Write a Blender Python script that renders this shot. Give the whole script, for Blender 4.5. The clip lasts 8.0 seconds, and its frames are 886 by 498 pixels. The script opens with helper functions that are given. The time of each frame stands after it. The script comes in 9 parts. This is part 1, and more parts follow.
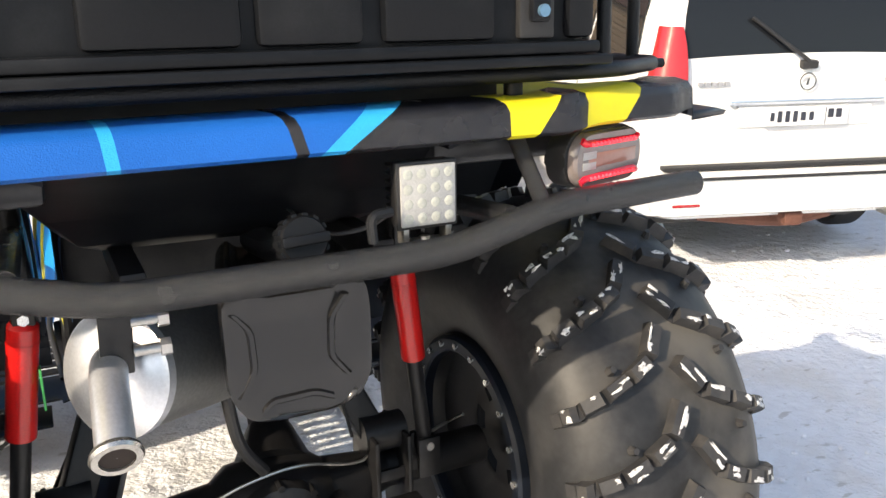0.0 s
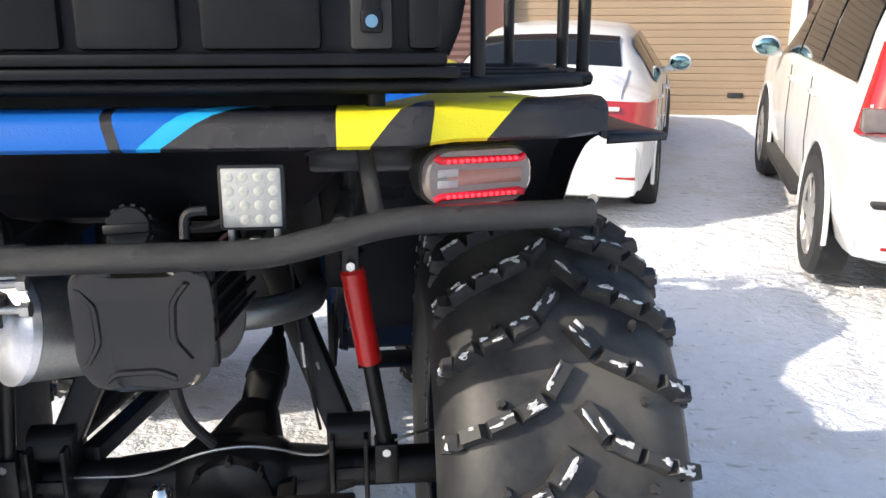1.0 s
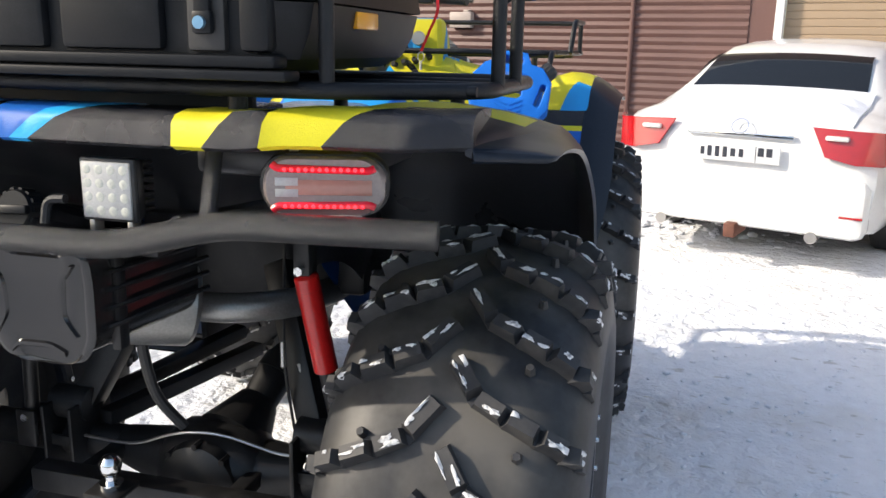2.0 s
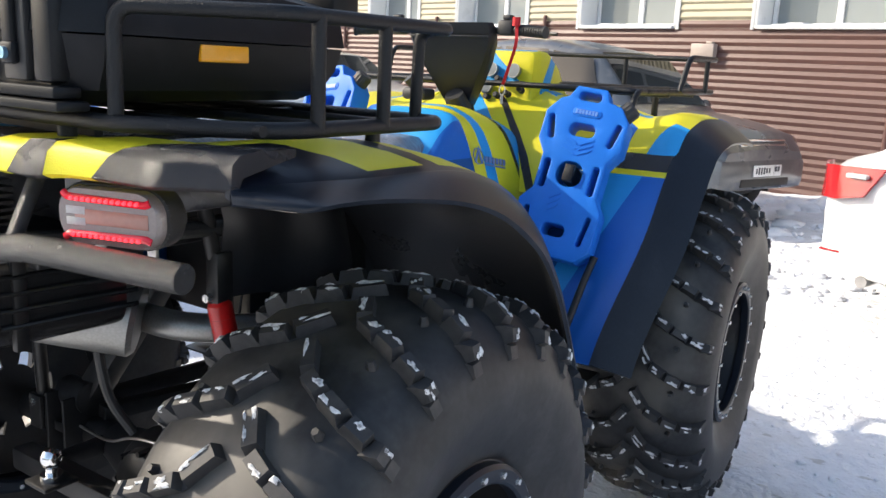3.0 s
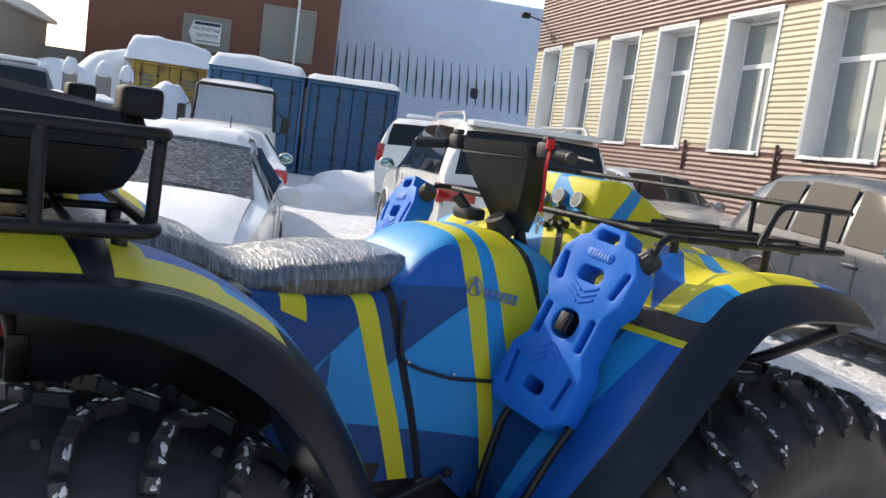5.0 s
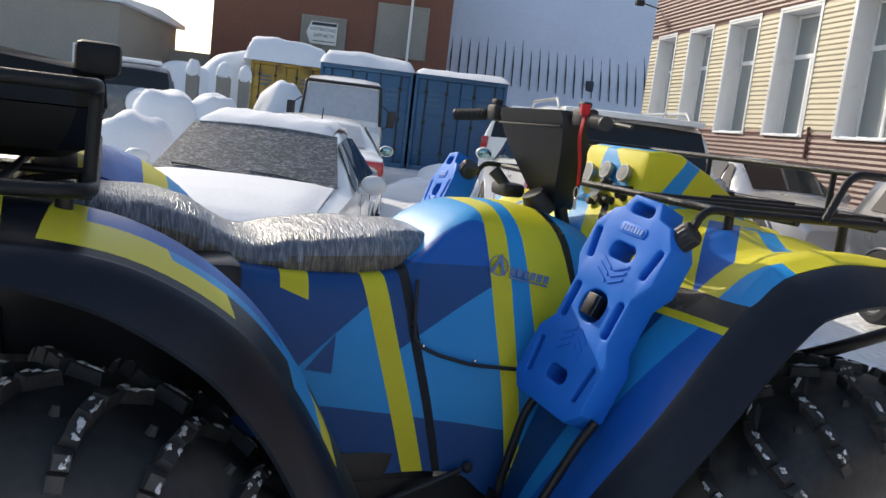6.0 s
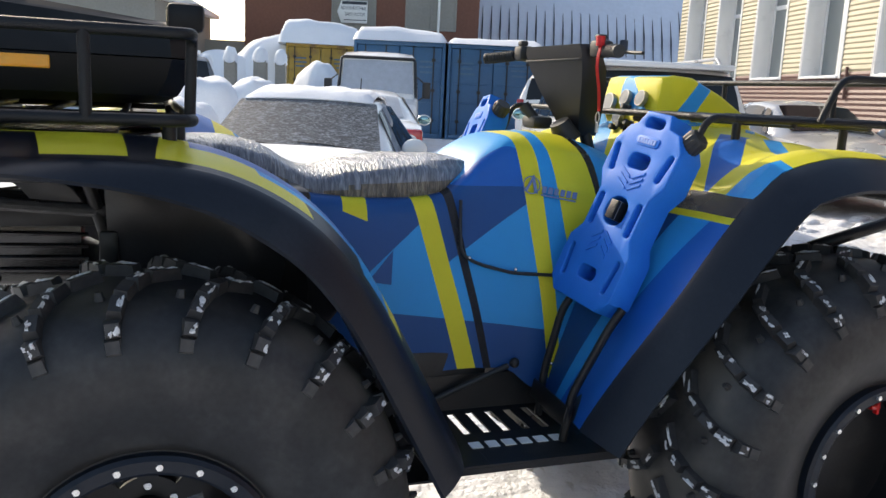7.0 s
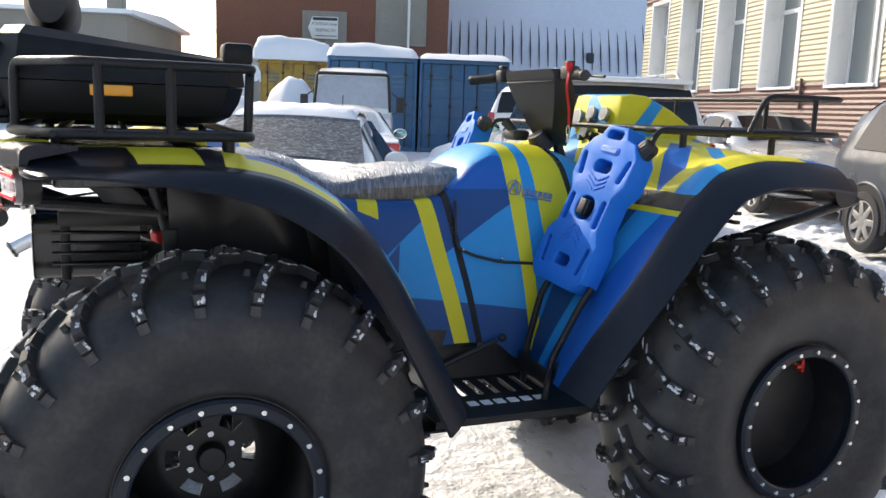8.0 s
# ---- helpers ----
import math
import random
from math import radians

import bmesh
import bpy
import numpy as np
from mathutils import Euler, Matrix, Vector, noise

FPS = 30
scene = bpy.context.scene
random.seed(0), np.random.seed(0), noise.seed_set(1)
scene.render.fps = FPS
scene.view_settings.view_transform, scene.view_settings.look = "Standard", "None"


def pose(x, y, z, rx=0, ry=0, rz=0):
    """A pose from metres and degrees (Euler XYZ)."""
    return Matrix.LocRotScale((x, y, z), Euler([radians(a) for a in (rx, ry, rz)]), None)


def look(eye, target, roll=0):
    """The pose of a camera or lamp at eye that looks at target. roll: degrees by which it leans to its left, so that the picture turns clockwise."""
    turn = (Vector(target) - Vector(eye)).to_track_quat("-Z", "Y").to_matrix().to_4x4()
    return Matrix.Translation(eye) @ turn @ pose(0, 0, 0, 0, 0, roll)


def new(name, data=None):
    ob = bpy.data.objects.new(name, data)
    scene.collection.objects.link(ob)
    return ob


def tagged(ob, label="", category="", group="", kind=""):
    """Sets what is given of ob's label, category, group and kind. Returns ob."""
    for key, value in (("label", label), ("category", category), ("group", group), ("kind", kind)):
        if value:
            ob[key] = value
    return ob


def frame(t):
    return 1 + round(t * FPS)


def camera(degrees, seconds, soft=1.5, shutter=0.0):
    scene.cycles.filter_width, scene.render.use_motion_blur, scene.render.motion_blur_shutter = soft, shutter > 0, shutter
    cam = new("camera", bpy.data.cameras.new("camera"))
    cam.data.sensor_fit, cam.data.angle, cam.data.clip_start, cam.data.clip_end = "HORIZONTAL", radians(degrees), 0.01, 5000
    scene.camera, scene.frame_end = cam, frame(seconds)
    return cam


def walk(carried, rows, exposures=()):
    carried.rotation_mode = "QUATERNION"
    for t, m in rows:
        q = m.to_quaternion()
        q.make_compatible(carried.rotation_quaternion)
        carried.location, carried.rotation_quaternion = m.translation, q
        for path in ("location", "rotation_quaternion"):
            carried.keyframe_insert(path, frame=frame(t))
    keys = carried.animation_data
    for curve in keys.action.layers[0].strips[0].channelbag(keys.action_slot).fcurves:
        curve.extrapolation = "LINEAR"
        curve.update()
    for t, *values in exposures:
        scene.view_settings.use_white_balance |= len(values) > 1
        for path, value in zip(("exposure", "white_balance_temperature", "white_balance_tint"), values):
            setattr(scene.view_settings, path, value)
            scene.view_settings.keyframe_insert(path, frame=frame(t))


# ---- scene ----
cam = camera(55.9, 8.0)
PATH = [
    (0, (0.038, 0.057, 1.642), (0.803, 1.828, 1.114), -1.1),
    (0.5, (0.387, -0.091, 1.651), (0.818, 1.795, 1.141), -0.9),
    (1, (0.748, -0.091, 1.638), (0.843, 1.842, 1.135), -0.1),
    (1.2, (0.863, -0.041, 1.623), (0.875, 1.893, 1.114), -0.1),
    (2.3, (1.628, 0.183, 1.635), (0.851, 1.966, 1.169), 1.9),
    (2.5, (1.734, 0.292, 1.643), (0.856, 2.023, 1.161), 2.2),
    (3, (2.049, 0.532, 1.67), (0.907, 2.116, 1.236), 2.8),
    (3.5, (2.324, 0.813, 1.728), (0.962, 2.241, 1.402), 3.7),
    (4, (2.435, 1.08, 1.777), (0.965, 2.413, 1.526), 5.2),
    (4.5, (2.602, 1.364, 1.784), (0.964, 2.486, 1.543), 7.2),
    (4.7, (2.644, 1.47, 1.789), (0.954, 2.51, 1.541), 7.5),
    (5.8, (2.537, 1.917, 1.753), (0.699, 2.66, 1.482), 7.3),
    (6, (2.575, 1.959, 1.738), (0.719, 2.645, 1.444), 6.8),
    (6.5, (2.728, 2.012, 1.669), (0.847, 2.601, 1.33), 4.8),
    (7, (2.906, 1.863, 1.636), (1.029, 2.45, 1.272), 2.7),
    (7.5, (3.105, 1.716, 1.643), (1.241, 2.343, 1.281), 2.3),
    (8, (3.346, 1.625, 1.65), (1.485, 2.278, 1.319), 2.1),
]
walk(cam, [(t, look(eye, target, roll)) for t, eye, target, roll in PATH],
     exposures=[(0, 1.10, 7950, 10), (0.5, 1.03, 7450, 10), (1.2, 0.95, 7100, 10), (2.5, 0.89, 7250, 10), (3, 1.09, 7250, 10), (3.5, 1.29, 7250, 10), (4, 1.03, 7150, 10), (4.5, 0.79, 7250, 10), (5.8, 0.52, 7250, 10), (6.2, 0.48, 7250, 10), (6.6, 0.57, 7300, 10), (7.2, 0.90, 7450, 10), (8, 0.97, 7350, 10)])

# ---- light ----
SUN_AZ = math.atan2(0.92, 0.39)          # the light travels towards +x and a little +y
SUN_EL = radians(31)
world = bpy.data.worlds.new("sky")
scene.world = world
world.use_nodes = True
wn = world.node_tree
sky = wn.nodes.new("ShaderNodeTexSky")
sky.sky_type, sky.sun_disc = "NISHITA", False
sky.sun_elevation, sky.sun_rotation = SUN_EL, SUN_AZ + math.pi
sky.air_density, sky.dust_density, sky.ozone_density = 1.0, 1.2, 1.0
wn.links.new(sky.outputs[0], wn.nodes["Background"].inputs[0])
wn.nodes["Background"].inputs[1].default_value = 0.15
sun = new("sun", bpy.data.lights.new("sun", "SUN"))
sun.data.energy, sun.data.angle, sun.data.color = 2.65, radians(0.6), (1.0, 0.94, 0.86)
sun.matrix_world = look((-20, -8, 14), (-20 + 0.92 * math.cos(SUN_EL), -8 + 0.39 * math.cos(SUN_EL), 14 - math.sin(SUN_EL)))


# ---- materials ----
def mat(name, color, rough=0.5, metal=0.0, vary=0.15, scale=6.0, fine=90.0, bump=0.1, depth=0.004,
        spec=0.5, coat=0.0, second=None, amount=0.5, cover=0.5, island=False, objrand=0.0):
    """A surface with grain at two scales. second: a colour that lies over the first in patches."""
    m = bpy.data.materials.new(name)
    m.use_nodes = True
    t, L = m.node_tree, m.node_tree.links
    b = t.nodes["Principled BSDF"]
    co = t.nodes.new("ShaderNodeTexCoord")
    n1 = t.nodes.new("ShaderNodeTexNoise")
    n1.inputs["Scale"].default_value, n1.inputs["Detail"].default_value = scale, 5
    n2 = t.nodes.new("ShaderNodeTexNoise")
    n2.inputs["Scale"].default_value, n2.inputs["Detail"].default_value = fine, 3
    for n in (n1, n2):
        L.new(co.outputs["Object"], n.inputs["Vector"])
    add = t.nodes.new("ShaderNodeMath")
    add.operation = "ADD"
    L.new(n1.outputs["Fac"], add.inputs[0])
    L.new(n2.outputs["Fac"], add.inputs[1])
    mr = t.nodes.new("ShaderNodeMapRange")
    mr.inputs["From Min"].default_value, mr.inputs["From Max"].default_value = 0.6, 1.4
    mr.inputs["To Min"].default_value, mr.inputs["To Max"].default_value = 1 - vary, 1 + vary
    L.new(add.outputs[0], mr.inputs["Value"])
    mul = t.nodes.new("ShaderNodeMix")
    mul.data_type, mul.blend_type = "RGBA", "MULTIPLY"
    mul.inputs["Factor"].default_value = 1.0
    if second is not None:
        mx = t.nodes.new("ShaderNodeMix")
        mx.data_type = "RGBA"
        mx.inputs["A"].default_value, mx.inputs["B"].default_value = (*color, 1), (*second, 1)
        n3 = t.nodes.new("ShaderNodeTexNoise")
        n3.inputs["Scale"].default_value, n3.inputs["Detail"].default_value = scale * 1.7, 7
        L.new(co.outputs["Object"], n3.inputs["Vector"])
        r3 = t.nodes.new("ShaderNodeMapRange")
        r3.inputs["From Min"].default_value, r3.inputs["From Max"].default_value = 1 - cover - 0.06, 1 - cover + 0.08
        r3.inputs["To Max"].default_value = amount
        L.new(n3.outputs["Fac"], r3.inputs["Value"])
        L.new(r3.outputs[0], mx.inputs["Factor"])
        L.new(mx.outputs["Result"], mul.inputs["A"])
    else:
        mul.inputs["A"].default_value = (*color, 1)
    L.new(mr.outputs[0], mul.inputs["B"])
    out = mul.outputs["Result"]
    if objrand:
        oi = t.nodes.new("ShaderNodeObjectInfo")
        hs = t.nodes.new("ShaderNodeMapRange")
        hs.inputs["To Min"].default_value, hs.inputs["To Max"].default_value = 1 - objrand, 1 + objrand
        L.new(oi.outputs["Random"], hs.inputs["Value"])
        m2 = t.nodes.new("ShaderNodeMix")
        m2.data_type, m2.blend_type = "RGBA", "MULTIPLY"
        m2.inputs["Factor"].default_value = 1.0
        L.new(out, m2.inputs["A"])
        L.new(hs.outputs[0], m2.inputs["B"])
        out = m2.outputs["Result"]
    L.new(out, b.inputs["Base Color"])
    rr = t.nodes.new("ShaderNodeMapRange")
    rr.inputs["To Min"].default_value, rr.inputs["To Max"].default_value = max(0.02, rough - 0.1), min(1, rough + 0.1)
    L.new(n1.outputs["Fac"], rr.inputs["Value"])
    L.new(rr.outputs[0], b.inputs["Roughness"])
    b.inputs["Metallic"].default_value = metal
    b.inputs["Specular IOR Level"].default_value = spec
    b.inputs["Coat Weight"].default_value = coat
    b.inputs["Coat Roughness"].default_value = 0.08
    if bump:
        bp = t.nodes.new("ShaderNodeBump")
        bp.inputs["Strength"].default_value, bp.inputs["Distance"].default_value = bump, depth
        L.new(add.outputs[0], bp.inputs["Height"])
        L.new(bp.outputs[0], b.inputs["Normal"])
    return m


def glass(name, tint, rough=0.03):
    """Dark window glass that mirrors its surroundings."""
    m = bpy.data.materials.new(name)
    m.use_nodes = True
    b = m.node_tree.nodes["Principled BSDF"]
    b.inputs["Base Color"].default_value = (*tint, 1)
    b.inputs["Roughness"].default_value = rough
    b.inputs["Specular IOR Level"].default_value = 0.3
    b.inputs["Coat Weight"].default_value = 0.02
    b.inputs["Coat Roughness"].default_value = 0.02
    return m


def glow(name, color, strength):
    m = bpy.data.materials.new(name)
    m.use_nodes = True
    b = m.node_tree.nodes["Principled BSDF"]
    b.inputs["Base Color"].default_value = (*color, 1)
    b.inputs["Emission Color"].default_value = (*color, 1)
    b.inputs["Emission Strength"].default_value = strength
    return m


def trodden_snow():
    """Packed snow: broad dirty tracks, small dark dents and a crumbly relief."""
    m = mat("snow_trodden", (0.80, 0.82, 0.86), 0.75, vary=0.07, scale=1.1, fine=14, bump=0.0, second=(0.66, 0.63, 0.58), amount=0.45, cover=0.42, spec=0.25)
    t, L = m.node_tree, m.node_tree.links
    b = t.nodes["Principled BSDF"]
    co = t.nodes.new("ShaderNodeTexCoord")

    def noise_at(scale, detail, size=(1, 1, 1)):
        mp = t.nodes.new("ShaderNodeMapping")
        mp.inputs["Scale"].default_value = size
        mp.inputs["Rotation"].default_value = (0, 0, 0.5)
        L.new(co.outputs["Object"], mp.inputs["Vector"])
        n = t.nodes.new("ShaderNodeTexNoise")
        n.inputs["Scale"].default_value, n.inputs["Detail"].default_value = scale, detail
        L.new(mp.outputs[0], n.inputs["Vector"])
        return n.outputs["Fac"]

    dents = t.nodes.new("ShaderNodeMapRange")
    dents.inputs["From Min"].default_value, dents.inputs["From Max"].default_value = 0.635, 0.70
    dents.inputs["To Max"].default_value = 0.55
    L.new(noise_at(9, 3, (1, 2.2, 1)), dents.inputs["Value"])
    mx = t.nodes.new("ShaderNodeMix")
    mx.data_type = "RGBA"
    mx.inputs["B"].default_value = (0.40, 0.385, 0.36, 1)
    L.new(b.inputs["Base Color"].links[0].from_socket, mx.inputs["A"])
    L.new(dents.outputs[0], mx.inputs["Factor"])
    L.new(mx.outputs["Result"], b.inputs["Base Color"])
    total = None
    for fac, weight in ((noise_at(3.2, 4), 1.0), (noise_at(13, 4), 0.55), (noise_at(55, 3), 0.16)):
        k = t.nodes.new("ShaderNodeMath")
        k.operation = "MULTIPLY_ADD"
        L.new(fac, k.inputs[0])
        k.inputs[1].default_value = weight
        if total is None:
            k.inputs[2].default_value = 0.0
        else:
            L.new(total, k.inputs[2])
        total = k.outputs[0]
    bp = t.nodes.new("ShaderNodeBump")
    bp.inputs["Strength"].default_value, bp.inputs["Distance"].default_value = 0.85, 0.07
    L.new(total, bp.inputs["Height"])
    L.new(bp.outputs[0], b.inputs["Normal"])
    return m


SNOW = trodden_snow()
SNOW_SOFT = mat("snow_fresh", (0.82, 0.84, 0.88), 0.7, vary=0.04, scale=2.0, fine=25, bump=0.25, depth=0.02, spec=0.3)
def tyre_rubber():
    """Black rubber, dusty across the tread and cleaner on the sidewalls."""
    m = mat("tyre_rubber", (0.019, 0.020, 0.022), 0.52, vary=0.4, scale=5, fine=60, bump=0.12, depth=0.002, spec=0.4, second=(0.040, 0.040, 0.041), amount=0.6, cover=0.48)
    t, L = m.node_tree, m.node_tree.links
    b = t.nodes["Principled BSDF"]
    co = t.nodes.new("ShaderNodeTexCoord")
    sep = t.nodes.new("ShaderNodeSeparateXYZ")
    L.new(co.outputs["Object"], sep.inputs[0])
    ab = t.nodes.new("ShaderNodeMath")
    ab.operation = "ABSOLUTE"
    L.new(sep.outputs["X"], ab.inputs[0])
    band = t.nodes.new("ShaderNodeMapRange")
    band.inputs["From Min"].default_value, band.inputs["From Max"].default_value = 0.215, 0.13
    L.new(ab.outputs[0], band.inputs["Value"])
    n = t.nodes.new("ShaderNodeTexNoise")
    n.inputs["Scale"].default_value, n.inputs["Detail"].default_value = 3.2, 6
    L.new(co.outputs["Object"], n.inputs["Vector"])
    r = t.nodes.new("ShaderNodeMapRange")
    r.inputs["From Min"].default_value, r.inputs["From Max"].default_value, r.inputs["To Max"].default_value = 0.46, 0.62, 0.85
    L.new(n.outputs["Fac"], r.inputs["Value"])
    k = t.nodes.new("ShaderNodeMath")
    k.operation = "MULTIPLY"
    L.new(band.outputs[0], k.inputs[0])
    L.new(r.outputs[0], k.inputs[1])
    mx = t.nodes.new("ShaderNodeMix")
    mx.data_type = "RGBA"
    mx.inputs["B"].default_value = (0.118, 0.108, 0.094, 1)
    L.new(b.inputs["Base Color"].links[0].from_socket, mx.inputs["A"])
    L.new(k.outputs[0], mx.inputs["Factor"])
    L.new(mx.outputs["Result"], b.inputs["Base Color"])
    return m


RUBBER = tyre_rubber()
LUG = mat("tread_lug_rubber", (0.028, 0.028, 0.030), 0.6, vary=0.3, scale=9, fine=70, bump=0.15, depth=0.003,
          second=(0.06, 0.056, 0.052), amount=0.6, cover=0.45)
SNOW_CAKE = mat("snow_caked", (0.66, 0.66, 0.66), 0.7, vary=0.25, scale=40, fine=160, bump=0.5, depth=0.004,
                second=(0.12, 0.12, 0.12), amount=0.9, cover=0.40, spec=0.3)
FLARE = mat("flare_plastic", (0.009, 0.013, 0.021), 0.36, vary=0.2, scale=4, fine=120, bump=0.06, depth=0.001, spec=0.3,
            second=(0.018, 0.023, 0.032), amount=0.5, cover=0.4)
LINER = mat("liner_plastic", (0.028, 0.029, 0.033), 0.30, vary=0.2, scale=4, fine=120, bump=0.06, depth=0.001, spec=0.5)
BLACK = mat("black_steel", (0.010, 0.010, 0.011), 0.42, vary=0.3, scale=7, fine=120, bump=0.1, depth=0.001, spec=0.4,
            second=(0.030, 0.028, 0.027), amount=0.6, cover=0.38)
POWDER = mat("powder_coated_tube", (0.007, 0.008, 0.010), 0.40, vary=0.3, scale=20, fine=420, bump=0.7, depth=0.002, spec=0.3)
COARSE = mat("coarse_powder_coat", (0.008, 0.009, 0.011), 0.24, vary=0.35, scale=20, fine=620, bump=1.0, depth=0.0030, spec=0.6)
PLASTIC = mat("case_plastic", (0.006, 0.007, 0.009), 0.45, vary=0.25, scale=5, fine=300, bump=0.15, depth=0.0006, spec=0.22,
              second=(0.018, 0.019, 0.021), amount=0.5, cover=0.4)
BLUE = mat("livery_blue", (0.003, 0.115, 0.46), 0.42, vary=0.10, scale=3, fine=420, bump=0.55, depth=0.0012, spec=0.30)
MID = mat("livery_mid_blue", (0.004, 0.29, 0.66), 0.42, vary=0.10, scale=3, fine=420, bump=0.55, depth=0.0012, spec=0.30)
DEEP = mat("livery_deep_blue", (0.005, 0.070, 0.24), 0.42, vary=0.10, scale=3, fine=420, bump=0.55, depth=0.0012, spec=0.30)
CYAN = mat("livery_light_blue", (0.008, 0.38, 0.76), 0.42, vary=0.10, scale=3, fine=420, bump=0.55, depth=0.0012, spec=0.30)
YELLOW = mat("livery_yellow", (0.70, 0.62, 0.03), 0.42, vary=0.10, scale=3, fine=420, bump=0.55, depth=0.0012, spec=0.30)
NAVY = mat("livery_black", (0.007, 0.008, 0.013), 0.26, vary=0.3, scale=9, fine=620, bump=1.0, depth=0.0024, spec=0.5)
FENDER = mat("fender_black", (0.006, 0.008, 0.015), 0.34, vary=0.2, scale=5, fine=300, bump=0.12, depth=0.0008, spec=0.2)
DOMED = mat("brushed_domed_steel", (0.78, 0.79, 0.82), 0.38, metal=0.8, vary=0.12, scale=8, fine=200, bump=0.08, depth=0.001)
GLOSSY = mat("glossy_case_plastic", (0.012, 0.012, 0.013), 0.17, vary=0.25, scale=6, fine=22, bump=0.16, depth=0.004, spec=0.55)
CAN_BLUE = mat("can_plastic", (0.005, 0.16, 0.62), 0.46, vary=0.1, scale=5, fine=260, bump=0.2, depth=0.0008, spec=0.2)
RED = mat("red_enamel", (0.62, 0.012, 0.012), 0.32, vary=0.12, scale=8, fine=200, bump=0.04, depth=0.0006, coat=0.4)
STRAP = mat("red_webbing", (0.6, 0.01, 0.015), 0.6, vary=0.2, scale=30, fine=300, bump=0.2, depth=0.001)
STEEL = mat("bare_steel", (0.52, 0.50, 0.47), 0.3, metal=0.9, vary=0.2, scale=10, fine=200, bump=0.06, depth=0.0006)
SATIN = mat("satin_steel", (0.30, 0.30, 0.29), 0.38, metal=0.75, vary=0.2, scale=6, fine=160, bump=0.05, depth=0.0006)
ZINC = mat("zinc_bolt", (0.72, 0.72, 0.70), 0.25, metal=0.85, vary=0.1, scale=40, fine=300, bump=0.03, depth=0.0004)
CHROME = mat("polished_steel", (0.78, 0.79, 0.80), 0.10, metal=1.0, vary=0.05, scale=4, fine=120, bump=0.01, depth=0.0003)
ORANGE = mat("orange_reflector", (0.95, 0.40, 0.015), 0.3, vary=0.08, scale=30, fine=500, bump=0.2, depth=0.0006, coat=0.5)
RED_LENS = mat("red_lens", (0.40, 0.008, 0.011), 0.14, vary=0.1, scale=20, fine=240, bump=0.1, depth=0.001, coat=0.8)
CLEAR_LENS = mat("clear_lens", (0.66, 0.66, 0.65), 0.3, vary=0.14, scale=60, fine=300, bump=0.3, depth=0.002, coat=0.4)
SMOKE_LENS = mat("smoked_lens", (0.20, 0.165, 0.155), 0.14, vary=0.15, scale=30, fine=260, bump=0.15, depth=0.001, coat=0.7)
LED_RED = glow("red_led", (1.0, 0.03, 0.05), 1.6)
LAMP_PLATE = mat("lamp_reflector", (0.40, 0.40, 0.395), 0.3, vary=0.14, scale=60, fine=300, bump=0.3, depth=0.002, coat=0.4)
LED_OFF = mat("led_lens", (0.46, 0.47, 0.42), 0.3, vary=0.2, scale=60, fine=300, bump=0.1, depth=0.001, coat=0.3)
VINYL = mat("black_vinyl", (0.010, 0.010, 0.012), 0.5, vary=0.2, scale=15, fine=260, bump=0.2, depth=0.001)
CARPAINT = mat("white_car_paint", (0.80, 0.80, 0.79), 0.22, vary=0.05, scale=2.5, fine=60, bump=0.01, depth=0.0005, coat=0.5,
               second=(0.62, 0.60, 0.57), amount=0.4, cover=0.35)
GREYPAINT = mat("grey_car_paint", (0.065, 0.075, 0.09), 0.3, vary=0.12, scale=3, fine=60, bump=0.02, depth=0.0005, coat=0.6,
                second=(0.15, 0.155, 0.16), amount=0.6, cover=0.40)
SILVER = mat("silver_car_paint", (0.42, 0.43, 0.45), 0.3, metal=0.4, vary=0.08, scale=3, fine=60, bump=0.02, depth=0.0005, coat=0.5)
MIRROR = mat("tinted_mirror", (0.26, 0.42, 0.43), 0.16, metal=1.0, vary=0.05, bump=0.0)
WINDOW = glass("car_window", (0.012, 0.014, 0.017))


def frosted_glass():
    """Dark glass under rime that lies in fine ripples across the pane."""
    m = mat("frosted_windscreen", (0.05, 0.06, 0.07), 0.5, vary=0.3, scale=5, fine=60, bump=0.0, spec=0.4)
    t, L = m.node_tree, m.node_tree.links
    b = t.nodes["Principled BSDF"]
    co = t.nodes.new("ShaderNodeTexCoord")
    mp = t.nodes.new("ShaderNodeMapping")
    mp.inputs["Scale"].default_value = (4.5, 8, 13)
    L.new(co.outputs["Object"], mp.inputs["Vector"])
    n = t.nodes.new("ShaderNodeTexNoise")
    n.inputs["Scale"].default_value, n.inputs["Detail"].default_value, n.inputs["Distortion"].default_value = 4.5, 6, 1.2
    L.new(mp.outputs[0], n.inputs["Vector"])
    r = t.nodes.new("ShaderNodeMapRange")
    r.inputs["From Min"].default_value, r.inputs["From Max"].default_value, r.inputs["To Max"].default_value = 0.46, 0.72, 0.8
    L.new(n.outputs["Fac"], r.inputs["Value"])
    mx = t.nodes.new("ShaderNodeMix")
    mx.data_type = "RGBA"
    mx.inputs["B"].default_value = (0.36, 0.40, 0.45, 1)
    L.new(b.inputs["Base Color"].links[0].from_socket, mx.inputs["A"])
    L.new(r.outputs[0], mx.inputs["Factor"])
    L.new(mx.outputs["Result"], b.inputs["Base Color"])
    bp = t.nodes.new("ShaderNodeBump")
    bp.inputs["Strength"].default_value, bp.inputs["Distance"].default_value = 0.7, 0.012
    L.new(n.outputs["Fac"], bp.inputs["Height"])
    L.new(bp.outputs[0], b.inputs["Normal"])
    return m


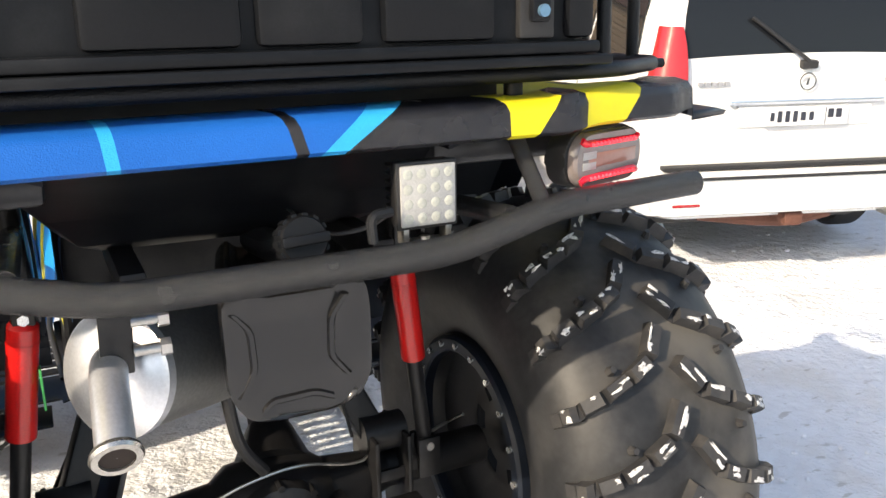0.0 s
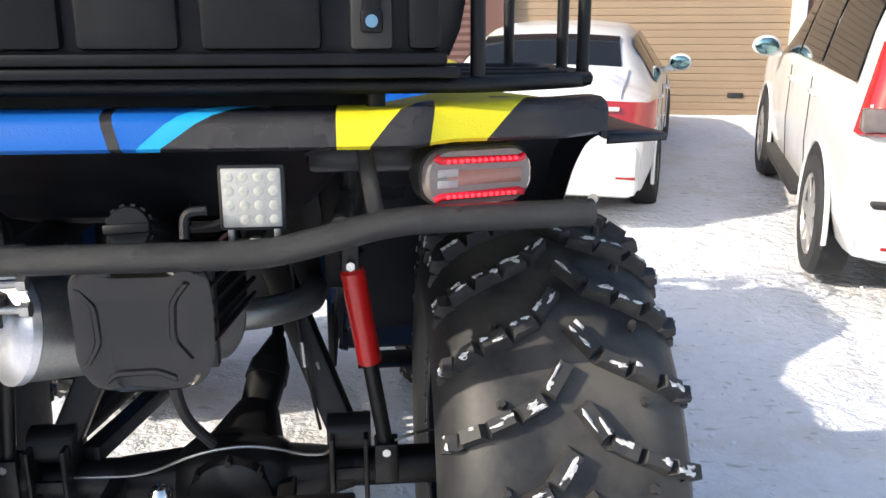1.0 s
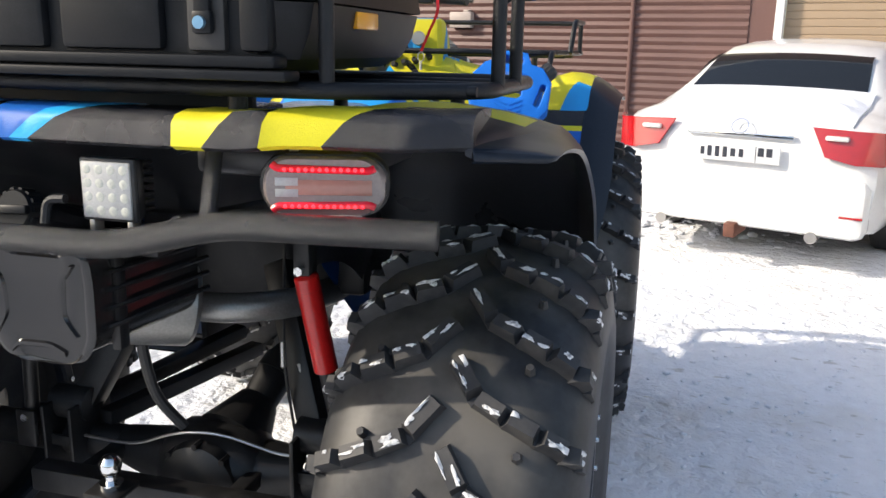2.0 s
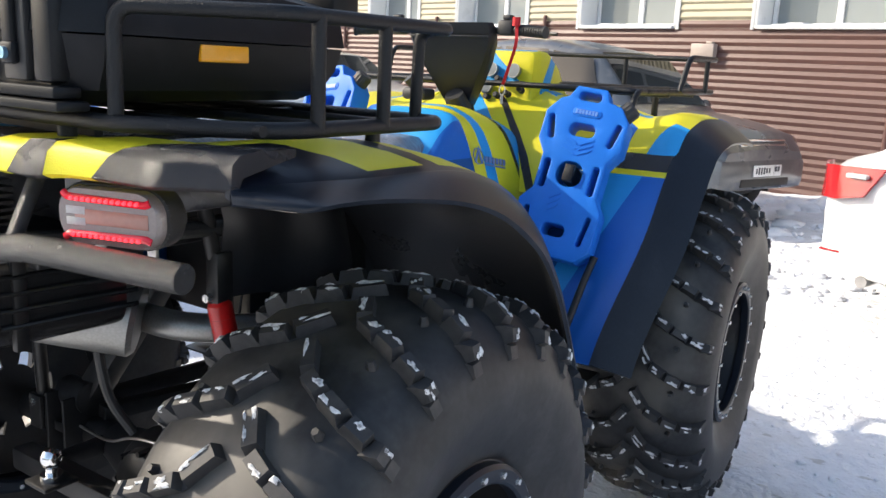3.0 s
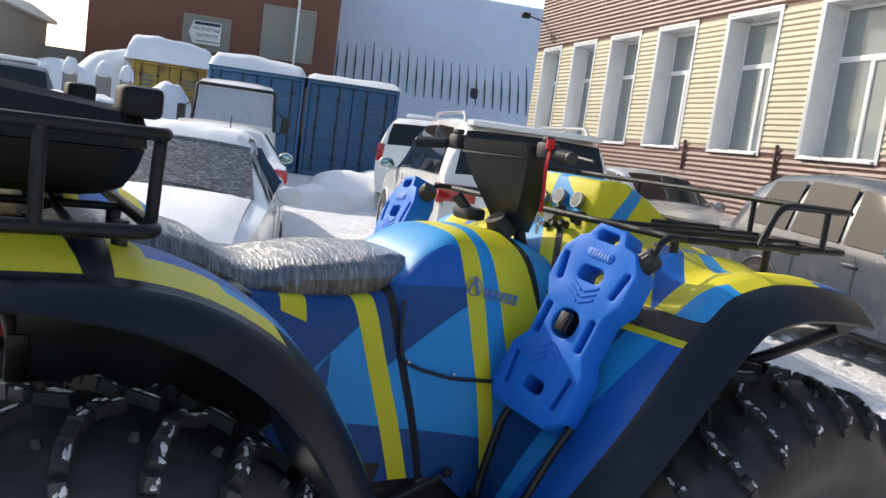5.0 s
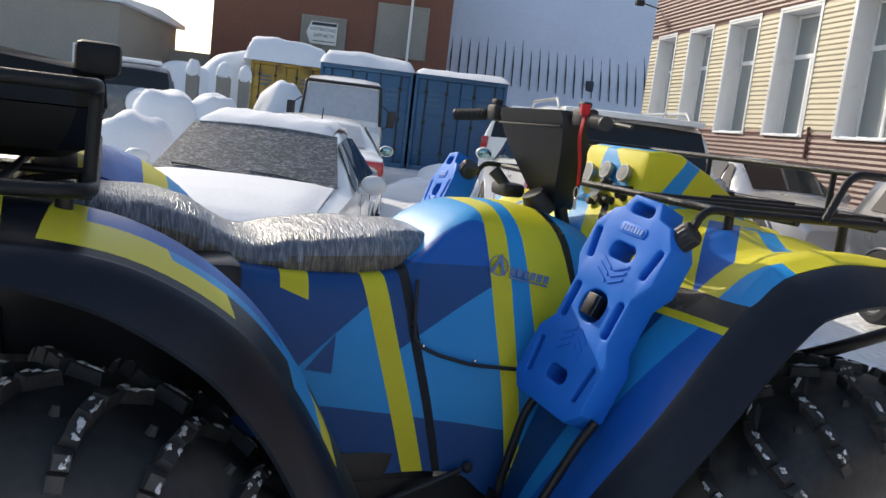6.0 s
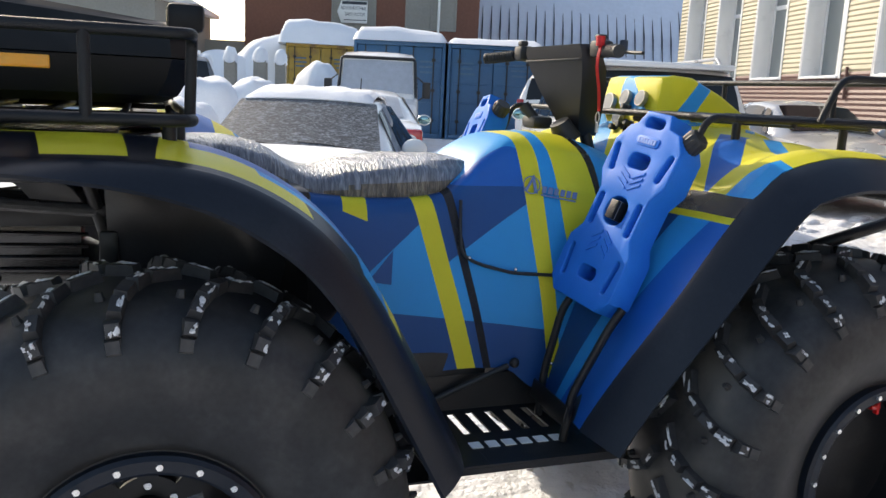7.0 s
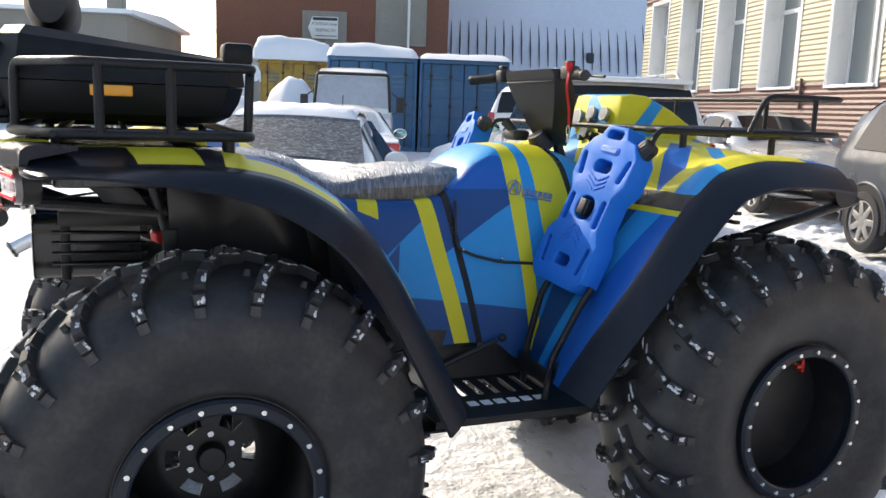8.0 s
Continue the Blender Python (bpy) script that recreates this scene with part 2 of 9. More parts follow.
FROST = frosted_glass()
FROST_LIGHT = mat("snowy_windscreen", (0.42, 0.46, 0.52), 0.7, vary=0.15, scale=8, fine=60, bump=0.4, depth=0.01)
ALLOY = mat("alloy_wheel", (0.55, 0.53, 0.50), 0.35, metal=0.7, vary=0.2, scale=20, fine=160, bump=0.05, depth=0.001)
CARTYRE = mat("road_tyre", (0.03, 0.03, 0.031), 0.8, vary=0.3, scale=15, fine=120, bump=0.3, depth=0.003)
TRIM = mat("black_trim", (0.02, 0.02, 0.021), 0.55, vary=0.2, scale=9, fine=160, bump=0.1, depth=0.001)
SIDING = mat("cream_siding", (0.48, 0.43, 0.31), 0.6, vary=0.06, scale=1.5, fine=60, bump=0.04, depth=0.001, objrand=0.05)
BROWN = mat("brown_siding", (0.135, 0.068, 0.058), 0.5, vary=0.12, scale=1.5, fine=60, bump=0.05, depth=0.001, objrand=0.08)
UPVC = mat("white_window_frame", (0.73, 0.74, 0.75), 0.3, vary=0.04, scale=3, fine=80, bump=0.02, depth=0.0005)
# The pale blue-grey tint holds the sky's reflection in the panes.
PANE = glass("window_pane", (0.24, 0.265, 0.27), 0.06)
GARAGE = mat("garage_door_panel", (0.33, 0.24, 0.16), 0.5, vary=0.07, scale=2, fine=160, bump=0.1, depth=0.001, objrand=0.04)
BRICKRED = mat("brick_facade", (0.19, 0.082, 0.055), 0.85, vary=0.16, scale=0.6, fine=9, bump=0.3, depth=0.02)
GREYWALL = mat("rendered_wall", (0.28, 0.265, 0.235), 0.85, vary=0.12, scale=0.8, fine=12, bump=0.3, depth=0.02)
CONT_BLUE = mat("container_blue", (0.022, 0.10, 0.22), 0.5, vary=0.2, scale=1.2, fine=30, bump=0.1, depth=0.004,
                second=(0.035, 0.11, 0.22), amount=0.7, cover=0.4)
CONT_YELLOW = mat("container_yellow", (0.36, 0.24, 0.05), 0.7, vary=0.25, scale=1.2, fine=30, bump=0.1, depth=0.004, second=(0.14, 0.08, 0.045), amount=0.8, cover=0.42)
RUST = mat("rust_brown", (0.15, 0.06, 0.04), 0.8, vary=0.3, scale=5, fine=60, bump=0.3, depth=0.004)
ROOFBLUE = mat("ribbed_roof_sheet", (0.30, 0.33, 0.42), 0.5, vary=0.12, scale=0.3, fine=6, bump=0.1, depth=0.01)
LETTER = mat("dark_print", (0.03, 0.035, 0.05), 0.6, vary=0.1)
WHITEPRINT = mat("white_print", (0.78, 0.78, 0.76), 0.5, vary=0.08)
PLATE_WHITE = mat("plate_white", (0.74, 0.75, 0.76), 0.35, vary=0.08, scale=12, fine=90, bump=0.03, depth=0.001)
GREEN = mat("green_label", (0.05, 0.45, 0.12), 0.5, vary=0.1)


def wrapped(name, dark, pale, rough):
    """Clear stretch film in tight folds over a dark seat."""
    m = bpy.data.materials.new(name)
    m.use_nodes = True
    t, L = m.node_tree, m.node_tree.links
    b = t.nodes["Principled BSDF"]
    co = t.nodes.new("ShaderNodeTexCoord")

    def layer(size, scale, detail, twist):
        mp = t.nodes.new("ShaderNodeMapping")
        mp.inputs["Scale"].default_value = size
        L.new(co.outputs["Object"], mp.inputs["Vector"])
        n = t.nodes.new("ShaderNodeTexNoise")
        n.inputs["Scale"].default_value, n.inputs["Detail"].default_value, n.inputs["Distortion"].default_value = scale, detail, twist
        L.new(mp.outputs[0], n.inputs["Vector"])
        return n

    folds = layer((1.0, 1.2, 0.7), 5, 4, 1.0)
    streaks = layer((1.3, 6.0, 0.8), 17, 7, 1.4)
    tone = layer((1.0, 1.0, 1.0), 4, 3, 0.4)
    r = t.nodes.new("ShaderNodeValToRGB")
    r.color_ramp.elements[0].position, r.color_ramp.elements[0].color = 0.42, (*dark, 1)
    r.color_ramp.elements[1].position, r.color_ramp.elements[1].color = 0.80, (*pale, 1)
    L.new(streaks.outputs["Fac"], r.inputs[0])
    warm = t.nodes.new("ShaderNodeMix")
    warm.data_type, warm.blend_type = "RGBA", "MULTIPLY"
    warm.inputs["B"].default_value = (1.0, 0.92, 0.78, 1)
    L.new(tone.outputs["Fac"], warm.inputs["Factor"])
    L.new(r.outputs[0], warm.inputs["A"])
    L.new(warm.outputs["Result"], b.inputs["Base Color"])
    b.inputs["Roughness"].default_value = 0.4
    b.inputs["Coat Weight"].default_value, b.inputs["Coat Roughness"].default_value = 1.0, rough
    add = t.nodes.new("ShaderNodeMath")
    add.operation = "MULTIPLY_ADD"
    L.new(streaks.outputs["Fac"], add.inputs[0])
    add.inputs[1].default_value = 0.45
    L.new(folds.outputs["Fac"], add.inputs[2])
    bp = t.nodes.new("ShaderNodeBump")
    bp.inputs["Strength"].default_value, bp.inputs["Distance"].default_value = 1.0, 0.018
    L.new(add.outputs[0], bp.inputs["Height"])
    L.new(bp.outputs[0], b.inputs["Normal"])
    L.new(bp.outputs[0], b.inputs["Coat Normal"])
    return m


# The seat top's pale blue is the sky's sheen on the film, coloured in.
FILM = wrapped("film_top_sheen", (0.085, 0.105, 0.15), (0.36, 0.41, 0.49), 0.24)
FILM_SIDE = wrapped("film_wrapped_brown_side", (0.050, 0.043, 0.032), (0.30, 0.26, 0.19), 0.20)


# ---- building tools ----
def link(name, bm, materials, parent=None, label="", smooth=35):
    """Makes a bmesh into one mesh object, under a parent if there is one."""
    bmesh.ops.recalc_face_normals(bm, faces=bm.faces)
    me = bpy.data.meshes.new(name)
    bm.to_mesh(me)
    bm.free()
    for m in materials if isinstance(materials, (list, tuple)) else (materials,):
        me.materials.append(m)
    if smooth:
        me.shade_smooth()
        me.set_sharp_from_angle(angle=radians(smooth))
    ob = new(name, me)
    if parent:
        ob.parent = parent
    if label:
        tagged(ob, label)
    return ob


def part(name, bm, materials, parent, label="", smooth=35):
    return link(name, bm, materials, parent, label, smooth)


def root(name, m, label, category, group="", kind=""):
    ob = new(name)
    ob.empty_display_size = 0.2
    ob.matrix_world = m
    return tagged(ob, label, category, group, kind)


def box(bm, lo, hi, bevel=0.0, m=None, seg=2):
    """A box from corner lo to corner hi, with rounded edges."""
    c, s = [(a + b) / 2 for a, b in zip(lo, hi)], [max(abs(b - a), 1e-4) for a, b in zip(lo, hi)]
    made = bmesh.ops.create_cube(bm, size=1, matrix=Matrix.Translation(c) @ Matrix.Diagonal((*s, 1)))
    verts = made["verts"]
    if bevel:
        edges = list({e for v in verts for e in v.link_edges})
        r = bmesh.ops.bevel(bm, geom=edges, offset=min(bevel, min(s) * 0.49), segments=seg, profile=0.5, affect="EDGES")
        verts = list({v for f in r["faces"] for v in f.verts} | {v for v in verts if v.is_valid})
    if m is not None:
        bmesh.ops.transform(bm, matrix=m, verts=verts)
    return verts


def rod(bm, p, q, r, r2=None, seg=12):
    """A round bar from p to q."""
    p, q = Vector(p), Vector(q)
    d = q - p
    m = Matrix.Translation((p + q) / 2) @ d.to_track_quat("Z", "Y").to_matrix().to_4x4()
    return bmesh.ops.create_cone(bm, cap_ends=True, segments=seg, radius1=r, radius2=r if r2 is None else r2, depth=d.length, matrix=m)["verts"]


def rounded(points, radius, steps=5, closed=False):
    """A polyline whose corners are turned into arcs."""
    pts = [Vector(p) for p in points]
    out = []
    n = len(pts)
    for i, p in enumerate(pts):
        if not closed and i in (0, n - 1):
            out.append(p)
            continue
        a, b = pts[(i - 1) % n] - p, pts[(i + 1) % n] - p
        r = min(radius, a.length * 0.48, b.length * 0.48)
        s, e = p + a.normalized() * r, p + b.normalized() * r
        for k in range(steps + 1):
            u = k / steps
            out.append(s * (1 - u) ** 2 + p * 2 * u * (1 - u) + e * u * u)
    return out


def tube(bm, points, r, seg=10, closed=False):
    """A bent tube along points."""
    pts = [Vector(p) for p in points]
    n = len(pts)
    rings, normal = [], None
    for i, p in enumerate(pts):
        t = (pts[(i + 1) % n] - pts[i - 1]) if closed else (pts[min(i + 1, n - 1)] - pts[max(i - 1, 0)])
        t.normalize()
        if normal is None:
            normal = t.orthogonal().normalized()
        normal = (normal - t * normal.dot(t)).normalized()
        side = t.cross(normal)
        rings.append([bm.verts.new(p + (normal * math.cos(a) + side * math.sin(a)) * r) for a in (2 * math.pi * k / seg for k in range(seg))])
    m = n if closed else n - 1
    for i in range(m):
        a, b = rings[i], rings[(i + 1) % n]
        for k in range(seg):
            bm.faces.new((a[k], a[(k + 1) % seg], b[(k + 1) % seg], b[k]))
    if not closed:
        bm.faces.new(rings[0][::-1])
        bm.faces.new(rings[-1])


def loft(bm, sections, ring=False, caps=False, mats=None):
    """Skins rows of points. ring: each row closes on itself; caps: ends are filled; mats: a material number for each strip between points."""
    rows = [[bm.verts.new(p) for p in s] for s in sections]
    n = len(rows[0])
    for a, b in zip(rows, rows[1:]):
        for k in range(n if ring else n - 1):
            j = (k + 1) % n
            f = bm.faces.new((a[k], a[j], b[j], b[k]))
            if mats:
                f.material_index = mats[k]
    if caps:
        for row in (rows[0], rows[-1]):
            bm.faces.new(row)
    return rows


def lathe(bm, profile, seg=32, m=None, wrap=False):
    """Turns (radius, height) points about the z axis, then places them by m."""
    m = m or Matrix()
    rows = []
    for k in range(seg):
        a = 2 * math.pi * k / seg
        rows.append([bm.verts.new(m @ Vector((r * math.cos(a), r * math.sin(a), z))) for r, z in profile])
    n = len(profile)
    for k in range(seg):
        a, b = rows[k], rows[(k + 1) % seg]
        for i in range(n if wrap else n - 1):
            j = (i + 1) % n
            if profile[i][0] < 1e-6 and profile[j][0] < 1e-6:
                continue
            bm.faces.new((a[i], a[j], b[j], b[i]))
    bmesh.ops.remove_doubles(bm, verts=bm.verts, dist=1e-6)


def slab(bm, outline, depth, m=None, bevel=0.0):
    """A plate: a flat outline (x, y) with thickness depth along z, placed by m."""
    m = m or Matrix()
    a = [bm.verts.new(m @ Vector((x, y, 0))) for x, y in outline]
    b = [bm.verts.new(m @ Vector((x, y, depth))) for x, y in outline]
    n = len(a)
    faces = [bm.faces.new(a[::-1]), bm.faces.new(b)]
    for k in range(n):
        faces.append(bm.faces.new((a[k], a[(k + 1) % n], b[(k + 1) % n], b[k])))
    if bevel:
        bmesh.ops.bevel(bm, geom=list({e for f in faces for e in f.edges}), offset=bevel, segments=2, profile=0.5, affect="EDGES")


def thicken(bm, d):
    """Gives a skin thickness."""
    bmesh.ops.recalc_face_normals(bm, faces=bm.faces)
    bmesh.ops.solidify(bm, geom=list(bm.faces), thickness=d)


def cut(bm, point, normal):
    bmesh.ops.bisect_plane(bm, geom=list(bm.verts) + list(bm.edges) + list(bm.faces), dist=1e-5, plane_co=point, plane_no=normal)


def smooth01(u):
    u = min(1.0, max(0.0, u))
    return u * u * (3 - 2 * u)


def mirror(bm):
    """Adds the mirror image in the plane x = 0."""
    g = bmesh.ops.duplicate(bm, geom=list(bm.verts) + list(bm.edges) + list(bm.faces))["geom"]
    vs = [e for e in g if isinstance(e, bmesh.types.BMVert)]
    bmesh.ops.scale(bm, vec=(-1, 1, 1), verts=vs)
    bmesh.ops.reverse_faces(bm, faces=[e for e in g if isinstance(e, bmesh.types.BMFace)])


def frame_between(p, u, v):
    """A pose at p with its x axis along u, and y as near v as can be."""
    u = Vector(u).normalized()
    w = u.cross(Vector(v)).normalized()
    v = w.cross(u)
    return Matrix(((u.x, v.x, w.x, p[0]), (u.y, v.y, w.y, p[1]), (u.z, v.z, w.z, p[2]), (0, 0, 0, 1)))


# ---- ground ----
def ground_height(x, y):
    """The yard: level under the quad bike, rising to the garage and gently to the far side."""
    u = max(0.0, y + 0.25 * x - 4.6)
    rise = 0.08 * min(u, 9.0) * (0.4 + 0.6 * smooth01((x + 1) / 3))
    return rise + 0.025 * min(22.0, max(0.0, -x - 0.5))


def make_ground():
    def axis(lo, hi, step, far):
        inner = np.arange(lo, hi + 1e-6, step).tolist()
        out, d, p = [], step, hi
        while p < far:
            d *= 1.35
            p += d
            out.append(p)
        neg, d, p = [], step, lo
        while p > -far:
            d *= 1.35
            p -= d
            neg.append(p)
        return neg[::-1] + inner + out

    xs, ys = axis(-8, 6, 0.09, 900), axis(-2, 12.4, 0.09, 900)
    verts = []
    for y in ys:
        for x in xs:
            near = smooth01((30 - max(abs(x), abs(y))) / 12)
            rut = noise.noise(Vector((x * 0.9, y * 0.9, 0))) * 0.025 + noise.noise(Vector((x * 3.1, y * 3.1, 4))) * 0.014 + noise.noise(Vector((x * 8, y * 8, 9))) * 0.008
            verts.append((x, y, ground_height(x, y) + rut * near - 0.012))
    w = len(xs)
    faces = [(j * w + i, j * w + i + 1, (j + 1) * w + i + 1, (j + 1) * w + i) for j in range(len(ys) - 1) for i in range(w - 1)]
    me = bpy.data.meshes.new("ground")
    me.from_pydata(verts, [], faces)
    me.shade_smooth()
    me.materials.append(SNOW)
    tagged(new("ground", me), "trodden packed snow with dirty tracks and footprints", "snow", kind="structure")


make_ground()

# ---- the long building with siding ----
WALL = Matrix.Translation((-2.03, 12.15, 0)) @ Matrix.Rotation(math.atan2(-0.206, 0.9785), 4, "Z")   # x along the wall, -y out of it
SILL, HEAD, TOP = 2.31, 4.87, 7.4
WINDOWS = [(-17.0, 1.25), (-14.85, 1.35), (-12.62, 1.45), (-10.3, 1.5), (-7.7, 1.55), (-5.08, 1.7), (-2.27, 1.75), (0.66, 1.85)]


def wall_block(name, s0, s1, z0, z1, material, label, y0=0.0, y1=0.7):
    bm = bmesh.new()
    box(bm, (s0, y0, z0), (s1, y1, z1))
    ob = link(name, bm, material, smooth=0)
    ob.matrix_world = WALL
    return tagged(ob, label, "wall", kind="structure")


wall = wall_block("wall_north", -17.6, 3.95, -0.6, SILL, BROWN, "brown horizontal metal siding on the lower wall")
upper = wall_block("wall_upper", -17.6, 14.0, HEAD, TOP, BROWN, "brown horizontal siding above the windows", 0.004)
edges = [-17.6] + [v for s, w in WINDOWS for v in (s, s + w)] + [3.95]
piers = []
for k in range(0, len(edges), 2):
    piers.append(wall_block("wall_pier", edges[k], edges[k + 1], SILL, HEAD, SIDING, "cream yellow horizontal siding between the windows"))
wall_block("wall_west", -17.6, -17.2, -0.6, TOP, BROWN, "brown siding on the end wall", 0.71, 12.0)


def board_mesh(length, height, low):
    """One siding board: it leans out from its foot to a nose at the share low of its height, then back."""
    bm = bmesh.new()
    p = [(0.0, 0.0), (-0.004, 0.001), (-0.022, height * low), (-0.023, height * (low + 0.06)), (-0.006, height - 0.002), (0.0, height)]
    loft(bm, [[(x, y, z) for y, z in p] for x in (0.0, length)], ring=True, caps=True)
    me = bpy.data.meshes.new("board")
    bmesh.ops.recalc_face_normals(bm, faces=bm.faces)
    bm.to_mesh(me)
    bm.free()
    return me


def clad(parent, s0, s1, z0, z1, step, material):
    me = board_mesh(s1 - s0, step, 0.28 if material is SIDING else 0.44)
    me.materials.append(material)
    k = 0
    while z0 + (k + 1) * step <= z1 + 0.02:
        ob = new("board", me)
        ob.parent = parent
        ob.location = (s0, -0.003, z0 + k * step)
        k += 1


def window_unit(s, w):
    """A deep white-cased window with a top light and two casements."""
    bm = bmesh.new()
    d = 0.44
    for a, b in ((s, s + 0.04), (s + w - 0.04, s + w)):
        box(bm, (a, -0.03, SILL), (b, d, HEAD), 0.006)
    box(bm, (s + 0.042, -0.03, HEAD - 0.05), (s + w - 0.042, d, HEAD - 0.004), 0.006)
    for a, b in ((s - 0.05, s - 0.002), (s + w + 0.002, s + w + 0.05)):
        box(bm, (a, -0.034, SILL - 0.02), (b, -0.022, HEAD + 0.05), 0.003)
    box(bm, (s - 0.05, -0.036, HEAD + 0.002), (s + w + 0.05, -0.024, HEAD + 0.06), 0.003)
    top = link("window", bm, UPVC)
    top.matrix_world = WALL
    tagged(top, "white plastic window in a deep white reveal", "window", "facade windows", "structure")
    bm = bmesh.new()
    box(bm, (s + 0.042, -0.07, SILL - 0.012), (s + w - 0.042, d, SILL + 0.02), 0.006)
    part("window_sill", bm, UPVC, top)
    x0, x1, z0, z1 = s + 0.045, s + w - 0.045, SILL + 0.024, HEAD - 0.055
    zm, xm, b = z0 + (z1 - z0) * 0.66, (x0 + x1) / 2, 0.06
    bm = bmesh.new()
    for lo, hi in (((x0, z0), (x0 + b, z1)), ((x1 - b, z0), (x1, z1)), ((x0 + b, z0), (x1 - b, z0 + b)), ((x0 + b, z1 - b), (x1 - b, z1)),
                   ((x0 + b, zm - b), (x1 - b, zm + b * 0.6)), ((xm - b * 0.7, z0 + b), (xm + b * 0.7, zm - b))):
        box(bm, (lo[0], d - 0.09, lo[1]), (hi[0], d - 0.02, hi[1]), 0.008)
    part("window_frame", bm, UPVC, top)
    for lo, hi in (((x0 + b, z0 + b), (xm - b * 0.7, zm - b)), ((xm + b * 0.7, z0 + b), (x1 - b, zm - b)), ((x0 + b, zm + b * 0.6), (x1 - b, z1 - b))):
        bm = bmesh.new()
        box(bm, (lo[0] - 0.004, d - 0.058, lo[1] - 0.004), (hi[0] + 0.004, d - 0.05, hi[1] + 0.004))
        part("pane", bm, PANE, top, smooth=0)
    bm = bmesh.new()
    for k in range(9):
        a, e = s + 0.05 + (w - 0.1) * k / 9, s + 0.05 + (w - 0.1) * (k + 1) / 9
        h = 0.012 + 0.05 * abs(noise.noise(Vector((s * 3 + k * 0.7, 1, 2))))
        box(bm, (a, -0.05, SILL + 0.021), (e + 0.02, d - 0.1, SILL + 0.024 + h), 0.012)
    snow = link("sill_snow", bm, SNOW_SOFT)
    snow.matrix_world = WALL
    tagged(snow, "drift of snow lying on a window sill", "snow", "sill snow", "structure")


for s, w in WINDOWS:
    window_unit(s, w)


def garage():
    for lo, hi in (((3.952, 0.0, -0.3), (4.25, 0.4, HEAD - 0.004)), ((8.02, 0.0, -0.3), (14.0, 0.4, HEAD - 0.004)), ((4.252, 0.0, 3.0), (8.018, 0.4, HEAD - 0.004))):
        bm = bmesh.new()
        box(bm, lo, hi)
        ob = link("wall_garage", bm, BROWN, smooth=0)
        ob.matrix_world = WALL
        tagged(ob, "brown wall beside the garage door", "wall", kind="structure")
    bm = bmesh.new()
    box(bm, (7.86, -0.05, 0.2), (8.018, 0.1, 3.0), 0.01)
    box(bm, (4.252, -0.05, 0.2), (4.35, 0.1, 3.0), 0.01)
    ob = link("door_jamb", bm, UPVC)
    ob.matrix_world = WALL
    tagged(ob, "pale jambs beside the garage door", "door frame", kind="structure")
    door = new("garage_door", bpy.data.meshes.new("garage_door"))
    door.matrix_world = WALL
    tagged(door, "tan sectional garage door with ribbed panels, closed", "garage door", kind="structure")
    z = 0.36
    for k in range(6):
        bm = bmesh.new()
        h = 0.46
        prof = [(0.16, 0), (0.10, 0.003)]
        for r in range(5):
            b = 0.003 + r * h / 5
            prof += [(0.10, b + 0.006), (0.092, b + 0.012), (0.092, b + h / 5 - 0.012), (0.10, b + h / 5 - 0.004)]
        prof += [(0.16, h)]
        loft(bm, [[(x, y, z + q) for y, q in prof] for x in (4.352, 7.858)], ring=True, caps=True)
        part("panel", bm, GARAGE, door)
        z += h
    bm = bmesh.new()
    box(bm, (7.16, 0.07, 0.80), (7.36, 0.095, 0.865), 0.012)
    part("handle", bm, TRIM, door, "black recessed door handle")
    bm = bmesh.new()
    box(bm, (4.4, -0.12, 0.27), (7.8, 0.1, 0.37), 0.02)
    ob = link("threshold", bm, TRIM)
    ob.matrix_world = WALL
    tagged(ob, "dark rubber threshold under the garage door", "threshold", kind="structure")


garage()


def fixtures():
    bm = bmesh.new()
    box(bm, (-0.18, -0.13, 1.88), (0.17, -0.022, 2.10), 0.012)
    box(bm, (0.03, -0.10, 2.099), (0.12, -0.024, 2.13), 0.006)
    ob = link("wall_box", bm, mat("beige_plastic", (0.42, 0.35, 0.31), 0.5, vary=0.1, scale=9, fine=90, bump=0.05, depth=0.001))
    ob.matrix_world = WALL
    tagged(ob, "beige plastic junction box on brown siding", "junction box")
    for s in (2.5, -2.95, -5.6, -8.5):
        bm = bmesh.new()
        rod(bm, (s, -0.05, -0.1 if s > 0 else 1.9), (s, -0.05, 4.7 if s > 0 else 2.5), 0.028, seg=10)
        ob = link("wall_pipe", bm, BROWN)
        ob.matrix_world = WALL
        tagged(ob, "brown painted pipe fixed upright to the siding", "pipe")
    bm = bmesh.new()
    box(bm, (-17.7, -0.35, TOP), (14.0, 12.0, TOP + 0.12), 0.02)
    ob = link("roof_slab", bm, SNOW_SOFT)
    ob.matrix_world = WALL
    tagged(ob, "flat roof edge with snow on it", "roof", kind="structure")
    bm = bmesh.new()
    rod(bm, (-17.4, -0.02, 5.75), (-17.4, -0.55, 5.85), 0.02)
    box(bm, (-17.48, -0.75, 5.76), (-17.32, -0.5, 5.92), 0.02)
    ob = link("wall_floodlight", bm, TRIM)
    ob.matrix_world = WALL
    tagged(ob, "black floodlight on an arm high on the wall", "lamp")


fixtures()


# ---- far side of the yard ----
def far_block(name, s, label, lo, hi, material, turn, category="building"):
    bm = bmesh.new()
    box(bm, lo, hi)
    ob = link(name, bm, material, smooth=0)
    ob.matrix_world = Matrix.Translation(s) @ Matrix.Rotation(radians(turn), 4, "Z")
    return tagged(ob, label, category, kind="structure")


